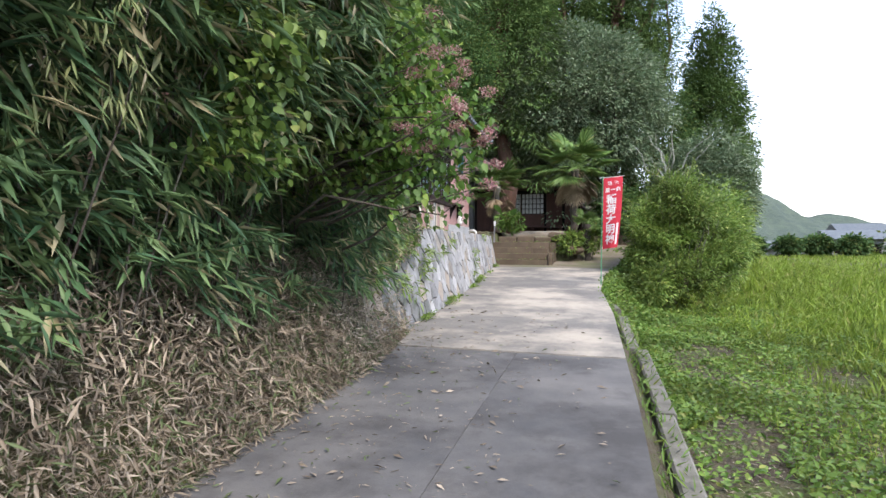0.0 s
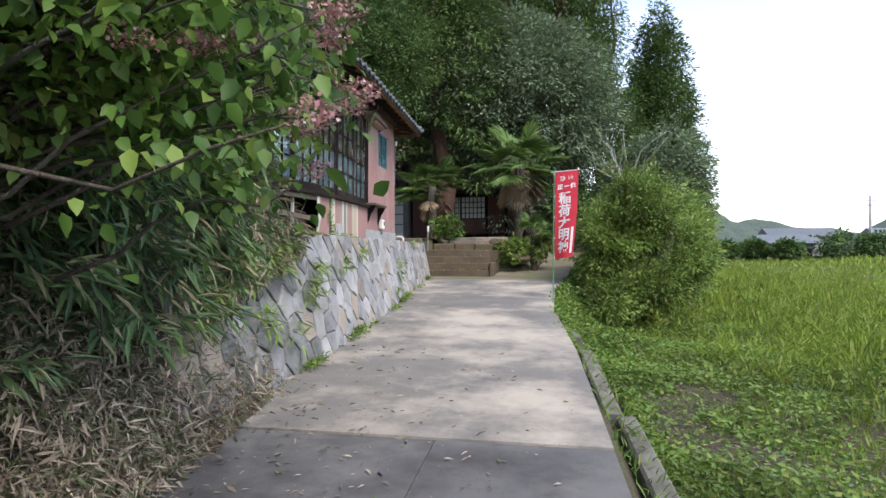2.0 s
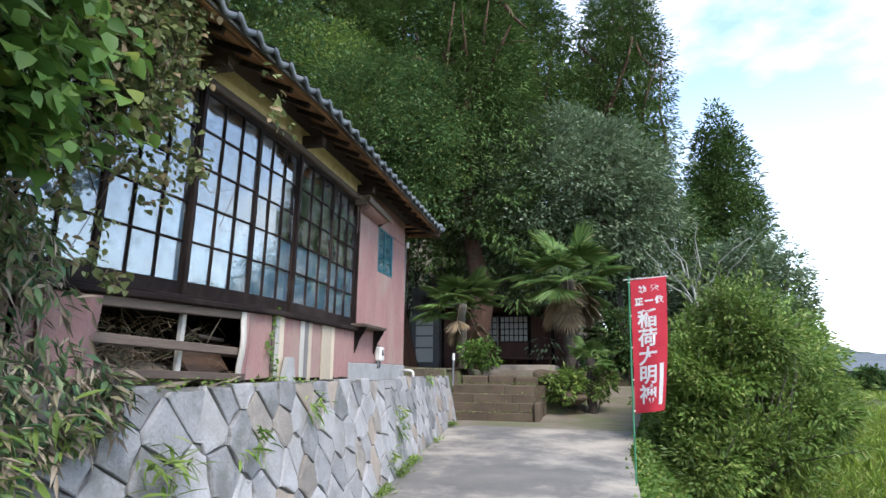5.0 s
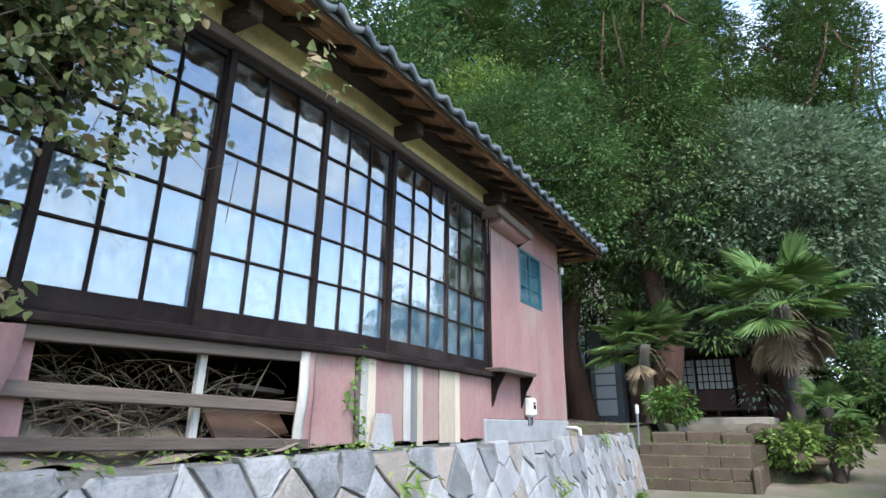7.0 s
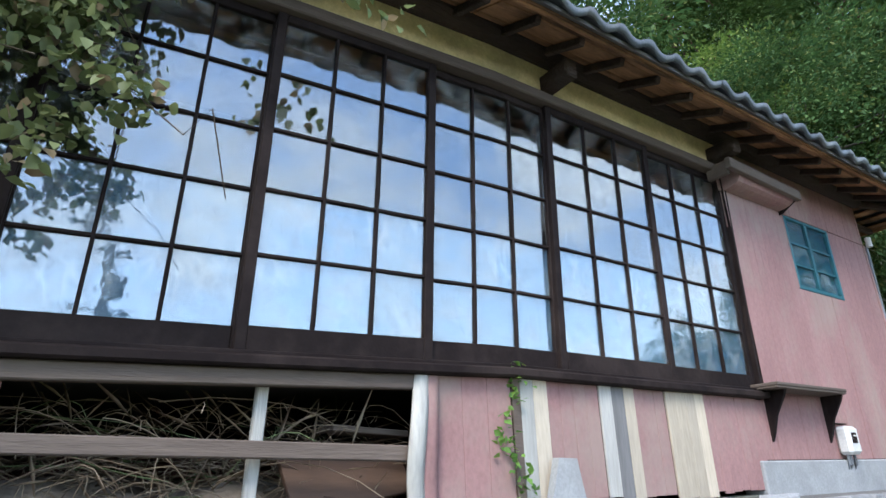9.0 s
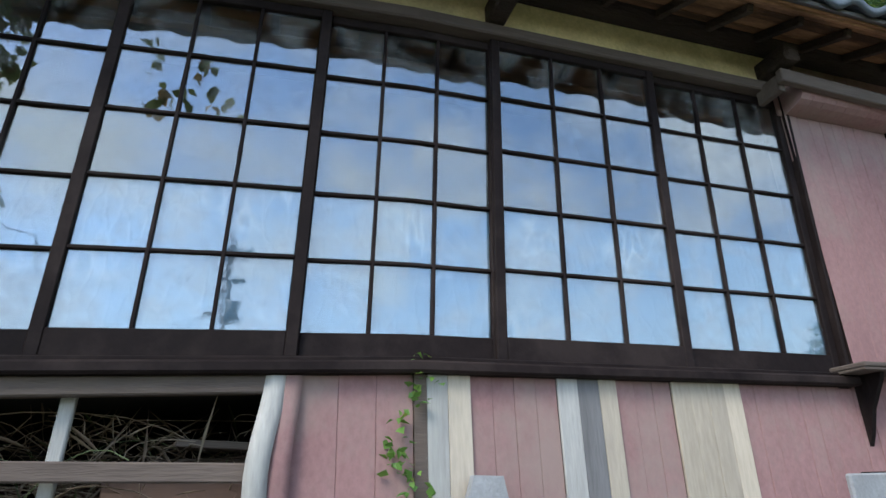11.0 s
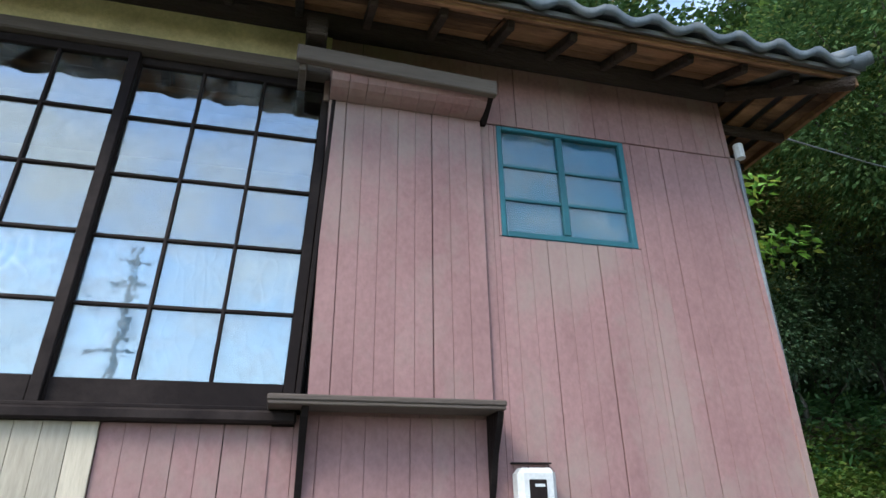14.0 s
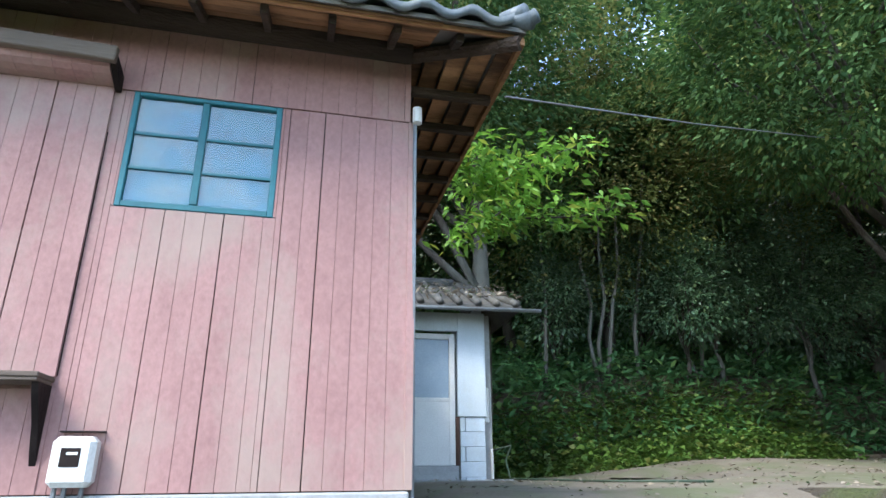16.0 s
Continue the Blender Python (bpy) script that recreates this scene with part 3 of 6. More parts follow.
mid_l, mid_r = (lambda y: 2.70), (lambda y: 2.705)
rr = lambda y: float(road_right(y))
slab(left_edge, mid_l, -17, -7.22, M["asphalt"], 0.012)
slab(mid_r, rr, -17, -7.22, M["asphalt"], 0.012)
slab(left_edge, rr, -7.2, 5.3, M["concrete"])
slab(left_edge, rr, 5.31, 6.2, M["yard"], 0.004)
slab(lambda y: 1.9 + 0.15 * max(y - 6.5, 0), rr, 6.212, 13, M["yard"])

# ---- roadside channel wall ----
kerb = thing("kerb", (3.9, -8, 0), "mossy concrete channel wall beside the lane", "kerb", kind="structure")
for y0, y1, xo in ((-17.5, -12.6, 0.42), (-12.57, -8.75, 0.42), (-8.7, -6.0, 0.36), (-5.96, -3.2, 0.18), (-2.3, -1.75, 0.02)):
    g = G()
    h0, h1 = float(road_z(3.6, y0)) - 0.15, float(road_z(3.6, y1)) - 0.15
    x0, x1 = 3.78 + xo, 3.945 + xo
    c = 0.02
    for y, h, dx in ((y0, h0, 0.03), (y1, h1, -0.05)):
        g.v += [(x0 + dx, y, -0.95), (x0 + dx, y, h - c), (x0 + c + dx, y, h), (x1 - c + dx, y, h), (x1 + dx, y, h - c), (x1 + dx, y, -0.95)]
    g.f = [(i, (i + 1) % 6, 6 + (i + 1) % 6, 6 + i) for i in range(6)] + [tuple(range(6)), tuple(range(11, 5, -1))]
    into(part("kerb_block", g, M["kerb"], kerb), kerb)

# ---- house ----
house = thing("house", (0, -1.5, 1.4), "old wooden house with pink boards, big glazed wall and tiled roof", "house")


def hp(name, g, mat, label="", smooth=False):
    return into(part(name, g, M[mat], house, label, smooth), house)


YL, YR, WD = -5.52, 2.62, 5.4
hp("wall_core", box((-0.16, 0.11, 1.5), (-0.05, YR - 0.03, 4.35)), "inner_shade")
hp("side_wall", box((-WD, YR - 0.14, 1.4), (-0.05, YR - 0.02, 4.35)), "hallwood")
hp("side_wall", box((-WD, YL, 1.4), (-0.05, YL + 0.12, 4.35)), "hallwood")
hp("back_wall", box((-WD - 0.1, YL, 1.4), (-WD, YR, 4.35)), "hallwood")
hp("floor", box((-WD, YL + 0.12, 2.1), (-0.12, YR - 0.14, 2.18)), "inner_shade")
hp("inner_wall", box((-1.7, YL + 0.12, 2.18), (-1.62, YR - 0.14, 4.3)), "inner_shade")
hp("footing", box((-0.14, -0.13, 1.42), (0.035, YR + 0.02, 1.715), 0.01), "block", "grey concrete footing")
hp("footing", box((-0.2, YL, 1.3), (0.0, -0.14, 1.5), 0.01), "kerb")
# upper wall over the windows
hp("lintel", box((-0.06, YL, 3.957), (0.06, 0.11, 4.03), 0.008), "weathered", "weathered wooden lintel")
hp("plaster_band", box((-0.05, YL, 4.03), (0.02, 0.11, 4.36)), "plaster", "yellow clay plaster band")
hp("sill_beam", box((-0.1, YL, 2.135), (0.075, 0.075, 2.185), 0.01), "dark", "dark wooden sill beam")
hp("sill_rail", box((-0.08, YL, 2.185), (0.05, 0.088, 2.204), 0.005), "dark")
hp("corner_post", box((-0.08, 0.090, 2.2), (0.024, 0.113, 4.03), 0.004), "dark")
g = G()
g.tube([(0.05, YL, 4.315), (0.07, -3, 4.33), (0.06, -1.2, 4.315), (0.05, 0.5, 4.325), (0.04, YR, 4.315)], [0.075, 0.09, 0.08, 0.085, 0.075], 10)
hp("eave_beam", g, "beam", "dark round log beam under the eave", True)
for y in (-1.83, -3.7, 0.02):
    hp("beam_end", box((-0.1, y - 0.055, 4.05), (0.26, y + 0.055, 4.17), 0.012), "beam")

# glazed sliding sashes, three panes wide and five high


def sash(y0, y1, x):
    s = hp("window_sash", G(), "dark", "dark wooden sash with fifteen panes")
    z0, z1, rail, stile, t = 2.205, 3.955, 0.105, 0.05, 0.034
    g = G()
    g.box((x - t / 2, y0, z0), (x + t / 2, y0 + stile, z1), 0.004)
    g.box((x - t / 2, y1 - stile, z0), (x + t / 2, y1, z1), 0.004)
    g.box((x - t / 2 + .001, y0 + stile, z0), (x + t / 2 - .001, y1 - stile, z0 + rail), 0.004)
    g.box((x - t / 2 + .001, y0 + stile, z1 - 0.05), (x + t / 2 - .001, y1 - stile, z1), 0.004)
    w, h = (y1 - y0 - 2 * stile) / 3, (z1 - z0 - rail - 0.05) / 5
    for i in (1, 2):
        y = y0 + stile + w * i
        g.box((x - 0.012, y - 0.008, z0 + rail), (x + 0.014, y + 0.008, z1 - 0.05), 0.003)
    for j in range(1, 5):
        z = z0 + rail + h * j
        g.box((x - 0.010, y0 + stile, z - 0.008), (x + 0.012, y1 - stile, z + 0.008), 0.003)
    s.data = g.mesh("window_sash", M["dark"])
    for i in range(3):
        for j in range(5):
            a, b = y0 + stile + w * i, z0 + rail + h * j
            tilt = pose(x - 0.004, a + w / 2, b + h / 2, 0, rng.normal() * 0.35, rng.normal() * 0.35)
            q = part("pane", G().box((-0.0015, -w / 2 + 0.004, -h / 2 + 0.004), (0.0015, w / 2 - 0.004, h / 2 - 0.004), 0, tilt), M["pane"], s)
            q.visible_shadow = False
    # frosted film behind the two lower rows
    f = part("frosted_film", G().box((x - 0.016, y0 + stile + 0.002, z0 + rail + 0.002), (x - 0.012, y1 - stile - 0.002, z0 + rail + 2 * h), 0), M["film"], s, "crumpled translucent plastic film")
    return s


EDGES = (0.088, -0.900, -1.882, -2.772, -3.67, -4.575, -5.48)
for i in range(6):
    sash(EDGES[i + 1] - 0.022, EDGES[i] + (0.022 if i else 0.0), 0.004 if i % 2 else -0.028)


# boards
def board(y0, y1, z0, z1, x, mat, t=0.014, lean=0.0, label="", open_joint=False):
    m = pose(0, 0, 0) if not lean else Matrix.Translation((x, y0, z0)) @ pose(0, 0, 0, lean, 0, 0) @ Matrix.Translation((-x, -y0, -z0))
    return hp("board", G().box((x - t, y0 + 0.0006, z0), (x + rng.uniform(-0.0012, 0.0012), y1 - (0.005 if open_joint else 0.003 if rng.random() < 0.15 else 0.0006), z1), 0.002, m), mat, label)


y, k = 0.115, 0
while y < YR - 0.02:  # big pink wall, its upper boards lapped over the lower ones at a level joint
    y1 = min(y + (0.098 if k % 3 else 0.104), YR)
    cuts = [y] + [c for c in (1.046, 1.882) if y < c < y1] + [y1]
    for a, b in zip(cuts, cuts[1:]):
        board(a, b, 1.72, 3.125 if 1.04 < a and b < 1.883 else 3.826, 0.0, "pink", open_joint=b == y1 and k in (14, 19))
    board(y - 0.03, y1 - 0.03, 3.83, 4.36, 0.006, "pink")
    y, k = y1, k + 1
board(YR - 0.03, YR + 0.01, 3.83, 4.36, 0.006, "pink")
board(YR - 0.005, YR + 0.04, 1.72, 3.826, 0.012, "pink", 0.05)
# shutter box between the shelf and the top rail
for k in range(9):
    y0, y1 = 0.115 + 0.094 * k, 0.115 + 0.094 * (k + 1)
    board(y0, y1, 2.235, 3.827, 0.02, "pink", open_joint=k == 5)
    # boarded soffit of the hood, bowed between the wall and the top rail
    prof = [(0.0, 3.985), (0.0, 3.829), (0.03, 3.826), (0.075, 3.829), (0.12, 3.84), (0.155, 3.858), (0.174, 3.885), (0.174, 3.985)]
    hp("hood_board", G().prism(prof, y0 + 0.0008, y1 - 0.0012, 1), "pink")
# dark strip laid on the wall as the shade of a narrow slit
hp("side_gap", box((0.001, 0.9615, 2.24), (0.004, 0.966, 3.55), 0), "dark")
hp("shutter_box_side", box((0.0, 0.113, 2.235), (0.019, 0.1145, 3.98), 0), "dark")
rail = Matrix.Translation((0, 0.465, 3.932)) @ pose(0, 0, 0, -2.2, 0, 0)
hp("shutter_box_top", G().box((0.175, -0.535, -0.046), (0.222, 0.535, 0.046), 0.006, rail), "weathered", "brown weathered top rail")
hp("rail_arm", box((0.0, -0.055, 3.87), (0.176, -0.015, 3.985), 0.005), "weathered")
hp("rail_arm", G().prism([(0.007, 3.80), (0.035, 3.80), (0.174, 3.88), (0.174, 3.94), (0.007, 3.90)], 0.963, 0.992, 1), "dark")
# shelf with two brackets
hp("shelf", G().box((0.022, -0.045, 2.192), (0.20, 0.955, 2.206), 0.004).box((0.0, -0.048, 2.2065), (0.205, 0.958, 2.232), 0.008), "weathered", "weathered wooden shelf")
for y in (0.09, 0.925):
    hp("bracket", G().prism([(0.007, 2.191), (0.17, 2.191), (0.155, 2.15), (0.075, 2.02), (0.035, 1.9), (0.007, 1.84)], y, y + 0.028, 1), "dark", "dark shelf bracket")
for k in range(10):
    board(-0.03 + 0.1 * k, -0.03 + 0.1 * (k + 1), 1.72, 2.13 if k == 0 else 2.18, 0.006 if k else 0.004, "pink")
# lower boards under the glazing, pink with pale repairs
y = -2.78
LOW = [(0.17, "pink"), (0.15, "pink"), (0.15, "pink"), (0.055, "weathered"), (0.09, "grey_pale"), (0.1, "bare")] + [(0.101, "pink")] * 4
LOW += [(0.1, "grey_pale"), (0.107, "grey"), (0.09, "bare")] + [(0.099, "pink")] * 3 + [(0.0985, "bare")] * 4 + [(0.0931, "pink")] * 7
for w, mat in LOW:
    y1 = y + w
    if y1 < -0.02:
        board(y, y1, 1.52 - (0.03 if mat == "bare" else 0) + rng.uniform(0, 0.02), 2.134, 0.01 + (0.014 if mat != "pink" else 0), mat)
    y = y1
# broken bottom with rails
hp("rail", box((-0.03, -4.6, 2.065), (0.03, -2.8, 2.134), 0.006), "weathered", "split grey rail")
hp("rail", G().box((-0.01, -0.9, -0.034), (0.035, 0.9, 0.034), 0.006, Matrix.Translation((0, -3.7, 1.822)) @ pose(0, 0, 0, -2.9, 0, 0)), "weathered")
hp("rail", G().box((-0.06, -1.3, -0.03), (0.05, 1.3, 0.03), 0.006, Matrix.Translation((0, -4.1, 1.625)) @ pose(0, 0, 0, -2.9, 0, 0)), "weathered")
hp("strut", G().box((-0.02, -0.025, -0.26), (0.02, 0.025, 0.26), 0.006, Matrix.Translation((-0.07, -3.575, 1.82)) @ pose(0, 0, 0, -3, 0, 0)), "grey_pale")
# curled loose board ends
for y0, mat, s in ((-2.915, "grey_pale", 0.55), (-2.85, "pink", 0.3)):
    g = G()
    for j in range(11):
        u = j / 10
        yo, xo = y0 - 0.05 * s * math.sin(math.pi * u * 1.4), 0.03 + 0.07 * s * math.sin(math.pi * u) ** 2
        for q in range(4):
            v = q / 3
            g.v += [(xo + 0.028 * s * v * (1 - v) * 4, yo + 0.085 * v, 1.53 + 0.6 * u)]
        for q in range(4):
            v = q / 3
            g.v += [(xo + 0.028 * s * v * (1 - v) * 4 - 0.012, yo + 0.085 * v, 1.53 + 0.6 * u)]
    for j in range(10):
        a = 8 * j
        g.f += [(a + q, a + q + 1, a + q + 9, a + q + 8) for q in range(3)] + [(a + 4 + q, a + 12 + q, a + 13 + q, a + 5 + q) for q in range(3)]
        g.f += [(a, a + 8, a + 12, a + 4), (a + 3, a + 7, a + 15, a + 11)]
    hp("curled_board", g, mat, "warped loose board", True)
for k in range(3):
    hp("board", G().box((-0.02 - .012 * k, -5.4 + 0.33 * k, 1.56), (0.0 - .012 * k, -5.12 + 0.33 * k, 2.134), 0.004), "pink")

# warped pale sheet at the side of the opening, and a loose brown sheet inside
g = G()
for j in range(13):
    u = j / 12
    edge_y = -4.86 + 0.30 * math.sin(0.5 * math.pi * u) ** 0.8
    for q in range(5):
        v = q / 4
        g.v += [(0.035 + 0.07 * v * v * (1 - 0.4 * u), -4.95 + (edge_y + 4.95) * v, 1.5 + 0.62 * u), (0.022 + 0.07 * v * v * (1 - 0.4 * u), -4.95 + (edge_y + 4.95) * v, 1.5 + 0.62 * u)]
for j in range(12):
    for q in range(4):
        a = 10 * j + 2 * q
        g.f += [(a, a + 2, a + 12, a + 10), (a + 1, a + 11, a + 13, a + 3)]
    a = 10 * j
    g.f += [(a, a + 10, a + 11, a + 1), (a + 8, a + 9, a + 19, a + 18)]
hp("warped_sheet", g, "pink", "warped sheet with faded pink paint", True)
hp("loose_sheet", G().box((-0.012, -0.30, -0.13), (0.012, 0.30, 0.13), 0.003, pose(-0.16, -3.12, 1.70, 6, -32, 3)), "brownsheet", "loose dark brown plywood sheet")

# teal window, set back behind the boards
tw = hp("small_window", box((-0.03, 1.425, 3.165), (0.002, 1.465, 3.80), 0.004), "teal", "teal painted window with six panes")
for nm, a, c in (("stile", (-0.04, 1.06, 3.125), (0.006, 1.09, 3.826)), ("stile", (-0.04, 1.832, 3.125), (0.006, 1.866, 3.826)), ("rail", (-0.04, 1.09, 3.125), (0.0055, 1.832, 3.16)),
                 ("rail", (-0.04, 1.09, 3.80), (0.0055, 1.832, 3.826))):
    part(nm, box(a, c), M["teal"], tw)
for z in (3.36, 3.57):
    for a, c in ((1.09, 1.425), (1.465, 1.832)):
        part("muntin", box((-0.025, a, z - 0.009), (-0.006, c, z + 0.009), 0.002), M["teal"], tw)
for y0, y1 in ((1.09, 1.425), (1.465, 1.832)):
    for z0, z1 in ((3.16, 3.351), (3.369, 3.561), (3.579, 3.80)):
        q = part("pane", G().box((-0.018, y0, z0), (-0.015, y1, z1), 0), M["thin"], tw)
        q.visible_shadow = False
part("blind", G().box((-0.0285, 1.09, 3.16), (-0.027, 1.832, 3.80), 0), M["tealfilm"], tw)
for y0, y1 in ((1.047, 1.059), (1.867, 1.8815)):
    hp("window_trim", box((-0.03, y0, 3.127), (0.003, y1, 3.824), 0.002), "pink")

# roof: eave boards, rafters, tiles
EX, EZ, SL = 0.548, 4.165, 0.42  # eave edge and slope
YE = 3.2
TH = math.atan(SL)


def roof_z(x):
    return EZ + SL * (EX - x)


RX = -2.7
rp = [(EX, YL - 0.6, EZ), (EX, YE, EZ), (RX, YE - (EX - RX) * 0.9, roof_z(RX)), (RX, YL - 0.6, roof_z(RX))]
g = G()
up = Vector((0, 0, 0.03))
vs = [Vector(p) for p in rp]
g.add(vs + [p + up for p in vs], [(3, 2, 1, 0), (4, 5, 6, 7), (0, 1, 5, 4), (1, 2, 6, 5), (2, 3, 7, 6), (3, 0, 4, 7)])
vs = [Vector(p) for p in ((EX, YE, EZ), (-WD - 0.6, YE, EZ), (RX, YE - (EX - RX) * 0.9, roof_z(RX)))]
g.add(vs + [p + up for p in vs], [(2, 1, 0), (3, 4, 5), (0, 1, 4, 3), (1, 2, 5, 4), (2, 0, 3, 5)])
vs = [Vector(p) for p in ((-WD - 0.6, YL - 0.6, EZ), (-WD - 0.6, YE, EZ), (RX, YE - (EX - RX) * 0.9, roof_z(RX)), (RX, YL - 0.6, roof_z(RX)))]
g.add(vs + [p + up for p in vs], [(0, 1, 2, 3), (7, 6, 5, 4), (0, 4, 5, 1), (1, 5, 6, 2), (2, 6, 7, 3), (3, 7, 4, 0)])
roof = hp("roof", g, "oldtile", "blue-grey tiled hip roof")
tilt = Matrix.Translation((EX, 0, EZ)) @ Matrix.Rotation(TH, 4, "Y")
# boards along the eave, lapped, and rafters under them
for k in range(9):
    for j in range(5):
        y0 = YL - 0.5 + j * 1.75
        g = G().box((-0.02 - 0.115 * (k + 1), y0, -0.018 - 0.003 * (k % 2)), (-0.02 - 0.115 * k - 0.003, min(y0 + 1.74, YE - 0.05 - 0.115 * k), -0.004), 0.002, tilt)
        hp("eave_board", g, "eave")
y = YL - 0.4
while y < YE - 0.25:
    L = min(1.15, 1.2 * (YE - y) + 0.05)
    hp("rafter", G().box((-L, y - 0.022, -0.075), (-0.10, y + 0.022, -0.022), 0.005, tilt), "beam")
    y += 0.365
hp("eave_edge_board", G().box((-0.075, YL - 0.6, -0.03), (-0.04, YE - 0.05, -0.004), 0.003, tilt), "eave")
g = G().tube([(EX - 0.03, YE - 0.03, EZ - 0.05), (-0.45, YE - 1.1, roof_z(-0.45) - 0.11)], 0.045, 8)
hp("hip_rafter", g, "beam")
# right-hand eave
for k in range(5):
    hp("eave_board", G().box((-WD - 0.4, YE - 0.12 * (k + 1), EZ - 0.02 + 0.05 * k), (EX - 0.06 - 0.12 * k, YE - 0.12 * k - 0.003, EZ - 0.006 + 0.05 * k), 0.002), "eave")
for k in range(12):
    hp("rafter", box((-0.1 - 0.4 * k, YR - 0.1, EZ - 0.08), (-0.05 - 0.4 * k, YE - 0.03, EZ - 0.025), 0.005), "beam")
hp("eave_edge_board", box((-WD - 0.5, YE - 0.03, EZ - 0.06), (EX - 0.03, YE, EZ - 0.004), 0.003), "eave")


# wave tiles at the eave
def tile_mesh():
    g, n = G(), 12
    prof = []
    for i in range(n + 1):
        u = i / n
        z = 0.027 * math.cos(2 * math.pi * (u - 0.13)) * (1.0 if u < 0.4 or u > 0.9 else 0.72)
        prof.append((u * 0.272, z))
    for x, dz in ((0.0, 0.0), (-0.29, 0.0)):
        for yy, z in prof:
            g.v += [(x, yy, z + 0.07 + dz), (x, yy, z + 0.045 + dz)]
    k = 2 * (n + 1)
    for i in range(n):
        a = 2 * i
        g.f += [(a, a + 2, k + a + 2, k + a), (a + 1, k + a + 1, k + a + 3, a + 3), (a, a + 1, a + 3, a + 2)]
    # drop lip along the edge
    o = len(g.v)
    for yy, z in prof:
        g.v += [(0.004, yy, z + 0.064), (0.004, yy, min(z, 0.02) + 0.02), (-0.018, yy, min(z, 0.02) + 0.02), (-0.018, yy, z + 0.068)]
    for i in range(n):
        a = o + 4 * i
        for q in range(4):
            g.f.append((a + q, a + (q + 1) % 4, a + 4 + (q + 1) % 4, a + 4 + q))
    return g.mesh("tile", M["tile"], True)


tm = tile_mesh()
for j in range(3):
    y = YL - 0.55
    while y < YE - 0.2 - 0.26 * j * 0.9:
        ob = hp("tile", tm, "tile")
        ob.matrix_basis = Matrix.Translation((0, 0, 0)) @ tilt @ pose(0.02 - 0.26 * j, y, 0.012 + 0.012 * j, rng.normal() * 0.6, rng.normal() * 0.5, rng.normal() * 0.6)
        y += 0.27
for k in range(7):
    p = Vector((EX - 0.2 - 0.22 * k, YE - 0.2 - 0.2 * k, roof_z(EX - 0.18 - 0.22 * k) + 0.075))
    hp("hip_tile", G().tube([p, p + Vector((0.24, 0.22, -0.09))], [0.045, 0.052], 10), "tile", "", True)
hp("ridge_end_tile", G().tube([(EX - 0.10, YE - 0.1, EZ + 0.15), (EX + 0.02, YE + 0.0, EZ + 0.13)], [0.05, 0.056], 12), "tile", "round end tile", True)
hp("corner_tile", G().tube([(EX - 0.06, YE - 0.06, EZ + 0.07), (EX + 0.06, YE + 0.05, EZ + 0.09)], [0.045, 0.042], 12), "tile", "", True)

TURN = Matrix.Rotation(radians(2.4), 4, "Z")


def sag(p, rack=0.0):
    """The left end of the old house has sunk a little and leans back; its sashes are racked to one side."""
    k = max(0.0, -2.3 - p.y)
    return Vector((p.x - 0.035 * k, p.y + rack * (p.z - 2.9), p.z - 0.028 * k))


for ob in house.children_recursive:
    if ob.data.users > 1:
        ob.matrix_basis.translation = sag(ob.matrix_basis.translation)
    else:
        ys = [w.co.y for w in ob.data.vertices]
        if min(ys) < -2.31 and max(ys) > -2.29:
            bm = bmesh.new()
            bm.from_mesh(ob.data)
            bmesh.ops.bisect_plane(bm, geom=bm.verts[:] + bm.edges[:] + bm.faces[:], plane_co=(0, -2.3, 0), plane_no=(0, 1, 0))
            bm.to_mesh(ob.data)
            bm.free()
        sash_like = ob.name.startswith(("window_sash", "corner_post")) or ob.parent.name.startswith("window_sash")
        for w in ob.data.vertices:
            w.co = sag(w.co, 0.042 if sash_like else 0.0)
house.matrix_basis = TURN @ Matrix.Translation(house.location)


# ---- trees and plants ----
def limb_path(a, b, n=5, wob=0.15):
    a, b = Vector(a), Vector(b)
    return [a.lerp(b, i / n) + (Vector(rng.normal(size=3)) * wob * (b - a).length * 0.06 if 0 < i < n else Vector((0, 0, 0))) for i in range(n + 1)]


def tree(name, label, at, height, trunk_r, centre, radii, clumps, per, spread, leaf, ratio, mat, bark="bark", lean=(0, 0), limbs=7, inner=0.5, flat=-1.0, group=""):
    z0 = float(ground_z(np.array(at[0]), np.array(at[1]))) - 0.15
    t = thing(name, (at[0], at[1], z0), label, "tree", group)
    g = G()
    top = Vector((at[0] + lean[0], at[1] + lean[1], z0 + height))
    path = limb_path((at[0], at[1], z0), top, 7, 0.25)
    g.tube(path, [trunk_r * (1.25 if i == 0 else 1.0 - 0.85 * i / 7) for i in range(8)], 9)
    C, R = Vector(centre), Vector(radii)
    for k in range(limbs):
        s = path[2 + k % 5]
        d = Vector(ball(1)[0])
        d.z = abs(d.z) * 0.6
        e = C + Vector((d.x * R.x, d.y * R.y, d.z * R.z)) * 0.75
        g.tube(limb_path(s, e, 4, 0.4), [trunk_r * 0.42, trunk_r * 0.33, trunk_r * 0.24, trunk_r * 0.15, trunk_r * 0.05], 6)
    into(part("trunk", g, M[bark], t, "", True), t)
    p, d = crown(centre, radii, int(clumps * (0.85 if mat == "dull" else 0.58)), per, spread * 1.2, inner, flat=flat, cone=(0.62 if name == "cypress_tree" else 0.75) if mat == "cedar" else 0.0, loose=0.0 if name == "cypress_tree" else 0.05)
    me = leaf_mesh("crown", p, d, leaf * 1.4 * rng.uniform(0.6, 1.25, len(p)), ratio, M[mat])
    into(part("crown", me, None, t), t)
    return t


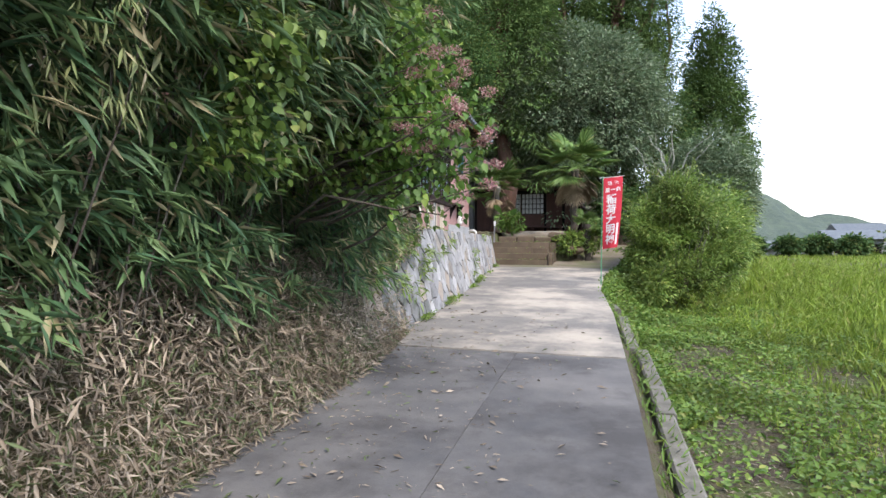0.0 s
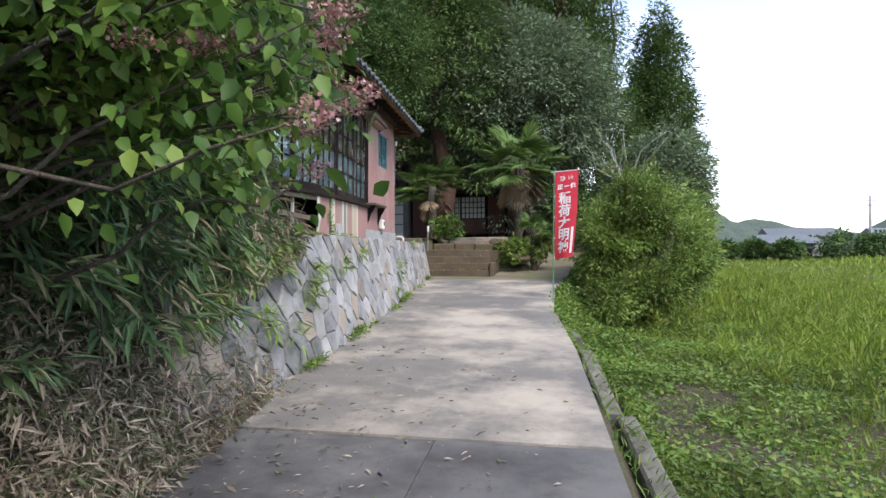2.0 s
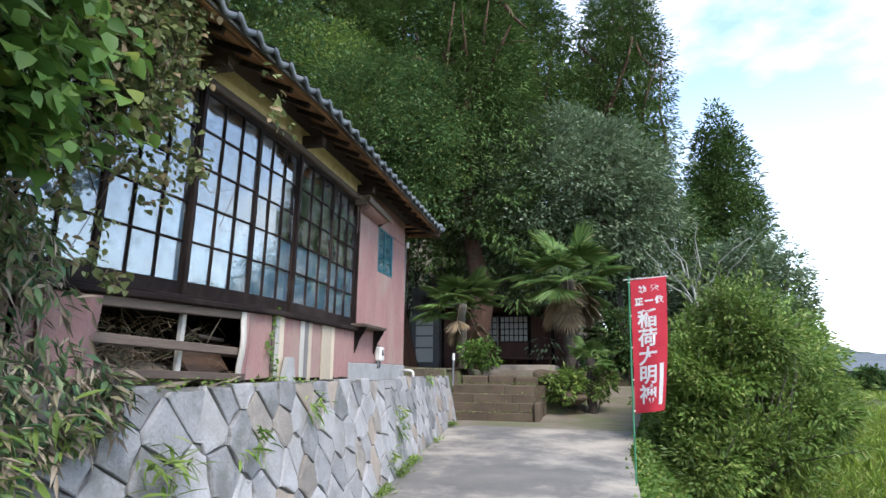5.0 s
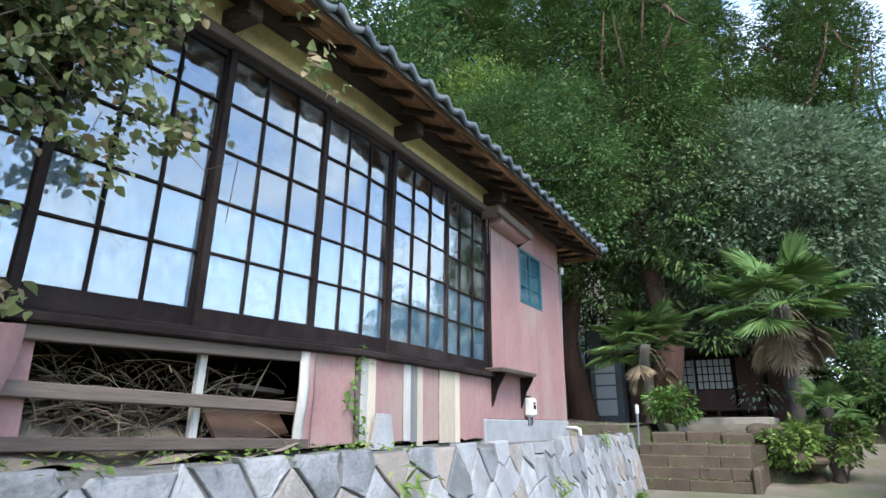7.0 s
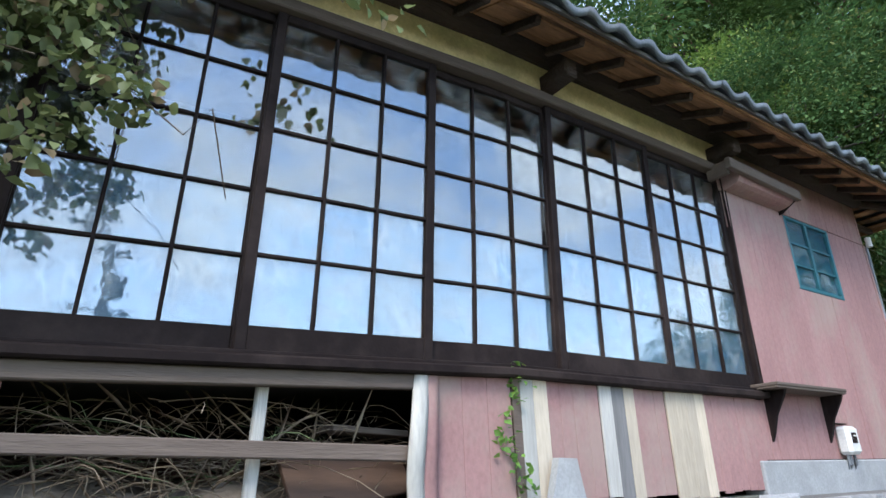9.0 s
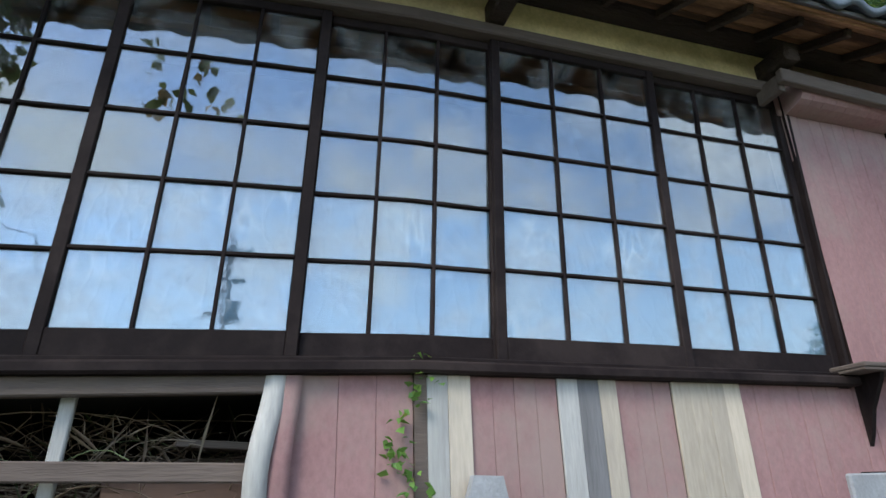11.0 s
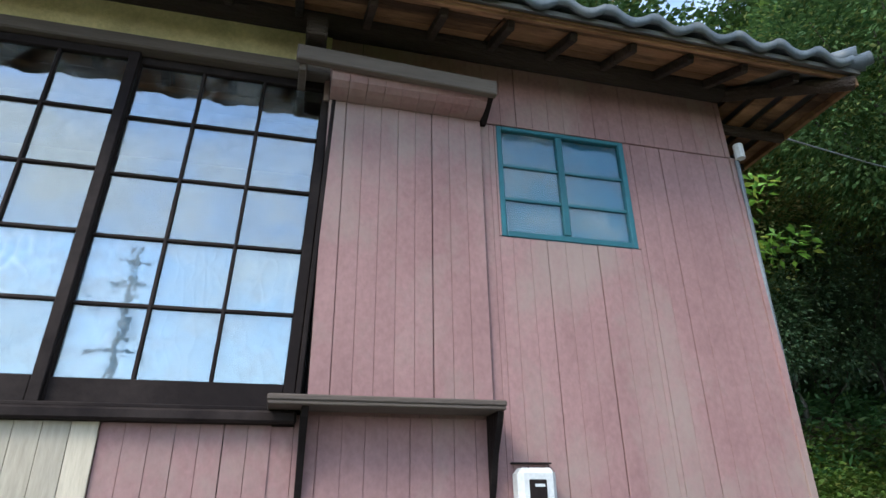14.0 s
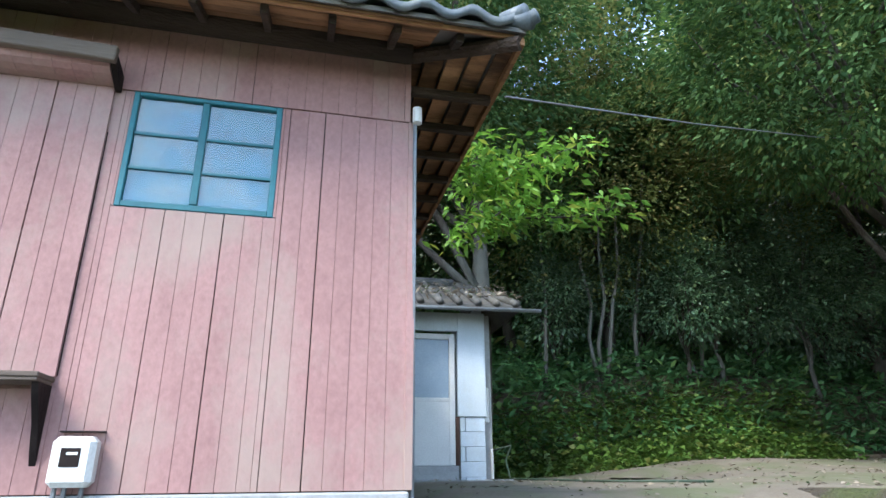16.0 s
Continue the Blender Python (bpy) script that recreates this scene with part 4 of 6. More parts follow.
tree("evergreen_tree", "broad round grey-green evergreen tree beside the yard", (4.6, 15.5), 7, 0.28, (2.3, 15.2, 8.0), (4.4, 3.8, 4.1), 1150, 62, 0.55, 0.135, 0.5, "dull", lean=(-1.2, 0))
for at, h, r in (((-1.0, 13.2), 17, 0.42), ((-3.6, 23), 22, 0.45), ((0.6, 24), 23, 0.45), ((4.8, 26), 23, 0.45), ((-8, 20), 21, 0.4), ((-4.0, 15.5), 18, 0.4), ((-10.5, 16), 23, 0.4), ((-1.5, 19), 22, 0.4), ((6.0, 27), 23, 0.4)):
    z = 1.7 if at[1] < 20 else 2.5
    tree("cedar_tree", "tall dark cedar with a red-brown trunk", at, h, r, (at[0], at[1], z + h * 0.64), (3.4, 3.4, h * 0.44), 820, 84, 0.62, 0.155, 0.32, "cedar", "redbark", limbs=9, inner=0.35)
tree("cypress_tree", "tall pointed conifer at the edge of the field", (9.3, 23), 13, 0.3, (9.3, 23, 6.9), (3.3, 3.3, 7.2), 2800, 44, 0.42, 0.15, 0.35, "cedar", limbs=6, inner=0.3)
tree("broadleaf_tree", "leafy green tree behind the house", (-5.6, 12.4), 9, 0.17, (-3.8, 10.0, 8.8), (3.2, 3.0, 3.4), 980, 72, 0.5, 0.085, 0.5, "forest", limbs=11)
tree("cedar_tree", "tall dark cedar with a red-brown trunk", (-8.4, 16.8), 22, 0.36, (-8.4, 16.8, 18.6), (3.0, 3.0, 6.0), 720, 84, 0.62, 0.155, 0.32, "cedar", "redbark", limbs=9, inner=0.35)
tree("broadleaf_tree", "leafy green tree behind the house", (-6.5, 4.5), 10, 0.2, (-6.2, 3.2, 9.5), (3.4, 3.2, 3.6), 900, 64, 0.5, 0.095, 0.5, "forest", limbs=10)
tree("broadleaf_tree", "leafy green tree behind the house", (-7.5, -1.5), 9, 0.2, (-7.0, -2, 9.2), (3.2, 3.4, 3.2), 700, 46, 0.5, 0.18, 0.5, "forest")
tree("broadleaf_tree", "leafy dark tree on the wooded slope", (-9.5, 8.4), 8, 0.14, (-9.2, 8.8, 8.2), (3.0, 3.0, 3.2), 700, 60, 0.55, 0.09, 0.5, "thin_leaf", limbs=14)
tree("broadleaf_tree", "leafy dark tree on the wooded slope", (-9.9, 12.2), 8, 0.14, (-9.2, 12.4, 9.0), (2.8, 2.8, 2.8), 620, 64, 0.5, 0.085, 0.5, "thin_leaf", limbs=12)
tree("broadleaf_tree", "leafy dark tree on the wooded slope", (-12.5, 5.5), 9, 0.14, (-12.0, 5.5, 8.0), (3.4, 3.4, 3.6), 560, 46, 0.55, 0.17, 0.5, "forest")
tree("broadleaf_tree", "leafy dark tree on the wooded slope", (-13.5, 10), 10, 0.14, (-13, 10, 9.0), (3.6, 3.6, 4.2), 560, 46, 0.55, 0.17, 0.5, "forest")
tree("broadleaf_tree", "leafy dark tree on the wooded slope", (-12.5, 15), 10, 0.14, (-11.5, 15, 9.0), (3.6, 3.2, 3.8), 620, 60, 0.55, 0.11, 0.5, "forest")
LOBES = [((5.9, 5.3, 2.0), (0.85, 1.1, 1.35), 210), ((4.95, 4.4, 1.1), (0.65, 1.0, 1.4), 190), ((6.9, 5.6, 1.2), (0.8, 1.3, 1.2), 190), ((5.5, 6.5, 1.7), (0.8, 1.1, 1.3), 150), ((5.9, 4.0, 0.2), (0.8, 0.8, 0.8), 110), ((4.9, 3.4, 0.0), (0.55, 0.7, 0.55), 70)]
for q in range(15):
    w = ball(1)[0]
    LOBES.append(((5.9 + 1.25 * w[0], 5.1 + 1.2 * w[1], 1.55 + 1.75 * abs(w[2]) - 0.5 * (q % 3)), (rng.uniform(0.3, 0.5), rng.uniform(0.35, 0.5), rng.uniform(0.25, 0.45)), 34))
t = thing("bush", (5.8, 4.6, -0.6), "large uneven leafy bush at the lane edge", "bush")
g, pp, dd = G(), [], []
for c, r, k in LOBES:
    for q in range(7 if k > 60 else 2):
        e = Vector(c) + Vector(ball(1)[0] * np.array(r) * 0.85)
        g.tube(limb_path((5.8 + rng.normal() * 0.2, 4.5 + rng.normal() * 0.2, -0.6), e, 5, 0.5), [0.04, 0.033, 0.026, 0.02, 0.012, 0.005], 5)
    p, d = crown(c, r, k, 50, 0.3, 0.35, 7)
    keep = p[:, 2] > -0.55
    pp.append(p[keep])
    dd.append(d[keep])
for q in range(150):
    c, r, k = LOBES[q % len(LOBES)]
    w = ball(1)[0]
    w[2] = abs(w[2]) * 0.9 + 0.1
    a = np.array(c) + w * np.array(r) * 0.85
    u = unit((w + rng.normal(size=3) * 0.35 + np.array([0, 0, 0.35]))[None])[0]
    L = rng.uniform(0.35, 0.9)
    s = rng.random(46)[:, None]
    pp.append(a + u * L * s + rng.normal(size=(46, 3)) * 0.045)
    dd.append(u + ball(46) * 0.9)
    g.tube([a - u * 0.2, a + u * L * 0.5, a + u * L], [0.012, 0.008, 0.003], 4)
into(part("trunk", g, M["bark"], t, "", True), t)
p, d = np.concatenate(pp), np.concatenate(dd)
into(part("leaves", leaf_mesh("leaves", p, d, 0.115 * rng.uniform(0.6, 1.25, len(p)), 0.4, M["bush"]), None, t), t)

tree("broadleaf_tree", "dark leafy tree beside the tall conifer", (6.4, 20.5), 7, 0.18, (6.2, 20.5, 6.2), (2.5, 2.2, 4.4), 900, 54, 0.55, 0.11, 0.5, "forest", limbs=9, inner=0.35)
tree("shrub_tree", "small rounded tree behind the bush", (7.6, 12.4), 3.5, 0.1, (7.4, 12.4, 3.3), (2.1, 1.9, 2.5), 800, 46, 0.36, 0.13, 0.42, "dull", limbs=8, inner=0.4)


tree("broadleaf_tree", "tall leafy tree high on the wooded slope", (-10.8, 6.6), 11, 0.15, (-10.2, 6.6, 11.4), (3.6, 3.4, 3.6), 640, 70, 0.6, 0.095, 0.5, "thin_leaf", limbs=14)
tree("broadleaf_tree", "tall leafy tree high on the wooded slope", (-10.8, 1.0), 11, 0.15, (-9.8, 1.2, 12.0), (3.4, 3.8, 3.4), 520, 60, 0.55, 0.11, 0.5, "forest", limbs=12)
tree("broadleaf_tree", "tall leafy tree high on the wooded slope", (-8.6, 14.4), 11, 0.15, (-7.6, 13.6, 12.0), (3.4, 3.4, 3.6), 560, 64, 0.55, 0.12, 0.5, "bush")
tree("shrub", "dark leafy shrub behind the lane's top", (4.5, 12.9), 1.2, 0.05, (4.5, 12.9, 2.4), (1.4, 1.0, 1.5), 200, 42, 0.3, 0.13, 0.45, "forest", limbs=6, inner=0.3)
tree("shrub", "dark leafy shrub behind the lane's top", (6.6, 14.6), 1.4, 0.05, (6.6, 14.8, 2.9), (1.9, 1.2, 2.0), 300, 42, 0.35, 0.13, 0.45, "forest", limbs=6, inner=0.3)
tree("shrub", "dark leafy shrub beside the hall", (3.9, 18.6), 1.4, 0.05, (3.9, 18.6, 3.1), (1.5, 1.2, 1.7), 220, 42, 0.35, 0.14, 0.45, "forest", limbs=6, inner=0.3)


# bamboo thicket over the bank and the wall end
def face_x(y, z):
    return 0.98 + 0.17 * np.maximum(z, 0) + 0.35 * np.sin(1.3 * y + 0.8 * z) * sstep(0.5, 2.5, z) + 0.5 * sstep(-8.0, -11.5, y) * sstep(1.2, 3, z)


thicket = thing("bamboo_thicket", (-0.5, -10.5, 0), "dense dwarf bamboo and vines over the bank", "bamboo", kind="stuff")
n = 5000
yy, zz = rng.uniform(-16.5, -6.4, n), rng.uniform(0.7, 5.6, n)
depth = rng.random(n) ** 1.5 * 1.3
hollow = np.sin(1.9 * yy + 0.7) * np.sin(2.1 * zz + 0.5 * yy) < -0.25
depth += np.where(hollow, 0.75, 0.0)
c = np.stack([face_x(yy, zz) - depth, yy, zz], 1)
per = 14
idx = np.repeat(np.arange(n), per)
ax = unit(np.stack([rng.uniform(0.2, 1, n), rng.normal(size=n) * 0.8, rng.uniform(-0.7, 0.25, n)], 1))
p = c[idx] + ball(n * per) * 0.05 - ax[idx] * rng.uniform(0, 0.35, (n * per, 1))
d = ax[idx] + ball(n * per) * 0.75 + np.array([0.1, 0, -0.3])
into(part("leaves", leaf_mesh("leaves", p, d, rng.uniform(0.11, 0.30, len(p)), 0.14, M["bamboo"]), None, thicket), thicket)
n, per = 2600, 11
c = np.stack([rng.uniform(-2.2, 0.5, n), rng.uniform(-16.5, -6.3, n), rng.uniform(0.9, 6.2, n)], 1)
idx = np.repeat(np.arange(n), per)
p = c[idx] + ball(n * per) * 0.25
into(part("inner_leaves", leaf_mesh("inner_leaves", p, ball(n * per) + np.array([0.3, 0, -0.3]), rng.uniform(0.15, 0.32, len(p)), 0.2, M["bamboo"]), None, thicket), thicket)
g = G()
for k in range(90):
    y, z = rng.uniform(-16.3, -7.6), 0.2
    x = rng.uniform(-0.6, 0.95)
    top = Vector((float(face_x(y, 3.0)) - rng.uniform(0, 1.2), y + rng.uniform(-0.5, 0.4), rng.uniform(2.2, 5.5)))
    g.tube(limb_path((x, y, float(ground_z(np.array(x), np.array(y)))), top, 4, 0.3), [0.008, 0.008, 0.007, 0.005, 0.003], 4, False)
into(part("canes", g, M["bark"], thicket), thicket)

n = 44000
p = np.stack([rng.uniform(0, 1, n), rng.uniform(-16.5, -6.2, n), rng.random(n) ** 1.6 * 1.25], 1)
p[:, 0] = 1.38 - 0.45 * p[:, 2] - rng.random(n) * 0.35 - 0.25 * sstep(-9, -6.3, p[:, 1])
p[:, 2] += road_z(p[:, 0], p[:, 1])
dry = tagged(part("dry_leaf_bank", leaf_mesh("dry_leaf_bank", p, ball(n) + np.array([0.5, 0, -0.3]), 0.05 + 0.12 * rng.random(n) ** 2, 0.13, M["dry"])), "heap of dry fallen bamboo leaves on the bank", "dry leaves", kind="stuff")


# field grass
def strew(n, x0, x1, y0, y1, power=1.6):
    return x0 + (x1 - x0) * rng.random(n) ** power, rng.uniform(y0, y1, n)


x1, y1 = strew(130000, 4.5, 24, -14, 22)
keep = (patchy(x1, y1) > 0.5 - 2.0 * sstep(4.8, 6.5, x1)) | (y1 > 2)
x1, y1 = x1[keep], y1[keep]
p = np.stack([x1, y1, ground_z(x1, y1)], 1)
d = np.stack([rng.normal(size=len(p)) * 0.4, rng.normal(size=len(p)) * 0.4, np.ones(len(p))], 1)
tall = 0.10 + 0.45 * sstep(5.5, 9, x1) * rng.random(len(p))
tagged(part("field_grass", leaf_mesh("field_grass", p, d, tall * rng.uniform(0.6, 1.3, len(p)), 0.1, M["grassleaf"], mid=0.3)), "bright green weeds and grass over the field", "grass", kind="stuff")
x2, y2 = strew(120000, 4.42, 13, -14, 10)
bare = patchy(x2, y2)
keep = (rng.random(len(x2)) < 0.2) | (bare > 0.55 - 1.3 * sstep(4.6, 6.2, x2) - 0.8 * sstep(-3, 2, y2))
x2, y2 = x2[keep], y2[keep]
p = np.stack([x2, y2, ground_z(x2, y2) + rng.random(len(x2)) * (0.08 + 0.10 * np.sin(1.3 * x2 + 0.9 * y2) ** 2 + 0.1 * sstep(5, 8, x2))], 1)
d = ball(len(p)) * np.array([1, 1, 0.35])
tagged(part("field_weeds", leaf_mesh("field_weeds", p, d, rng.uniform(0.035, 0.10, len(p)), 0.5, M["weed"])), "low leafy weeds carpeting the field edge", "weeds", kind="stuff")

# far hills
for cx, cy, w, dpt, h in ((90, 590, 90, 60, 66), (160, 600, 50, 50, 36), (330, 560, 70, 60, 44), (230, 900, 240, 80, 46), (-250, 620, 260, 90, 70), (700, 600, 240, 100, 60)):
    xs, ys = np.linspace(cx - 2.4 * w, cx + 2.4 * w, 70), np.linspace(cy - 2.4 * dpt, cy + 2.4 * dpt, 30)
    f = lambda X, Y: -4 + h * np.exp(-((X - cx) / w) ** 2 - ((Y - cy) / dpt) ** 2) * (1 + 0.1 * np.sin(X / 17) * np.cos(Y / 19) + 0.05 * np.sin(X / 5 + Y / 9))
    tagged(part("hill", sheet(xs, ys, f), M["hazy_hillwood"], smooth=True), "wooded hill far beyond the field", "hill", kind="structure")

# tall weeds on the field and creepers on the verge
n, per = 2600, 24
x, y = 5.2 + rng.random(n) ** 1.5 * 15, rng.uniform(-3, 26, n)
keep = (x > 5.9 - 0.1 * y) & (np.sin(0.7 * x + 0.9 * y) + np.sin(1.3 * y - 0.5 * x) > -0.5)
x, y = x[keep], y[keep]
h = rng.uniform(0.45, 1.15, len(x)) * (0.25 + 0.75 * sstep(5.2, 8.0, x + 0.15 * y))
idx = np.repeat(np.arange(len(x)), per)
k = rng.random(len(idx))
p = np.stack([x[idx] + rng.normal(size=len(idx)) * 0.05, y[idx] + rng.normal(size=len(idx)) * 0.05, ground_z(x, y)[idx] + k * h[idx]], 1)
tagged(part("tall_weeds", leaf_mesh("tall_weeds", p, ball(len(p)) * np.array([1, 1, 0.4]) + np.array([0, 0, 0.8]), rng.uniform(0.08, 0.22, len(p)), 0.13, M["grassleaf"])), "tall yellow-green weeds standing in the field", "weeds", kind="stuff")
n = 46000
x, y = 8 + rng.random(n) ** 1.3 * 70, 8 + rng.random(n) ** 1.2 * 75
p = np.stack([x, y, ground_z(x, y)], 1)
tagged(part("far_grass", leaf_mesh("far_grass", p, rng.normal(size=(n, 3)) * 0.4 + np.array([0, 0, 1]), rng.uniform(0.5, 1.3, n) * (0.5 + 0.5 * np.sin(x * 0.21) * np.sin(y * 0.17 + 1) ** 2), 0.22, M["grassleaf"])), "tall grass over the far field", "grass", kind="stuff")
n = 16000
y = rng.uniform(-3.2, 8.5, n)
off = rng.random(n) ** 1.3 * 1.5
x = road_right(y) + off - 0.08
p = np.stack([x, y, ground_z(x, y) + rng.random(n) * 0.22 * sstep(0.0, 0.4, off) * sstep(-3.4, 0, y)], 1)
tagged(part("verge_creeper", leaf_mesh("verge_creeper", p, ball(n) * np.array([1, 1, 0.4]) + np.array([-0.2, 0, 0.1]), rng.uniform(0.05, 0.12, n), 0.6, M["weed"])), "leafy creeper covering the slope beside the lane", "creeper", kind="stuff")
n = 800
y = rng.uniform(-13.5, -3, n)
x = road_right(y) + rng.uniform(0.02, 0.3, n)
p = np.stack([x, y, road_z(x, y) - 0.2 + rng.random(n) * 0.06], 1)
tagged(part("channel_weeds", leaf_mesh("channel_weeds", p, ball(n) * np.array([0.6, 1, 0.4]) + np.array([0, 0, 0.5]), rng.uniform(0.05, 0.18, n), 0.12, M["weed"])), "grass tufts in the channel beside the lane", "weeds", kind="stuff")

n = 7000
x, y = 4.4 + rng.random(n) * 2.6, rng.uniform(-13, 1, n)
p = np.stack([x, y, ground_z(x, y) + 0.015], 1)
tagged(part("field_litter", leaf_mesh("field_litter", p, ball(n) * np.array([1, 1, 0.3]), rng.uniform(0.02, 0.09, n), 0.2, M["dry"])), "dead stalks and leaves on the bare soil", "dead leaves", kind="stuff")
n = 1300
u = rng.random(n) ** 2.2
y = rng.uniform(-15, -6.6, n)
x = 1.2 + 1.9 * u - 0.03 * (y + 10)
p = np.stack([x, y, road_z(x, y) + 0.004], 1)
tagged(part("lane_litter", leaf_mesh("lane_litter", p, ball(n) * np.array([1, 1, 0.1]), rng.uniform(0.02, 0.075, n), 0.2, M["dry"])), "dry bamboo leaves strewn along the lane", "dead leaves", kind="stuff")


# ---- woods behind, undergrowth ----
def stuff(name, p, d, size, ratio, mat, label, category, fine=False):
    return tagged(part(name, leaf_mesh(name, p, d, size, ratio, M[mat], fine=fine)), label, category, kind="stuff")


n, per = 4300, 28
side = rng.random(n) < 0.55
cx = np.where(side, -10.5 - rng.random(n) * 5, rng.uniform(-16, 4.8, n))
cy = np.where(side, rng.uniform(-9, 27, n), 26.5 + rng.random(n) * 5)
c = np.stack([cx, cy, 2.8 + 17 * rng.random(n) ** 0.8], 1)
c[:, 2] += np.where(side, 0, 2)
idx = np.repeat(np.arange(n), per)
p = c[idx] + ball(len(idx)) * rng.random((len(idx), 1)) ** 0.5 * 0.95 * np.array([1, 1, 0.7])
stuff("woods", p, ball(len(p)) + np.array([0.4, -0.2, -0.3]), rng.uniform(0.22, 0.42, len(p)), 0.5, "forest", "dark leafy woods on the slope behind", "woods")
g = G()
for k in range(40):
    x, y = (rng.uniform(-15, -9.5), rng.uniform(0, 26)) if k % 3 else (rng.uniform(-10, 6), rng.uniform(26, 31))
    z = float(ground_z(np.array(x), np.array(y)))
    g.tube(limb_path((x, y, z - 0.2), (x + rng.normal() * 0.8, y + rng.normal() * 0.8, z + rng.uniform(7, 12)), 5, 0.3), [0.07, 0.06, 0.05, 0.045, 0.04, 0.02], 6)
tagged(part("woods_trunks", g, M["bark"], smooth=True), "slim bare trunks standing in the dark woods", "trunks", kind="stuff")
n = 46000
x, y = -7.75 - rng.random(n) ** 1.2 * 4.8, rng.uniform(3, 24, n)
back = rng.random(n) < 0.15
x, y = np.where(back, rng.uniform(-8, 6, n), x), np.where(back, rng.uniform(25, 28, n), y)
p = np.stack([x, y, ground_z(x, y) + rng.random(n) * (0.35 + 0.4 * sstep(-8.0, -9.6, x))], 1)
stuff("undergrowth", p, ball(n) * np.array([1, 1, 0.5]) + np.array([0.3, 0, 0.1]), rng.uniform(0.12, 0.3, n), 0.36, "fern", "dark green low undergrowth at the foot of the woods", "undergrowth")
n = 13000
x, y = rng.uniform(-8.3, -7.1, n), rng.uniform(4.8, 12, n)
p = np.stack([x, y, ground_z(x, y) + rng.random(n) * 0.45 * sstep(-7.0, -7.7, x)], 1)
stuff("yard_weeds", p, ball(n) * np.array([1, 1, 0.3]), rng.uniform(0.06, 0.15, n), 0.75, "weed", "bright broad weeds along the yard edge", "weeds")
# slim trees at the woods' edge
for x, y, dx, dy, h in ((-8.7, 7.66, 0.2, -0.35, 5), (-8.7, 7.74, 0.5, 0.1, 5.5), (-8.65, 7.83, 0.4, 0.6, 5.2), (-8.7, 8.55, 0.9, 0.5, 6.2), (-8.75, 9.95, -0.3, -0.75, 3.4), (-8.7, 10.0, 0.2, 0.3, 3.6), (-8.7, 6.5, 0.1, 0.1, 3.6)):
    z = float(ground_z(np.array(x), np.array(y))) - 0.1
    t = thing("slim_tree", (x, y, z), "slim grey-barked tree at the edge of the woods", "tree", "slim trees")
    g = G().tube(limb_path((x, y, z), (x + dx, y + dy, z + h), 6, 0.22), [0.045, 0.04, 0.036, 0.032, 0.027, 0.021, 0.012], 7)
    into(part("trunk", g, M["slimbark"], t, "", True), t)
    p, d = crown((x + dx, y + dy, z + h + 0.2), (1.3, 1.3, 0.9), 120, 34, 0.4, 0.3)
    into(part("crown", leaf_mesh("crown", p, d, rng.uniform(0.08, 0.17, len(p)), 0.5, M["forest"]), None, t), t)
# dark shrubs that fill the edge of the woods
for x, y, z, r in ((-9.0, 7.0, 5.5, 0.9), (-8.2, 9.6, 5.5, 1.0), (-8.5, 11.4, 5.4, 1.15), (-8.5, 13.2, 5.3, 1.3), (-8.0, 12.4, 6.1, 1.3), (-8.3, 10.4, 6.3, 1.2), (-9.0, 9.0, 5.9, 1.1), (-8.4, 14.8, 5.3, 1.4)):
    tree("understorey_tree", "dark glossy-leaved evergreen at the edge of the woods", (x - 0.3, y), z - float(ground_z(np.array(x - 0.3), np.array(y))), 0.06, (x, y, z), (r, r, r * 1.15), 170, 56, 0.42, 0.075, 0.5, "glossy", limbs=9, inner=0.35, group="understorey trees")
# moss-covered low edging of the yard
edge = thing("yard_edging", (-7.4, 9, 1.9), "low mossy stone edging of the yard", "edging", kind="structure")
for k in range(14):
    y = 6.2 + 0.8 * k
    z = float(ground_z(np.array(-7.4), np.array(y)))
    into(part("edging_stone", box((-7.6, y, z - 0.15), (-7.35 + rng.uniform(-.03, .03), y + 0.78, z + 0.07 + rng.uniform(-.04, .03)), 0.03), M["step"], edge), edge)
g = G()
for r, z in ((0.9, 0.0), (0.6, 0.1), (0.25, 0.16), (0.02, 0.18)):
    g.v += [(r * math.cos(a) * 0.5, r * math.sin(a) * 0.8, z * 0.8) for a in np.linspace(0, 2 * math.pi, 17)[:-1]]
g.f = [(16 * r + k, 16 * r + (k + 1) % 16, 16 * r + 16 + (k + 1) % 16, 16 * r + 16 + k) for r in range(3) for k in range(16)]
ob = tagged(part("sand_mound", g, M["yard"], smooth=True), "low pale mound of sand on the yard", "sand mound")
ob.location = (-5.6, 7.0, float(ground_z(np.array(-5.6), np.array(7.0))) - 0.02)

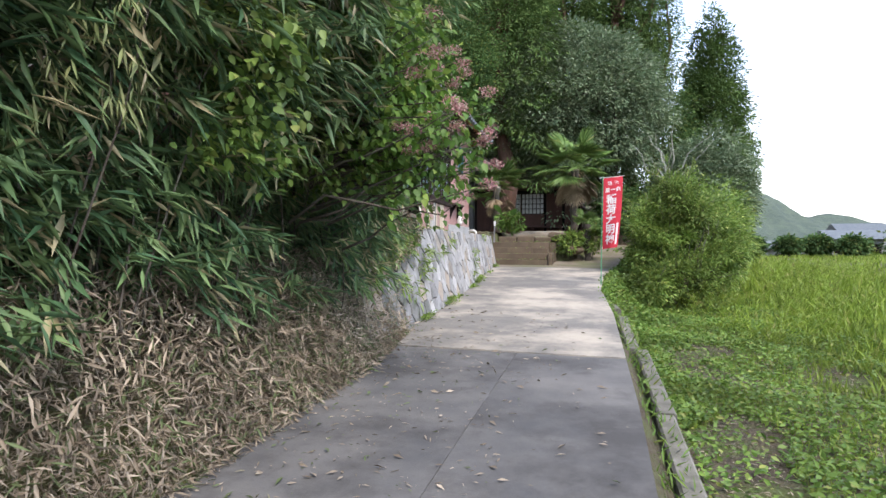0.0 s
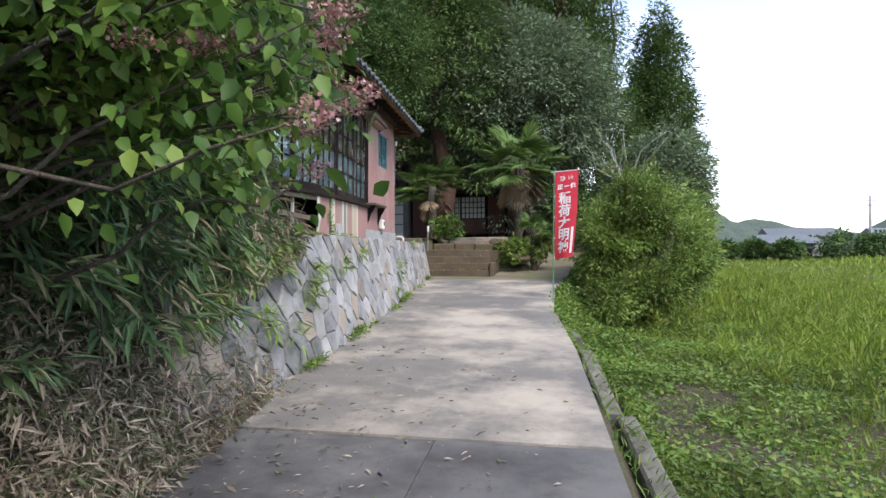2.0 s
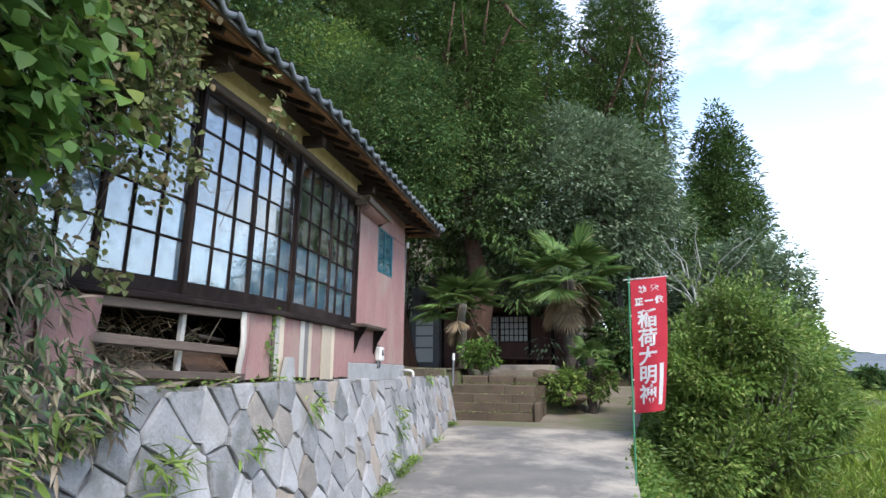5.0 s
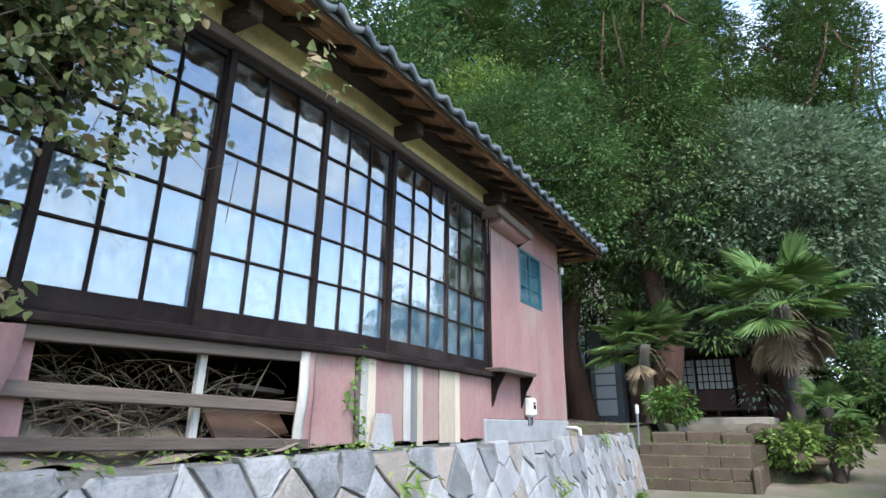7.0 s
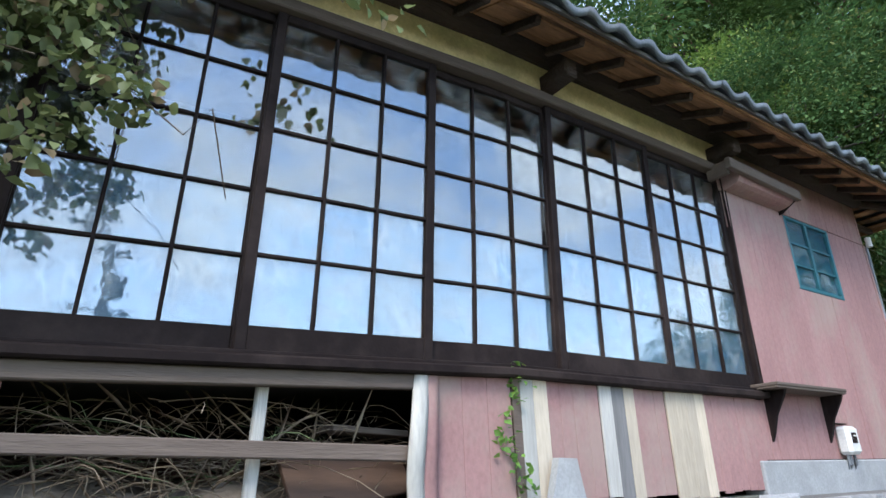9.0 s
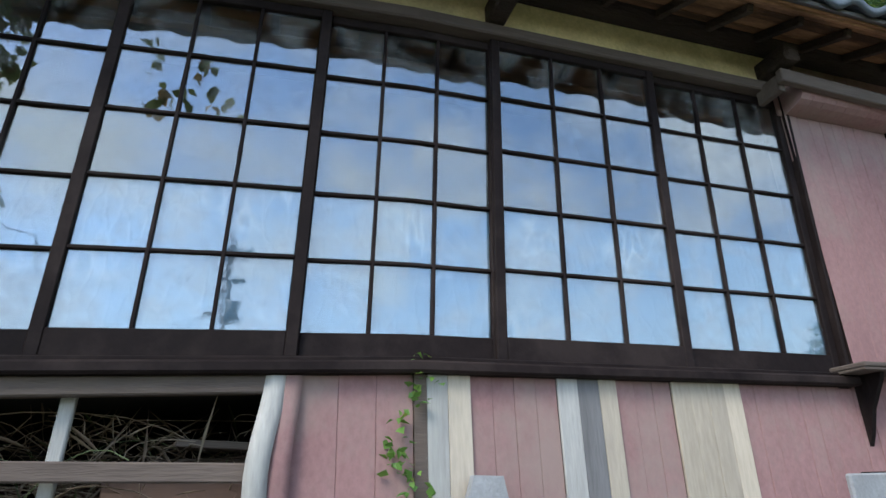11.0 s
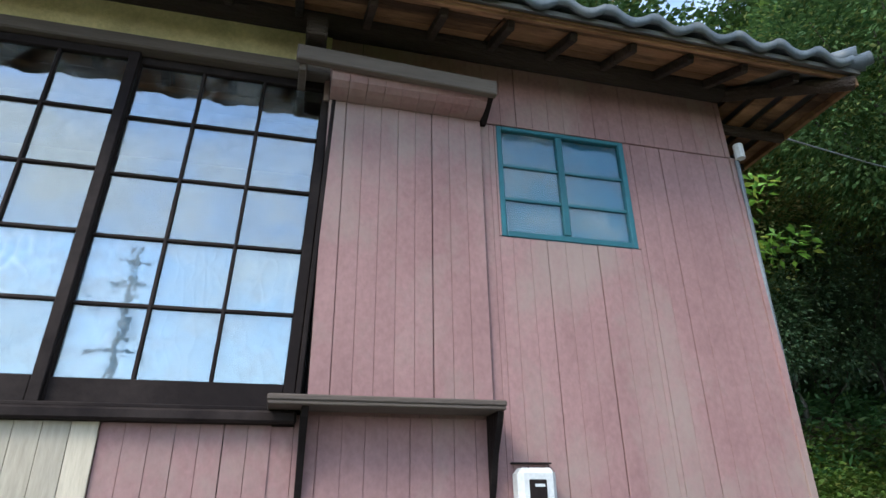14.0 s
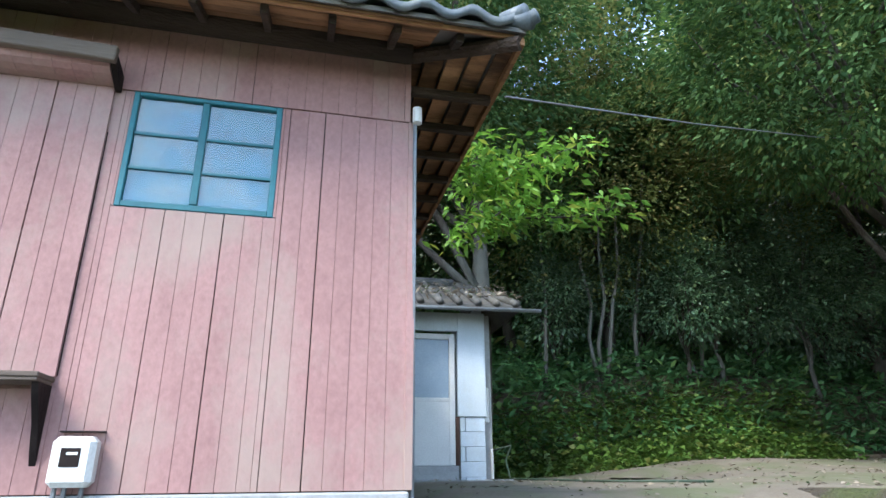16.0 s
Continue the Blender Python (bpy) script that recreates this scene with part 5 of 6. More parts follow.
# fresh leafy branches hanging by the house corner
mp = thing("maple_branch", (-3.7, 2.82, 1.7), "fresh green leafy sapling beside the house corner", "tree")
g = G().tube(limb_path((-3.7, 2.82, 1.6), (-3.4, 3.1, 5.2), 5, 0.3), [0.05, 0.045, 0.04, 0.03, 0.025, 0.015], 6)
pts = []
for a, b in (((-3.3, 3.8, 5.0), (-2.4, 4.75, 5.15)), ((-3.5, 3.7, 4.6), (-2.5, 5.2, 4.5)), ((-3.4, 3.8, 4.9), (-2.7, 3.6, 5.3)), ((-3.6, 3.7, 4.4), (-2.7, 4.1, 4.6)), ((-3.4, 3.8, 5.0), (-2.6, 4.2, 4.95))):
    g.tube(limb_path(a, b, 4, 0.3), [0.02, 0.015, 0.012, 0.008, 0.004], 5)
    k = rng.random(330)[:, None] ** 0.8
    q = np.array(a) + (np.array(b) - np.array(a)) * k + rng.normal(size=(330, 3)) * np.array([0.2, 0.2, 0.09])
    pts.append(q)
into(part("trunk", g, M["bark"], mp, "", True), mp)
p = np.concatenate(pts)
into(part("leaves", leaf_mesh("leaves", p, ball(len(p)) * np.array([1, 1, 0.3]) + np.array([0.3, 0.4, -0.35]), rng.uniform(0.08, 0.17, len(p)), 0.42, M["bright"]), None, mp), mp)

# ---- vines and shrubs over the bank ----
n, per = 1500, 16
c = np.stack([rng.uniform(-0.3, 0.85, n), rng.uniform(-8.2, -5.35, n), rng.uniform(1.7, 6.2, n)], 1)
c[:, 0] += 0.25 * np.sin(3 * c[:, 1] + 2 * c[:, 2])
keep = ~((c[:, 1] > -5.7) & (c[:, 2] < 2.6))
c = c[keep]
idx = np.repeat(np.arange(len(c)), per)
p = c[idx] + ball(len(idx)) * rng.random((len(idx), 1)) * 0.24
stuff("vine", p, ball(len(p)) * 0.8 + np.array([0.7, 0.1, -0.6]), rng.uniform(0.06, 0.14, len(p)), 0.7, "ivy", "leafy vine curtain over the end of the house", "vine", True)
n, per = 1500, 17
c = np.stack([rng.uniform(0.25, 0.58, n), rng.uniform(-5.75, -4.1, n), rng.uniform(2.1, 4.5, n)], 1)
rim = -4.2 - 0.33 * np.maximum(3.45 - c[:, 2], 0) + 0.12 * np.sin(7 * c[:, 2]) + 0.06 * np.sin(17 * c[:, 2] + 1)
c = c[(c[:, 1] < rim) & (rng.random(n) < (0.3 + 1.3 * (rim - c[:, 1])) * np.where(c[:, 2] > 3.1 - 0.5 * (c[:, 1] + 4.6), 0.9, 0.14))]
idx = np.repeat(np.arange(len(c)), per)
p = c[idx] + ball(len(idx)) * rng.random((len(idx), 1)) * 0.13
g = G()
for k in range(46):
    y, z = rng.uniform(-5.7, -4.5), rng.uniform(3.6, 4.5)
    a = Vector((rng.uniform(0.3, 0.55), y, z))
    g.tube(limb_path(a, a + Vector((rng.normal() * 0.06, rng.normal() * 0.35, -rng.uniform(0.4, 1.6))), 7, 1.6), 0.0028, 4, False)
tagged(part("vine_stems", g, M["deadwood"]), "tangled thin brown vine stems over the house end", "vine stems", kind="stuff")
stuff("hanging_vine", p, ball(len(p)) * 0.8 + np.array([0.5, 0.1, -0.6]), rng.uniform(0.03, 0.075, len(p)), 0.75, "olive", "leafy vine hanging from the eave", "vine", True)
c = np.stack([np.full(7, 0.66) + rng.normal(size=7) * 0.03, -3.45 + rng.normal(size=7) * 0.11, 4.08 - rng.random(7) * 0.42], 1)
p = np.repeat(c, 6, 0) + rng.normal(size=(42, 3)) * 0.045
stuff("eave_creeper", p, ball(42) * 0.7 + np.array([0.4, 0.1, -0.6]), rng.uniform(0.05, 0.085, 42), 0.8, "olive", "few creeper leaves hanging from the eave edge", "creeper", True)
n, per = 1500, 18
c = np.stack([rng.uniform(0.3, 2.1, n), rng.uniform(-11.2, -8.2, n), rng.uniform(1.75, 5.2, n)], 1)
keep = (c[:, 0] < 1.72 + 0.3 * np.sin(2.6 * c[:, 1]) + 0.12 * (c[:, 2] - 2)) & (c[:, 0] > 0.9)
c = c[keep]
idx = np.repeat(np.arange(len(c)), per)
p = c[idx] + ball(len(idx)) * rng.random((len(idx), 1)) * 0.24
stuff("creeper", p, ball(len(p)) * 0.8 + np.array([0.7, 0, -0.5]), rng.uniform(0.05, 0.10, len(p)), 0.65, "creeper", "broad-leaved creeper hanging over the bank", "creeper", True)
# canopy of leaf clumps added overhead to keep light off the bank
n, per = 520, 22
c = np.stack([rng.uniform(0.2, 1.9, n), rng.uniform(-10.6, -8.0, n), rng.uniform(3.3, 5.4, n)], 1)
idx = np.repeat(np.arange(n), per)
p = c[idx] + ball(len(idx)) * rng.random((len(idx), 1)) * 0.26
stuff("overhanging_foliage", p, ball(len(p)) * 0.8 + np.array([0.6, 0, -0.5]), rng.uniform(0.06, 0.11, len(p)), 0.5, "creeper", "leafy branches added overhead to shade the bank", "foliage")
# half-dead vines over the wall end and the low boards
n, per = 240, 16
c = np.stack([rng.uniform(0.15, 0.6, n), rng.uniform(-6.8, -5.05, n), rng.uniform(1.5, 2.6, n)], 1)
c = c[c[:, 2] < 2.5 - 0.9 * (c[:, 1] + 5.4) * (c[:, 1] > -5.4)]
k = rng.random(160)
y = rng.uniform(-7.5, -5.0, 160)
z = 1.6 - k * (0.9 - 0.25 * (y + 7.5))
c = np.concatenate([c, np.stack([wall_x(y) - 0.3 * (z - 0.1) / 1.5 + 0.06, y, z], 1)])
idx = np.repeat(np.arange(len(c)), per)
p = c[idx] + ball(len(idx)) * rng.random((len(idx), 1)) * 0.13
half = rng.random(len(p)) < 0.55
d = ball(len(p)) * 0.8 + np.array([0.5, 0, -0.7])
stuff("dead_vine", p[half], d[half], rng.uniform(0.06, 0.17, half.sum()), 0.17, "dry", "dry brown bamboo leaves hanging over the wall", "dry leaves")
stuff("wall_vine", p[~half], d[~half], rng.uniform(0.05, 0.13, (~half).sum()), 0.3, "bamboo", "olive vine leaves hanging over the wall", "vine")
# pale slender bamboo hanging from the top of the bank
n, per = 900, 15
c = np.stack([rng.uniform(0.9, 1.9, n), rng.uniform(-12.0, -8.9, n), rng.uniform(1.9, 4.6, n)], 1)
c = c[c[:, 0] < 1.38 + 0.25 * (c[:, 2] - 2.2) + 0.2 * np.sin(3 * c[:, 1])]
idx = np.repeat(np.arange(len(c)), per)
p = c[idx] + ball(len(idx)) * rng.random((len(idx), 1)) * 0.15
stuff("pale_bamboo", p, ball(len(p)) * 0.55 + np.array([0.4, -0.2, -0.9]), rng.uniform(0.08, 0.2, len(p)), 0.11, "palebamboo", "pale slender bamboo leaves hanging over the bank", "bamboo")
# flowering shrub leaning over the lane
ks = thing("flowering_shrub", (1.0, -9.3, 0.3), "leafy shrub with pink flower heads over the lane", "shrub")
lp, ld = [], []
for k in range(64):
    e = Vector((rng.uniform(2.05, 2.86), rng.uniform(-9.95, -8.7), rng.uniform(1.62, 3.1)))
    if e.x > 2.5 and e.z > 2.5:
        e.x -= 0.3
    if e.x < 2.3 and e.z < 1.95:
        e.z += 0.4
    a = Vector((rng.uniform(0.9, 1.3), 0.5 * (e.y - 9.3), max(1.0, e.z - rng.uniform(-0.1, 0.7))))
    path = limb_path(a, e, 5, 0.5)
    into(part("stem", G().tube(path, [0.014, 0.012, 0.010, 0.008, 0.006, 0.003], 5), M["bark"], ks, "", True), ks)
    for j in range(40):
        u = 0.5 + 0.5 * rng.random()
        lp.append(a.lerp(e, u) + Vector(rng.normal(size=3)) * 0.10)
        ld.append(Vector(rng.normal(size=3)) * 0.6 + (e - a).normalized() * 0.5 + Vector((0, -0.2, -0.8)))
    if rng.random() < 0.55:
        fp = np.array(e) + ball(150) * np.array([0.085, 0.085, 0.05]) * rng.random((150, 1)) ** 0.4 + np.array([0.03, -0.03, 0.0])
        into(part("flower_head", leaf_mesh("flower_head", fp, ball(150) + np.array([0, 0, 0.4]), rng.uniform(0.012, 0.024, 150), 0.75, M["flower"]), None, ks, "dusty pink flower head"), ks)
into(part("leaves", leaf_mesh("leaves", np.array(lp), np.array(ld), rng.uniform(0.045, 0.10, len(lp)), 0.62, M["shrub"], fine=True), None, ks), ks)
# bamboo tufts and weeds growing out of the wall
n = 26
y = np.concatenate([rng.uniform(-7.6, -4.2, 20), rng.uniform(-4, 5, n - 20)])
zz = rng.uniform(0.5, 1.5, n)
c = np.stack([np.interp(y, (-8, -4, -0.6, 6.2), (1.02, 0.92, 0.70, 0.06)) - 0.2 * (zz - 0.2) / 1.3 + 0.03, y, zz], 1)
idx = np.repeat(np.arange(n), 26)
p = c[idx] + rng.normal(size=(len(idx), 3)) * np.array([0.03, 0.09, 0.07])
stuff("wall_tufts", p, ball(len(p)) * 0.7 + np.array([0.7, 0, -0.25]), rng.uniform(0.08, 0.2, len(p)), 0.16, "bush", "tufts of dwarf bamboo growing from the wall", "tufts", True)
n = 5200
y = rng.uniform(-7, 6.1, n)
y = y[patchy(y * 1.7, y * 0.6) + 0.4 * rng.normal(size=n) > 0.25]
n = len(y)
x = wall_x(y) + np.abs(rng.normal(size=n)) * 0.07
p = np.stack([x, y, road_z(x, y) + rng.random(n) * 0.05 * (1 + np.sin(2.3 * y) * np.sin(0.9 * y + 1))], 1)
stuff("wall_foot_weeds", p, ball(n) * np.array([1, 1, 0.4]) + np.array([0, 0, 0.5]), rng.uniform(0.03, 0.11, n), 0.25, "bush", "thin weeds along the foot of the wall", "weeds")

# ---- fallen leaves on the lane ----
n = 900
x, y = 1.0 + rng.random(n) ** 2.1 * 2.9, rng.uniform(-14.5, -4, n)
p = np.stack([x, y, road_z(x, y) + 0.006], 1)
stuff("fallen_leaves", p, ball(n) * np.array([1, 1, 0.08]), 0.02 + 0.09 * rng.random(n) ** 2, 0.3, "dry", "scattered dry leaves on the lane", "fallen leaves")

# ---- steps ----
stairs = thing("stone_steps", (0.9, 6.6, 0.5), "worn earthy stone steps up to the yard", "steps", kind="structure")
for k in range(4):
    z1 = 0.55 + 0.19 * (k + 1)
    y0 = 6.22 + 0.085 * k
    x = -0.08
    while x < 1.75:
        w = min(rng.uniform(0.5, 1.5), 1.8 - x)
        into(part("step_stone", box((x, y0 + rng.uniform(-0.03, 0.03), z1 - 0.21), (x + w - 0.001, y0 + 1.0, z1 + rng.uniform(-0.02, 0.012)), 0.014), M["step"], stairs), stairs)
        x += w
into(part("cheek", box((1.81, 6.2, 0.4), (1.95, 7.0, 0.95), 0.03), M["step"], stairs), stairs)
into(part("fill", box((-0.1, 7.2, 0.3), (2.0, 7.6, 1.3), 0.01), M["step"], stairs), stairs)
for x0, x1, y0, z in ((-0.1, 0.55, 7.6, 1.52), (0.57, 1.2, 7.62, 1.54), (1.22, 1.8, 7.58, 1.5)):
    into(part("step_stone", box((x0, y0, 1.2), (x1, y0 + 0.5, z), 0.03), M["step"], stairs), stairs)
for x, y, z, r in ((2.1, 7.7, 1.45, 0.32), (1.95, 8.2, 1.5, 0.26), (2.6, 7.3, 1.05, 0.25)):
    bm = bmesh.new()
    bmesh.ops.create_icosphere(bm, subdivisions=3, radius=r)
    for v in bm.verts:
        v.co = Vector((v.co.x * 1.2, v.co.y, v.co.z * 0.65)) * (1 + 0.5 * noise.noise(v.co * 3 + Vector((x, y, z)))) + Vector((x, y, z))
    me = bpy.data.meshes.new("boulder")
    bm.to_mesh(me)
    bm.free()
    me.materials.append(M["step"])
    tagged(part("boulder", me), "dark mossy boulder beside the steps", "boulder")
post = thing("iron_post", (0.05, 6.1, 1.4), "thin pale post at the wall corner", "post")
into(part("pole", G().tube([(0.02, 6.05, 1.3), (0.03, 6.08, 1.95)], 0.022, 8), M["metal"], post), post)
into(part("cap", G().tube([(0.03, 6.08, 1.86), (0.03, 6.08, 2.02)], 0.034, 8), M["white"], post), post)


# ---- palms ----
def palm(at, crown_z, fronds, size, dead, label):
    z0 = float(ground_z(np.array(at[0]), np.array(at[1]))) - 0.1
    t = thing("fan_palm", (at[0], at[1], z0), label, "palm tree", "fan palms")
    g = G()
    k = max(4, round((crown_z - z0) / 0.14))
    pts = [(at[0] + 0.03 * math.sin(i), at[1], z0 + (crown_z - z0) * i / k) for i in range(k + 1)]
    tr = 0.06 + 0.07 * min(1.0, size)
    g.tube(pts, [tr + 0.02 * (i % 2) for i in range(k + 1)], 10)
    into(part("trunk", g, M["bark"], t, "shaggy palm trunk", True), t)
    top = np.array([at[0], at[1], crown_z])

    def frond(az, el, s, mat, droop):
        stalk = np.array([math.cos(az) * math.cos(el), math.sin(az) * math.cos(el), math.sin(el)])
        hub = top + stalk * s * 0.75 + np.array([0, 0, -0.12 * droop])
        side = np.cross(stalk, [0, 0, 1])
        side /= np.linalg.norm(side)
        g = G().tube([top, top + stalk * s * 0.4 + np.array([0, 0, 0.03]), hub], [0.014, 0.011, 0.008], 5)
        st = g.mesh("stalk", M["palm" if mat == "palm" else "deadpalm"])
        m = 42
        a = np.linspace(-1.9, 1.9, m)
        d = np.cos(a)[:, None] * stalk + np.sin(a)[:, None] * side + np.array([0, 0, -0.35 * droop])
        me = leaf_mesh("fan", np.repeat(hub[None], m, 0), d, s * 0.62 * (0.85 + 0.15 * np.cos(a)) * rng.uniform(0.9, 1.1, m), 0.062, M[mat], up=np.cross(side, stalk), fold=0.3, mid=0.5)
        fr = into(part("frond", me, None, t), t)
        s2 = part("stalk", st, None, fr)
        s2.matrix_parent_inverse = Matrix.Translation((at[0], at[1], z0)).inverted()
        s2.matrix_parent_inverse = Matrix()
    for i in range(fronds):
        frond(i * 2.399 + rng.normal() * 0.2, rng.uniform(-0.35, 1.25), size * rng.uniform(0.85, 1.15), "palm", rng.uniform(0.4, 1.2))
    for i in range(dead):
        frond(i * 2.1 + 0.5, rng.uniform(-1.2, -0.35), size * rng.uniform(0.65, 0.9), "deadpalm", 1.5)
    return t


palm((2.55, 8.6), 4.05, 30, 1.2, 10, "tall fan palm with hanging dead fronds")
palm((-0.45, 9.2), 3.5, 20, 1.1, 4, "fan palm beside the cedar trunk")
palm((3.05, 7.6), 1.95, 12, 0.55, 2, "small fan palm at the top of the lane")
tree("shrub", "small leafy shrub beside the steps", (2.45, 7.4), 0.5, 0.02, (2.45, 7.3, 1.35), (0.5, 0.4, 0.42), 60, 34, 0.14, 0.09, 0.45, "bush", limbs=5, inner=0.3)
tree("shrub", "dark leafy shrub beside the steps", (0.2, 8.1), 0.5, 0.02, (0.25, 8.1, 2.05), (0.5, 0.4, 0.45), 60, 34, 0.14, 0.09, 0.45, "ivy", limbs=5, inner=0.3)
tree("shrub", "leafy shrub beside the small palm", (3.2, 7.7), 0.4, 0.02, (3.25, 7.7, 1.35), (0.4, 0.4, 0.42), 50, 34, 0.14, 0.09, 0.45, "bush", limbs=5, inner=0.3)
tree("bush", "lower leafy bush behind the large one", (7.3, 8.2), 2.0, 0.06, (7.2, 8.3, 1.4), (1.4, 2.2, 1.9), 560, 46, 0.36, 0.11, 0.42, "bush", limbs=8, inner=0.4)
# bare pale tree
t = thing("bare_tree", (6.3, 11.2, 1.0), "bare pale branching tree among the bushes", "tree")
g = G().tube(limb_path((6.3, 11.2, 0.0), (6.0, 11, 4.2), 5, 0.3), [0.09, 0.08, 0.07, 0.06, 0.05, 0.04], 7)
for k in range(12):
    a = Vector((6.1, 11.05, rng.uniform(2.6, 4.2)))
    g.tube(limb_path(a, a + Vector((rng.uniform(-1.4, 1.6), rng.normal() * 0.4, rng.uniform(0.5, 1.9))), 4, 0.7), [0.04, 0.03, 0.022, 0.015, 0.006], 5)
into(part("trunk", g, M["palebark"], t, "", True), t)

# ---- banner ----
ban = thing("banner", (3.6, 0.44, 0.2), "red cloth banner with white writing on a green pole", "banner")
into(part("pole", G().tube([(3.59, 0.44, 0.05), (3.60, 0.44, 1.4), (3.625, 0.44, 2.83)], 0.011, 8), M["green"], ban, "thin green pole"), ban)
into(part("crossbar", G().tube([(3.56, 0.44, 2.79), (4.12, 0.46, 2.83)], 0.007, 6), M["white"], ban), ban)


def cloth(u, v):
    """A point of the cloth, u across and v down from its top."""
    x = 3.645 + 0.43 * u - 0.012 * v - 0.10 * u * (v / 1.66) ** 2
    yy = 0.44 + 0.05 * math.sin(2.1 * v + 1.5 * u) * u + 0.03 * math.sin(6 * u + v) * (v / 1.66) - 0.12 * u
    return Vector((x, yy, 2.775 + 0.04 * u - v + 0.03 * u * v * 0.3))


g, nu, nv = G(), 10, 30
for j in range(nv + 1):
    for i in range(nu + 1):
        g.v.append(cloth(i / nu, 1.66 * j / nv))
for j in range(nv + 1):
    for i in range(nu + 1):
        g.v.append(cloth(i / nu, 1.66 * j / nv) + Vector((0, 0.002, 0)))
o = (nu + 1) * (nv + 1)
for j in range(nv):
    for i in range(nu):
        a = j * (nu + 1) + i
        g.f += [(a, a + 1, a + nu + 2, a + nu + 1), (o + a, o + a + nu + 1, o + a + nu + 2, o + a + 1)]
into(part("cloth", g, M["red"], ban, "", True), ban)


def lettering(text, u, v, size):
    cu = bpy.data.curves.new("lettering", "FONT")
    cu.body, cu.size, cu.align_x, cu.align_y = text, size, "CENTER", "CENTER"
    cu.offset = 0.006
    tmp = bpy.data.objects.new("lettering", cu)
    me = bpy.data.meshes.new_from_object(tmp)
    bpy.data.objects.remove(tmp)
    bm = bmesh.new()
    bm.from_mesh(me)
    bmesh.ops.triangulate(bm, faces=bm.faces)
    for w in bm.verts:
        w.co = cloth(u + w.co.x / 0.43, v - w.co.y) + Vector((0, -0.004, 0))
    bm.to_mesh(me)
    bm.free()
    me.materials.clear()
    me.materials.append(M["letter"])
    into(part("lettering", me, None, ban, "white writing"), ban)


for text, u, v, size in (("奉", 0.68, 0.14, 0.10), ("納", 0.32, 0.14, 0.10), ("正", 0.22, 0.29, 0.10), ("一", 0.5, 0.29, 0.10), ("位", 0.78, 0.29, 0.10),
                         ("稲", 0.44, 0.52, 0.24), ("荷", 0.44, 0.76, 0.24), ("大", 0.44, 0.99, 0.24), ("明", 0.44, 1.22, 0.24), ("神", 0.44, 1.46, 0.24)):
    lettering(text, u, v, size)
g = G()
for j in range(12):
    for u in (0.78, 0.9):
        g.v.append(cloth(u, 1.08 + 0.5 * j / 11) + Vector((0, -0.005, 0)))
g.f = [(2 * j, 2 * j + 1, 2 * j + 3, 2 * j + 2) for j in range(11)]
into(part("print_bar", g, M["letter"], ban, "white bar of small print"), ban)
for v in (0.02, 0.45, 0.85, 1.25, 1.63):
    a = cloth(0, v)
    into(part("loop", G().tube([a, (3.60 + 0.006 * (1.66 - v), 0.44, a.z)], 0.009, 5), M["white"], ban), ban)

# ---- meter box ----
mt = thing("gas_meter", (0.05, 1.12, 1.85), "cream plastic meter box on the pink wall", "meter box")
c = Vector((-0.0, 1.12, 0))
into(part("body", box((0.0, 1.03, 1.75), (0.105, 1.21, 1.965), 0.028), M["white"], mt), mt)
into(part("display", box((0.1, 1.075, 1.835), (0.109, 1.155, 1.915), 0.004), M["dark"], mt, "dark display window"), mt)
into(part("display_mark", box((0.108, 1.10, 1.885), (0.111, 1.145, 1.897), 0.001), M["white"], mt), mt)
into(part("top_flashing", box((0.0, 1.03, 1.985), (0.03, 1.22, 1.992), 0.002), M["dark"], mt), mt)
for y in (1.06, 1.10, 1.17):
    into(part("pipe", G().tube([(0.05, y, 1.76), (0.05, y, 1.68), (0.01, y, 1.6)], 0.011, 6), M["metal"], mt), mt)
mt.matrix_basis = TURN @ Matrix.Translation(mt.location)
tap = thing("drain_pipe", (0.05, 2.5, 1.6), "white plastic drain pipe from the footing", "pipe")
into(part("pipe", G().tube([(-0.02, 2.38, 1.62), (0.12, 2.38, 1.62), (0.16, 2.38, 1.60), (0.17, 2.38, 1.5)], 0.025, 8), M["white"], tap, "", True), tap)
st = thing("leaning_stone", (0.1, -2.04, 1.5), "pale stone slab leaning on the lower boards", "stone slab")
into(part("slab", G().prism([(-2.17, 1.49), (-1.92, 1.49), (-1.97, 1.735), (-2.09, 1.74)], 0.14, 0.19, 0), M["block"], st), st)
# loose planks and dry straw in the opening below the floor
for k, (y0, y1, z, r) in enumerate(((-3.35, -2.85, 1.62, 4), (-3.2, -2.8, 1.72, -3), (-4.3, -3.5, 1.6, 2), (-3.3, -2.82, 1.88, 1))):
    ob = tagged(part("loose_plank", box((-0.28 - 0.1 * k, y0, -0.015), (-0.1 - 0.1 * k, y1, 0.015), 0.004), M["weathered"]), "old loose plank stored below the floor", "plank")
    ob.matrix_basis = TURN @ pose(0, 0, z, r, 0, 0)
heap = sheet(np.linspace(-1.2, 0.06, 14), np.linspace(-5.2, -2.9, 40), lambda X, Y: 1.50 + 0.17 * sstep(0.06, -0.5, X) + 0.05 * np.sin(5 * Y + 3 * X) * np.cos(3.1 * Y) + 0.02 * np.sin(17 * Y) * np.sin(13 * X))
tagged(part("earth_heap", heap, M["dry_earth"], smooth=True), "loose dry earth heaped below the floor", "earth", kind="structure").matrix_basis = TURN
n = 1100
p = np.stack([rng.uniform(-0.9, -0.02, n), rng.uniform(-4.5, -2.9, n), 1.45 + rng.random(n) ** 2 * 0.5], 1)
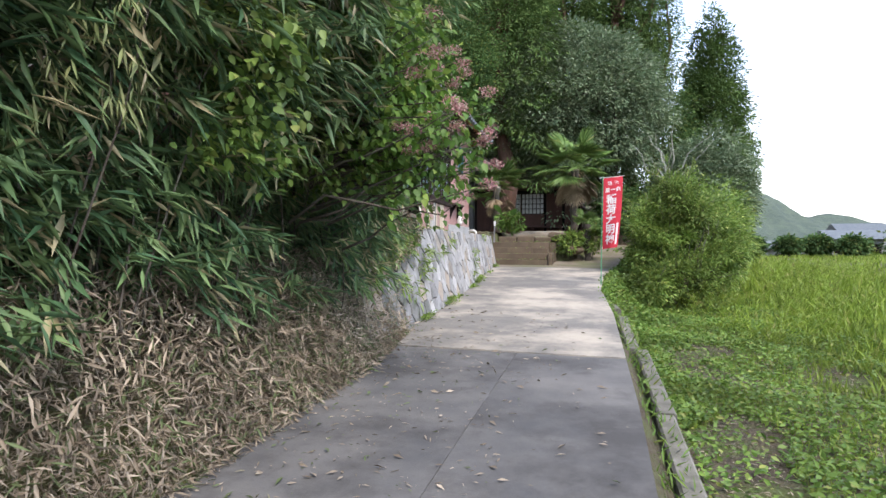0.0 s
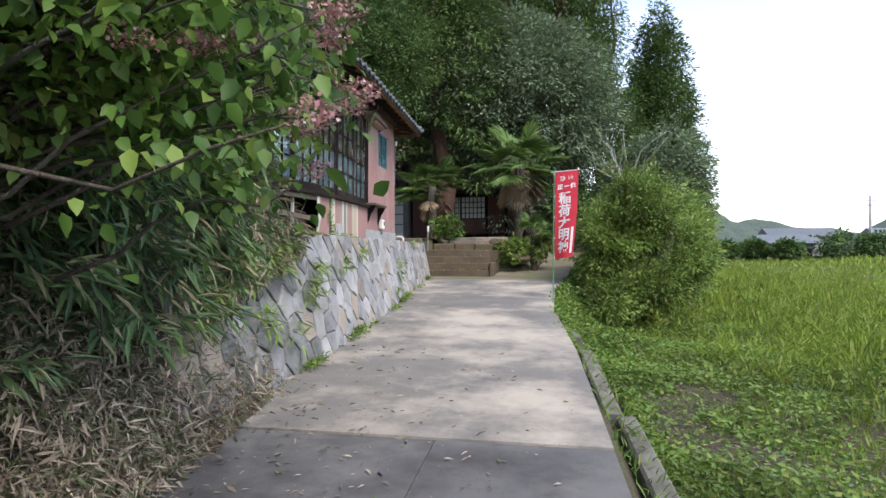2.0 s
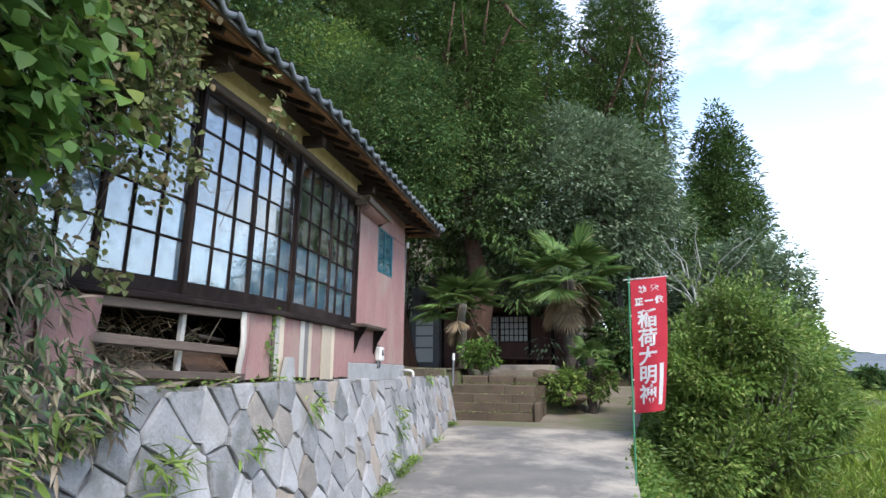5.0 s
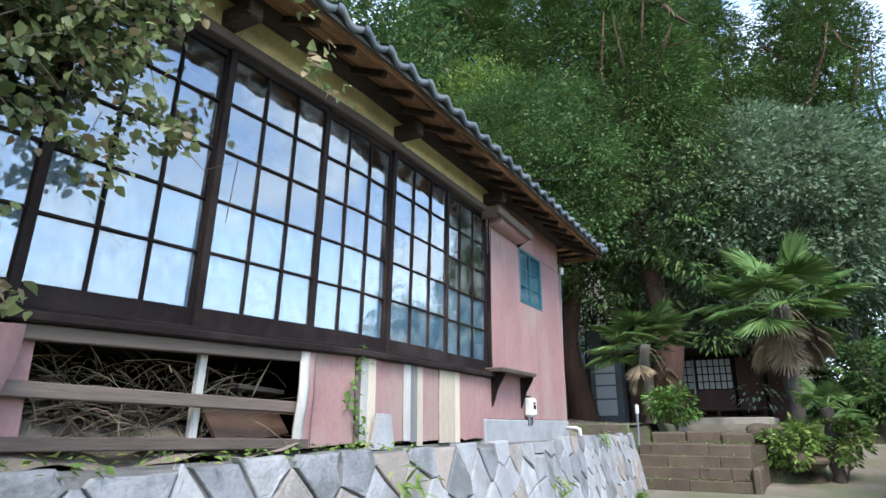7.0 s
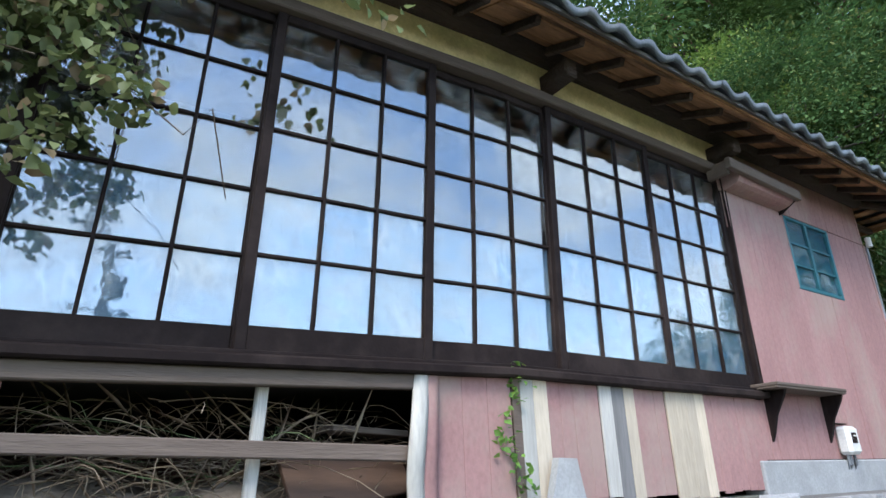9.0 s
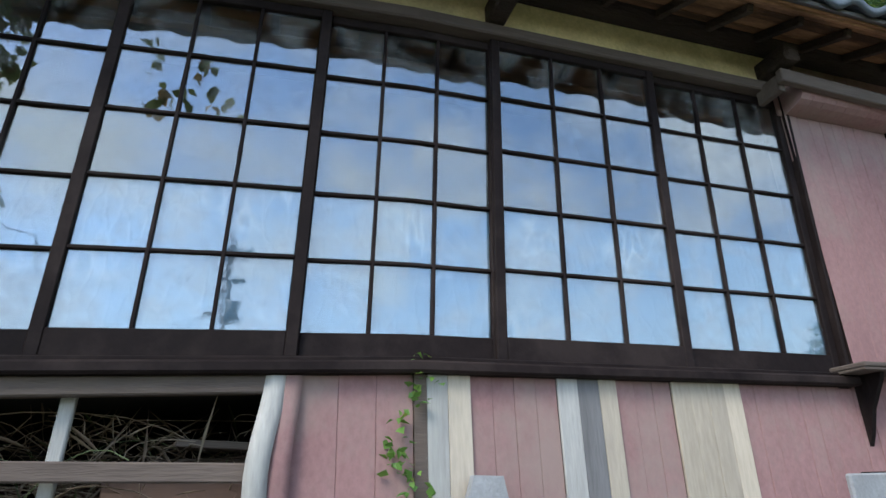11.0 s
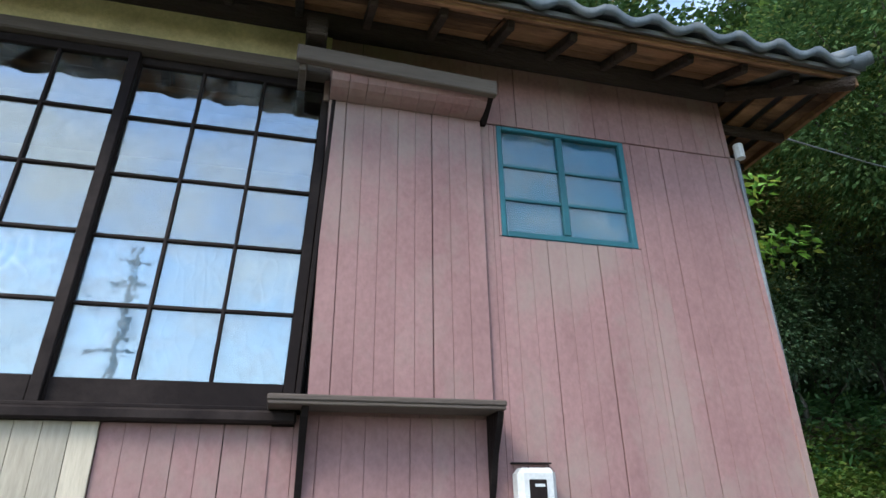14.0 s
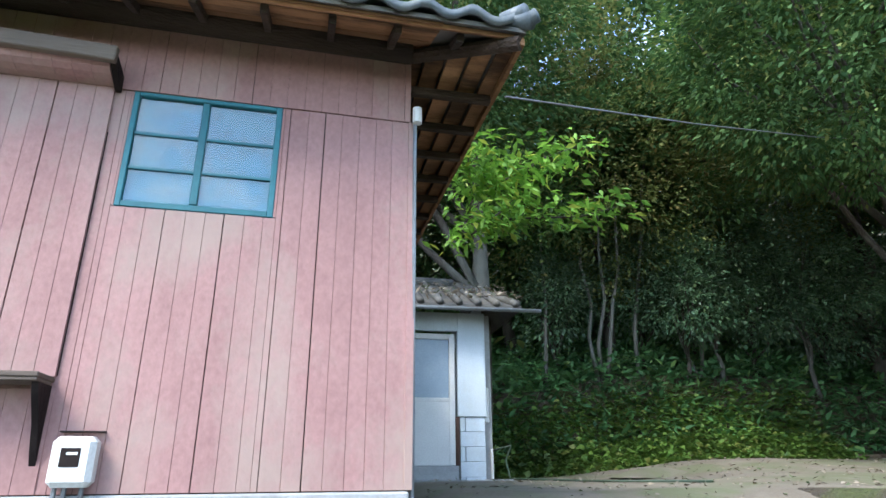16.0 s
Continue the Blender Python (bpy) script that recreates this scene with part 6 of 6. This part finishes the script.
stuff("dry_straw", p, ball(n) * np.array([0.4, 1, 0.5]) + np.array([0, 0, 0.2]), rng.uniform(0.10, 0.36, n), 0.006, "straw", "dry straw and stalks below the floor", "straw")
g = G()
for k in range(330):
    a = Vector((rng.uniform(-0.7, 0.0), rng.uniform(-4.6, -2.95), 1.55 + rng.random() ** 1.5 * 0.38))
    v = Vector((rng.normal() * 0.12, rng.normal() * 0.3, rng.normal() * 0.12))
    up = Vector((0, rng.normal() * 0.05, rng.uniform(0.0, 0.12)))
    pts = [a + v * (i / 5) + up * (4 * (i / 5) * (1 - i / 5)) for i in range(6)]
    for q in pts:
        q.z = min(max(q.z, 1.52), 2.0)
    g.tube(pts, rng.uniform(0.0012, 0.0028), 4, False)
tagged(part("dry_stalks", g, M["straw"], smooth=True), "dry brown bent stalks tangled below the floor", "dry stalks", kind="stuff")
# climber on the lower boards
n = 95
k = rng.random(n)
p = np.stack([0.11 + rng.random(n) * 0.05, -2.33 + 0.06 * np.sin(9 * k) + rng.normal(size=n) * 0.035, 1.5 + 0.72 * k], 1)
stuff("climber", p, ball(n) * 0.7 + np.array([0.6, 0, -0.2]), rng.uniform(0.025, 0.06, n), 0.75, "ivy", "thin climber growing up the boards", "climber")
n = 220
y = rng.uniform(-5.4, -2.2, n)
p = np.stack([wall_x(y) - rng.uniform(0.2, 0.5, n), y, 1.49 + rng.random(n) * 0.06], 1)
stuff("wall_top_weeds", p, ball(n) * np.array([1, 1, 0.4]) + np.array([0.4, 0, 0.1]), rng.uniform(0.02, 0.055, n), 0.6, "bush", "creeping weeds along the top of the wall", "weeds")

# ---- main hall beyond the yard ----
hall = thing("wooden_hall", (-1, 20, 1.7), "old wooden hall with paper-lattice doors and a tiled roof", "hall")


def hh(name, g, mat, label=""):
    return into(part(name, g, M[mat], hall, label), hall)


hh("wall", box((-3.3, 18.3, 1.7), (2.4, 18.5, 4.4), 0.01), "hallwood")
hh("wall", box((2.3, 18.3, 1.7), (2.45, 24, 4.4), 0.01), "hallwood")
hh("wall", box((-3.35, 18.3, 1.7), (-3.2, 24, 4.4), 0.01), "hallwood")
hh("veranda", box((-1.4, 17.3, 2.12), (1.5, 18.3, 2.2), 0.01), "hallwood", "wooden veranda floor")
hh("veranda_step", box((-0.2, 16.9, 1.85), (1.4, 17.25, 1.93), 0.01), "weathered")
for x in (-1.35, 0.0, 1.4):
    hh("veranda_post", box((x - 0.05, 17.35, 1.6), (x + 0.05, 17.45, 2.12), 0.01), "hallwood")
for x in (-3.2, -1.75, 0.55, 1.5, 2.3):
    hh("post", box((x - 0.06, 18.2, 1.7), (x + 0.06, 18.32, 4.4), 0.01), "dark")
hh("lintel", box((-3.2, 18.18, 3.95), (2.35, 18.3, 4.1), 0.01), "dark")
for x0, x1 in ((-1.68, -0.82), (-0.7, 0.48)):
    d = hh("lattice_door", box((x0, 18.22, 2.2), (x1, 18.27, 2.85), 0.005), "hallwood", "sliding door with paper lattice")
    part("paper", box((x0 + 0.03, 18.24, 2.88), (x1 - 0.03, 18.26, 3.93), 0), M["paper"], d).matrix_parent_inverse = Matrix()
    g = G()
    k = 4 if x1 - x0 < 1 else 6
    for i in range(k + 1):
        x = x0 + (x1 - x0) * i / k
        g.box((x - 0.02, 18.215, 2.85), (x + 0.02, 18.24, 3.95), 0.003)
    for z in (2.87, 3.14, 3.4, 3.67, 3.93):
        g.box((x0, 18.217, z - 0.018), (x1, 18.238, z + 0.018), 0.003)
    part("lattice", g, M["dark"], d)
hh("rope", G().tube([(-0.76, 17.9, 2.4), (-0.74, 17.9, 3.9)], 0.03, 6), "white", "white hanging rope")
g = G()
for j in range(9):
    y, z = 17.0 + 0.42 * j, 4.2 + 0.27 * j
    g.v += [(-3.9, y, z), (3.0, y, z), (3.0, y, z + 0.1), (-3.9, y, z + 0.1)]
g.f = [(4 * j + a, 4 * j + b, 4 * j + 4 + b, 4 * j + 4 + a) for j in range(8) for a, b in ((0, 1), (1, 2), (2, 3), (3, 0))] + [(0, 1, 2, 3)]
hh("roof", g, "oldtile", "dark tiled roof")
for k in range(26):
    x = -3.85 + 0.26 * k
    hh("cover_tile", G().tube([(x, 16.98, 4.31), (x, 20.36, 6.48)], 0.06, 6), "oldtile")
hh("gable_board", G().prism([(16.9, 4.1), (17.0, 4.32), (20.4, 6.55), (20.4, 6.3)], 3.0, 3.08, 0), "metal")
ms = thing("metal_shed", (-3.9, 18, 1.7), "grey corrugated metal lean-to with a white door", "shed")
into(part("wall", box((-4.45, 17.7, 1.7), (-3.25, 18.25, 5.2), 0.01), M["metal"], ms), ms)
for k in range(12):
    into(part("rib", box((-4.44 + 0.1 * k, 17.67, 4.0), (-4.40 + 0.1 * k, 17.7, 5.2), 0.008), M["metal"], ms), ms)
d = into(part("door", box((-4.25, 17.66, 2.0), (-3.5, 17.7, 3.95), 0.008), M["white"], ms, "white door with panes"), ms)
for z in (2.6, 3.1, 3.55):
    into(part("door_bar", box((-4.25, 17.64, z - 0.03), (-3.5, 17.66, z + 0.03), 0.004), M["metal"], ms), ms)
cp = thing("concrete_pad", (0, 15.5, 1.7), "pale concrete pad before the hall", "pad", kind="structure")
into(part("slab", box((-1.6, 14.0, 1.5), (1.8, 17.0, 1.86), 0.02), M["concrete"], cp), cp)

# ---- small shed in the yard ----
sh = thing("wash_house", (-6, 3.8, 1.8), "small pale blue shed with white door and tiled roof", "shed")


def ss(name, g, mat, label="", smooth=False):
    return into(part(name, g, M[mat], sh, label, smooth), sh)


for r in range(5):
    for y0, y1 in ((4.125, 4.48),) if r % 2 else ((4.125, 4.2), (4.2, 4.48)):
        ss("block", box((-5.4, y0 + 0.004, 1.6 + 0.2 * r), (-5.31, y1 - 0.004, 1.795 + 0.2 * r), 0.003), "palewall")
ss("wall", box((-5.42, 1.6, 1.6), (-5.32, 3.45, 4.1), 0.004), "block")
ss("panel", box((-5.36, 4.1, 2.6), (-5.29, 4.5, 4.1), 0.006), "palewall", "pale blue wall panel")
ss("panel", box((-5.36, 3.2, 3.82), (-5.295, 4.1, 4.1), 0.006), "palewall")
ss("panel_behind", box((-5.45, 4.05, 1.6), (-5.40, 4.6, 4.1), 0.004), "block")
ss("side_wall", box((-7.6, 4.38, 1.6), (-5.36, 4.48, 4.2), 0.004), "palewall")
ss("side_wall", box((-7.6, 1.6, 1.6), (-5.42, 1.7, 4.2), 0.004), "palewall")
ss("back_wall", box((-7.7, 1.6, 1.6), (-7.6, 4.6, 4.2), 0.004), "palewall")
ss("plinth", box((-5.40, 3.1, 1.5), (-5.285, 4.1, 1.945), 0.01), "block", "concrete plinth below the door")
ss("apron", box((-5.285, 3.1, 1.5), (-4.75, 4.75, 1.765), 0.02), "block", "low concrete apron")
ss("door_post", box((-5.36, 4.062, 1.95), (-5.30, 4.12, 2.6), 0.004), "redbark", "brown weathered wooden post")
ss("door_handle", G().tube([(-5.31, 3.42, 2.80), (-5.265, 3.42, 2.80), (-5.265, 3.47, 2.80)], 0.012, 7), "metal", "", True)
ss("basin", box((-5.75, 4.48, 2.52), (-5.36, 4.56, 3.02), 0.035), "white", "white plastic basin hung on the side wall")
d = ss("door", box((-5.36, 3.3, 1.95), (-5.31, 4.05, 2.80), 0.004), "white", "white aluminium door with frosted glass")
for a, b in (((-5.37, 3.3, 2.80), (-5.305, 3.38, 3.78)), ((-5.37, 3.98, 1.95), (-5.304, 4.06, 3.78)), ((-5.369, 3.38, 3.70), (-5.305, 3.98, 3.78)), ((-5.369, 3.38, 2.8), (-5.304, 3.98, 2.86))):
    ss("door_frame", box(a, b, 0.005), "white")
ss("door_glass", box((-5.345, 3.38, 2.86), (-5.335, 3.98, 3.70), 0.001), "frosted", "frosted glass with the sky's blue reflection in its colour")
g = G()
E0, E1 = Vector((-4.9, 1.2, 4.08)), Vector((-4.9, 4.95, 4.08))
R0, R1 = Vector((-6.5, 1.2, 4.85)), Vector((-6.5, 4.3, 4.85))
B1 = Vector((-8.0, 4.95, 4.08))
for q in ((E0, E1, R1, R0), (E1, B1, R1)):
    vs = list(q) + [p + Vector((0, 0, 0.05)) for p in q]
    k = len(q)
    g.add(vs, [tuple(range(k)), tuple(range(2 * k - 1, k - 1, -1))] + [(i, (i + 1) % k, k + (i + 1) % k, k + i) for i in range(k)])
ss("roof", g, "oldtile", "dark tiled roof with dead leaves")
for k in range(14):
    y = 1.35 + 0.27 * k
    e = min(1.0, max(0.15, (4.9 - y) / 0.65))
    ss("cover_tile", G().tube([(-4.88, y, 4.15), (-4.88 - 1.6 * e, y, 4.15 + 0.77 * e)], 0.055, 7), "oldtile", "", True)
ss("ridge", G().tube([(-6.5, 1.2, 4.93), (-6.5, 4.32, 4.93)], 0.09, 8), "oldtile", "", True)
ss("ridge", G().tube([(-6.5, 4.3, 4.92), (-4.95, 4.9, 4.17)], 0.07, 8), "oldtile", "", True)
ss("gutter", G().tube([(-4.86, 1.2, 4.04), (-4.86, 5.22, 4.06)], 0.028, 8), "metal", "grey gutter pipe", True)
n = 500
y = rng.uniform(1.6, 4.9, n)
e = rng.random(n) ** 1.5 * 0.8
p = np.stack([-4.9 - 1.6 * e * 0.9, y, 4.13 + 0.73 * e * 0.9], 1)
stuff("roof_litter", p, ball(n) * np.array([1, 1, 0.3]), rng.uniform(0.04, 0.12, n), 0.35, "dry", "dead leaves lying on the shed roof", "dead leaves")
sh.location.y -= 0.1
sh.location.z -= 0.055
sh.scale.z = 0.967
hs = thing("garden_hose", (-5.2, 4.8, 1.8), "green garden hose beside the shed", "hose")
into(part("hose", G().tube([(-5.26, 4.46, 2.08), (-5.2, 4.7, 2.14), (-5.2, 4.62, 1.95), (-5.15, 4.66, 1.72), (-4.8, 4.8, 1.715), (-4.0, 5.4, 1.70), (-3.0, 6.2, 1.70)], 0.014, 6), M["hose"], hs, "", True), hs)
into(part("pipe", G().tube([(-5.26, 4.45, 1.66), (-5.26, 4.45, 2.1)], 0.02, 6), M["white"], hs, "white pipe"), hs)
# service wire from the house corner, with insulator
wr_ = thing("service_wire", (0.0, 2.7, 3.9), "grey service wire from the house to the woods", "wire")
into(part("wire", G().tube([(-0.45, 3.35, 4.33), (-1.7, 5.75, 5.12), (-3.3, 8.8, 6.2), (-5.0, 11.93, 7.45)], 0.008, 5), M["metal"], wr_), wr_)
into(part("insulator", G().tube([(-0.06, 2.66, 3.80), (-0.06, 2.66, 3.90)], 0.03, 8), M["white"], wr_, "white insulator"), wr_)
into(part("conduit", G().tube([(-0.085, 2.65, 3.8), (-0.13, 2.66, 1.6)], 0.012, 6), M["metal"], wr_), wr_)

# ---- far village ----
def far_house(x, y, w, dpt, h, label):
    z = -0.6
    t = thing("village_house", (x, y, z), label, "house", "village houses")
    into(part("wall", box((x - w / 2, y - dpt / 2, z), (x + w / 2, y + dpt / 2, z + h), 0.05), M["block"], t), t)
    g = G().prism([(y - dpt / 2 - 0.8, z + h), (y + dpt / 2 + 0.8, z + h), (y, z + h + dpt * 0.25)], x - w / 2 - 0.8, x + w / 2 + 0.8, 0)
    into(part("roof", g, M["tile"], t), t)
    for k in range(4):
        xx = x - w * 0.36 + w * 0.24 * k
        into(part("window", box((xx - 0.6, y - dpt / 2 - 0.05, z + h - 1.9), (xx + 0.6, y - dpt / 2 - 0.01, z + h - 0.7), 0.02), M["dark"], t), t)


far_house(35.5, 80, 6, 5, 2.7, "two-storey grey-roofed house beyond the field")
far_house(28.5, 84, 10, 5, 1.3, "long low white house beyond the field")
far_house(62, 100, 12, 7, 3.6, "grey-roofed house beyond the field")
far_house(54, 125, 12, 7, 4.5, "pale house beyond the field")
for x, y, r in ((39.5, 72, 2.6), (43, 70, 2.4), (48, 72, 2.8), (22, 74, 1.3), (26, 72, 1.0), (29.5, 73, 1.1), (33, 71, 1.2), (55, 76, 3), (18, 70, 1.4), (62, 80, 3)):
    tree("garden_tree", "dark rounded garden tree beyond the field", (x, y), 3, 0.2, (x, y, 1.3), (r * 1.3, r, r * 0.9), 160, 26, 0.7, 0.35, 0.6, "forest", limbs=3, inner=0.3)
up = thing("utility_pole", (42.5, 71, -0.6), "grey concrete utility pole beyond the field", "utility pole")
into(part("pole", G().tube([(42.5, 71.5, -0.8), (42.5, 71.5, 7.9)], [0.2, 0.13], 8), M["block"], up, "", True), up)
for z in (7.2, 6.6):
    into(part("crossarm", box((41.7, 71.4, z), (43.3, 71.5, z + 0.1), 0.01), M["metal"], up), up)

# ---- yard ----
for nm, x0, x1, y0, y1 in (("yard", -7.35, 1.8, 8.1, 17.9), ("yard", -7.35, -0.2, 2.8, 8.1)):
    tagged(part(nm, sheet(np.linspace(x0, x1, 40), np.linspace(y0, y1, 40), lambda X, Y: ground_z(X, Y) + 0.012 + 0.01 * np.sin(5 * X) * np.sin(4 * Y)), M["yard"], smooth=True),
           "bare packed earth yard with moss", "yard", kind="structure")
n = 1600
x, y = rng.uniform(-7.3, -0.3, n), rng.uniform(3, 16, n)
p = np.stack([x, y, ground_z(x, y) + 0.03], 1)
stuff("yard_litter", p, ball(n) * np.array([1, 1, 0.2]), rng.uniform(0.03, 0.09, n), 0.4, "dry", "dead leaves scattered on the yard", "dead leaves")

# utility pole out in the field, which the window panes mirror
fp_ = thing("utility_pole", (14.97, -3.79, -0.6), "concrete utility pole with transformer standing in the field", "utility pole")
into(part("pole", G().tube([(14.97, -3.79, -0.8), (14.97, -3.79, 8.9)], [0.16, 0.09], 10), M["block"], fp_, "", True), fp_)
into(part("transformer", G().tube([(14.75, -3.6, 6.45), (14.75, -3.6, 7.05)], 0.19, 12), M["metal"], fp_, "grey transformer drum", True), fp_)
for z, w in ((6.1, 0.75), (7.7, 0.5), (8.4, 0.45)):
    into(part("crossarm", box((14.91, -3.79 - w, z), (15.03, -3.79 + w, z + 0.08), 0.01), M["metal"], fp_), fp_)
for k, z in enumerate((6.1, 7.7, 8.4)):
    y = -4.2 + 0.4 * k
    into(part("wire", G().tube([(14.97, y, z + 0.12), (30, y - 12, z - 0.5), (48, y - 26, z + 0.3)], 0.01, 4), M["metal"], fp_), fp_)

n = 700
x, y = rng.uniform(-0.1, 1.95, n), rng.uniform(6.2, 8.1, n)
z = np.interp(y, (6.2, 7.3, 7.6, 8.1), (0.72, 1.32, 1.33, 1.55))
z = np.where(y < 6.5, 0.74 + 0.19 * np.floor((y - 6.2) / 0.085), z)
p = np.stack([x, y - 0.03, np.minimum(z, 1.55)], 1)
stuff("step_weeds", p, ball(n) * np.array([1, 1, 0.5]) + np.array([0, -0.3, 0.1]), rng.uniform(0.03, 0.10, n), 0.25, "bush", "moss and small weeds on the steps", "weeds")

# ---- retaining wall of fitted stones ----
wall = thing("retaining_wall", (0.3, 0, 0.5), "pale grey fitted stone retaining wall below the house", "stone wall", kind="structure")
Y0, Y1 = -7.6, 6.2
WT = 1.5
LEAN = 0.3


def wall_point(y, z, out=0.0):
    foot = road_z(0.5, y)
    return (float(wall_x(y)) - LEAN * max(0.0, (z - float(foot))) / 1.5 + out, y, z)


g = G()
ys = np.linspace(Y0, Y1, 40)
for y in ys:
    for z in (float(road_z(0.5, y)) - 0.15, WT - 0.02):
        a = wall_point(y, z, -0.009)
        g.v += [a, (a[0] - 0.35, y, z)]
for j in range(len(ys) - 1):
    a, b = 4 * j, 4 * j + 4
    g.f += [(a, b, b + 2, a + 2), (a + 1, a + 3, b + 3, b + 1), (a + 2, b + 2, b + 3, a + 3)]
g.f += [(0, 2, 3, 1), (len(g.v) - 4, len(g.v) - 3, len(g.v) - 1, len(g.v) - 2)]
into(part("wall_backing", g, M["joint"], wall), wall)


def clip(poly, px, py, nx, ny):
    """The part of a polygon on the near side of a line."""
    out = []
    for i, a in enumerate(poly):
        b = poly[(i + 1) % len(poly)]
        da, db = (a[0] - px) * nx + (a[1] - py) * ny, (b[0] - px) * nx + (b[1] - py) * ny
        if da <= 0:
            out.append(a)
        if (da < 0) != (db < 0) and da != db:
            t = da / (da - db)
            out.append((a[0] + t * (b[0] - a[0]), a[1] + t * (b[1] - a[1])))
    return out


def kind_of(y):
    """More dark mossy stones towards the bank, more pale and some tan ones below the house."""
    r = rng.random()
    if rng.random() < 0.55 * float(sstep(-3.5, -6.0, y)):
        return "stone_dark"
    pale_share = 0.08 + 0.5 * float(sstep(-5.5, -3.0, y))
    return "stone_pale" if r < pale_share else "stone_tan" if r < pale_share + 0.09 else "stone_warm" if r < pale_share + 0.2 else "stone"


seeds, q, row = [], 0.36, 0
z = -0.55
while z < WT + 0.3:
    y = Y0 - 0.3 + (q / 2 if row % 2 else 0)
    while y < Y1 + 0.4:
        seeds.append((y + rng.normal() * 0.06, z + rng.normal() * 0.05))
        y += q
    z += q * 0.70
    row += 1
for sy, sz in seeds:
    if not (Y0 - 0.1 < sy < Y1 + 0.1):
        continue
    cell = [(sy - 0.5, sz - 0.5), (sy + 0.5, sz - 0.5), (sy + 0.5, sz + 0.5), (sy - 0.5, sz + 0.5)]
    for oy, oz in seeds:
        if (oy, oz) != (sy, sz) and abs(oy - sy) < 1 and abs(oz - sz) < 1:
            dy, dz = oy - sy, oz - sz
            L = math.hypot(dy, dz)
            cell = clip(cell, (sy + oy) / 2 - dy / L * 0.005, (sz + oz) / 2 - dz / L * 0.005, dy / L, dz / L)
    zf = float(road_z(0.5, sy)) - 0.1
    top = WT + rng.uniform(-0.03, 0.03)
    for args in ((sy, top, 0, 1), (sy, zf, 0, -1), (Y1, sz, 1, 0), (Y0, sz, -1, 0)):
        cell = clip(cell, *args) if len(cell) > 2 else cell
    if len(cell) < 3:
        continue
    area = abs(sum(a[0] * b[1] - b[0] * a[1] for a, b in zip(cell, cell[1:] + cell[:1]))) / 2
    if area < 0.006:
        continue
    cy, cz = sum(a[0] for a in cell) / len(cell), sum(a[1] for a in cell) / len(cell)
    out = rng.uniform(0.0, 0.018)
    tx, tz = rng.normal() * 0.013, rng.normal() * 0.013
    rough = []
    for a, b in zip(cell, cell[1:] + cell[:1]):
        L = math.hypot(b[0] - a[0], b[1] - a[1])
        rough.append(a)
        if L > 0.12:
            s = rng.uniform(0.35, 0.65)
            w = rng.uniform(0.0, 0.02) / L
            mx_, mz_ = a[0] + s * (b[0] - a[0]), a[1] + s * (b[1] - a[1])
            rough.append((mx_ + (cy - mx_) * w * 1.5, mz_ + (cz - mz_) * w * 1.5))
    cell = rough
    g, n = G(), len(cell)
    for f, o in ((1.0, -0.05), (1.0, -0.004), (0.965, 0.004), (0.82, 0.007)):
        for a, b in cell:
            a2, b2 = cy + (a - cy) * f, cz + (b - cz) * f
            g.v.append(wall_point(a2, b2, o + (out + tx * (a2 - cy) + tz * (b2 - cz) + (rng.normal() * 0.003 if f < 1 else 0) if o > -0.05 else 0)))
    for r in range(3):
        g.f += [(r * n + i, r * n + (i + 1) % n, (r + 1) * n + (i + 1) % n, (r + 1) * n + i) for i in range(n)]
    g.f += [tuple(range(3 * n, 4 * n)), tuple(range(n))[::-1]]
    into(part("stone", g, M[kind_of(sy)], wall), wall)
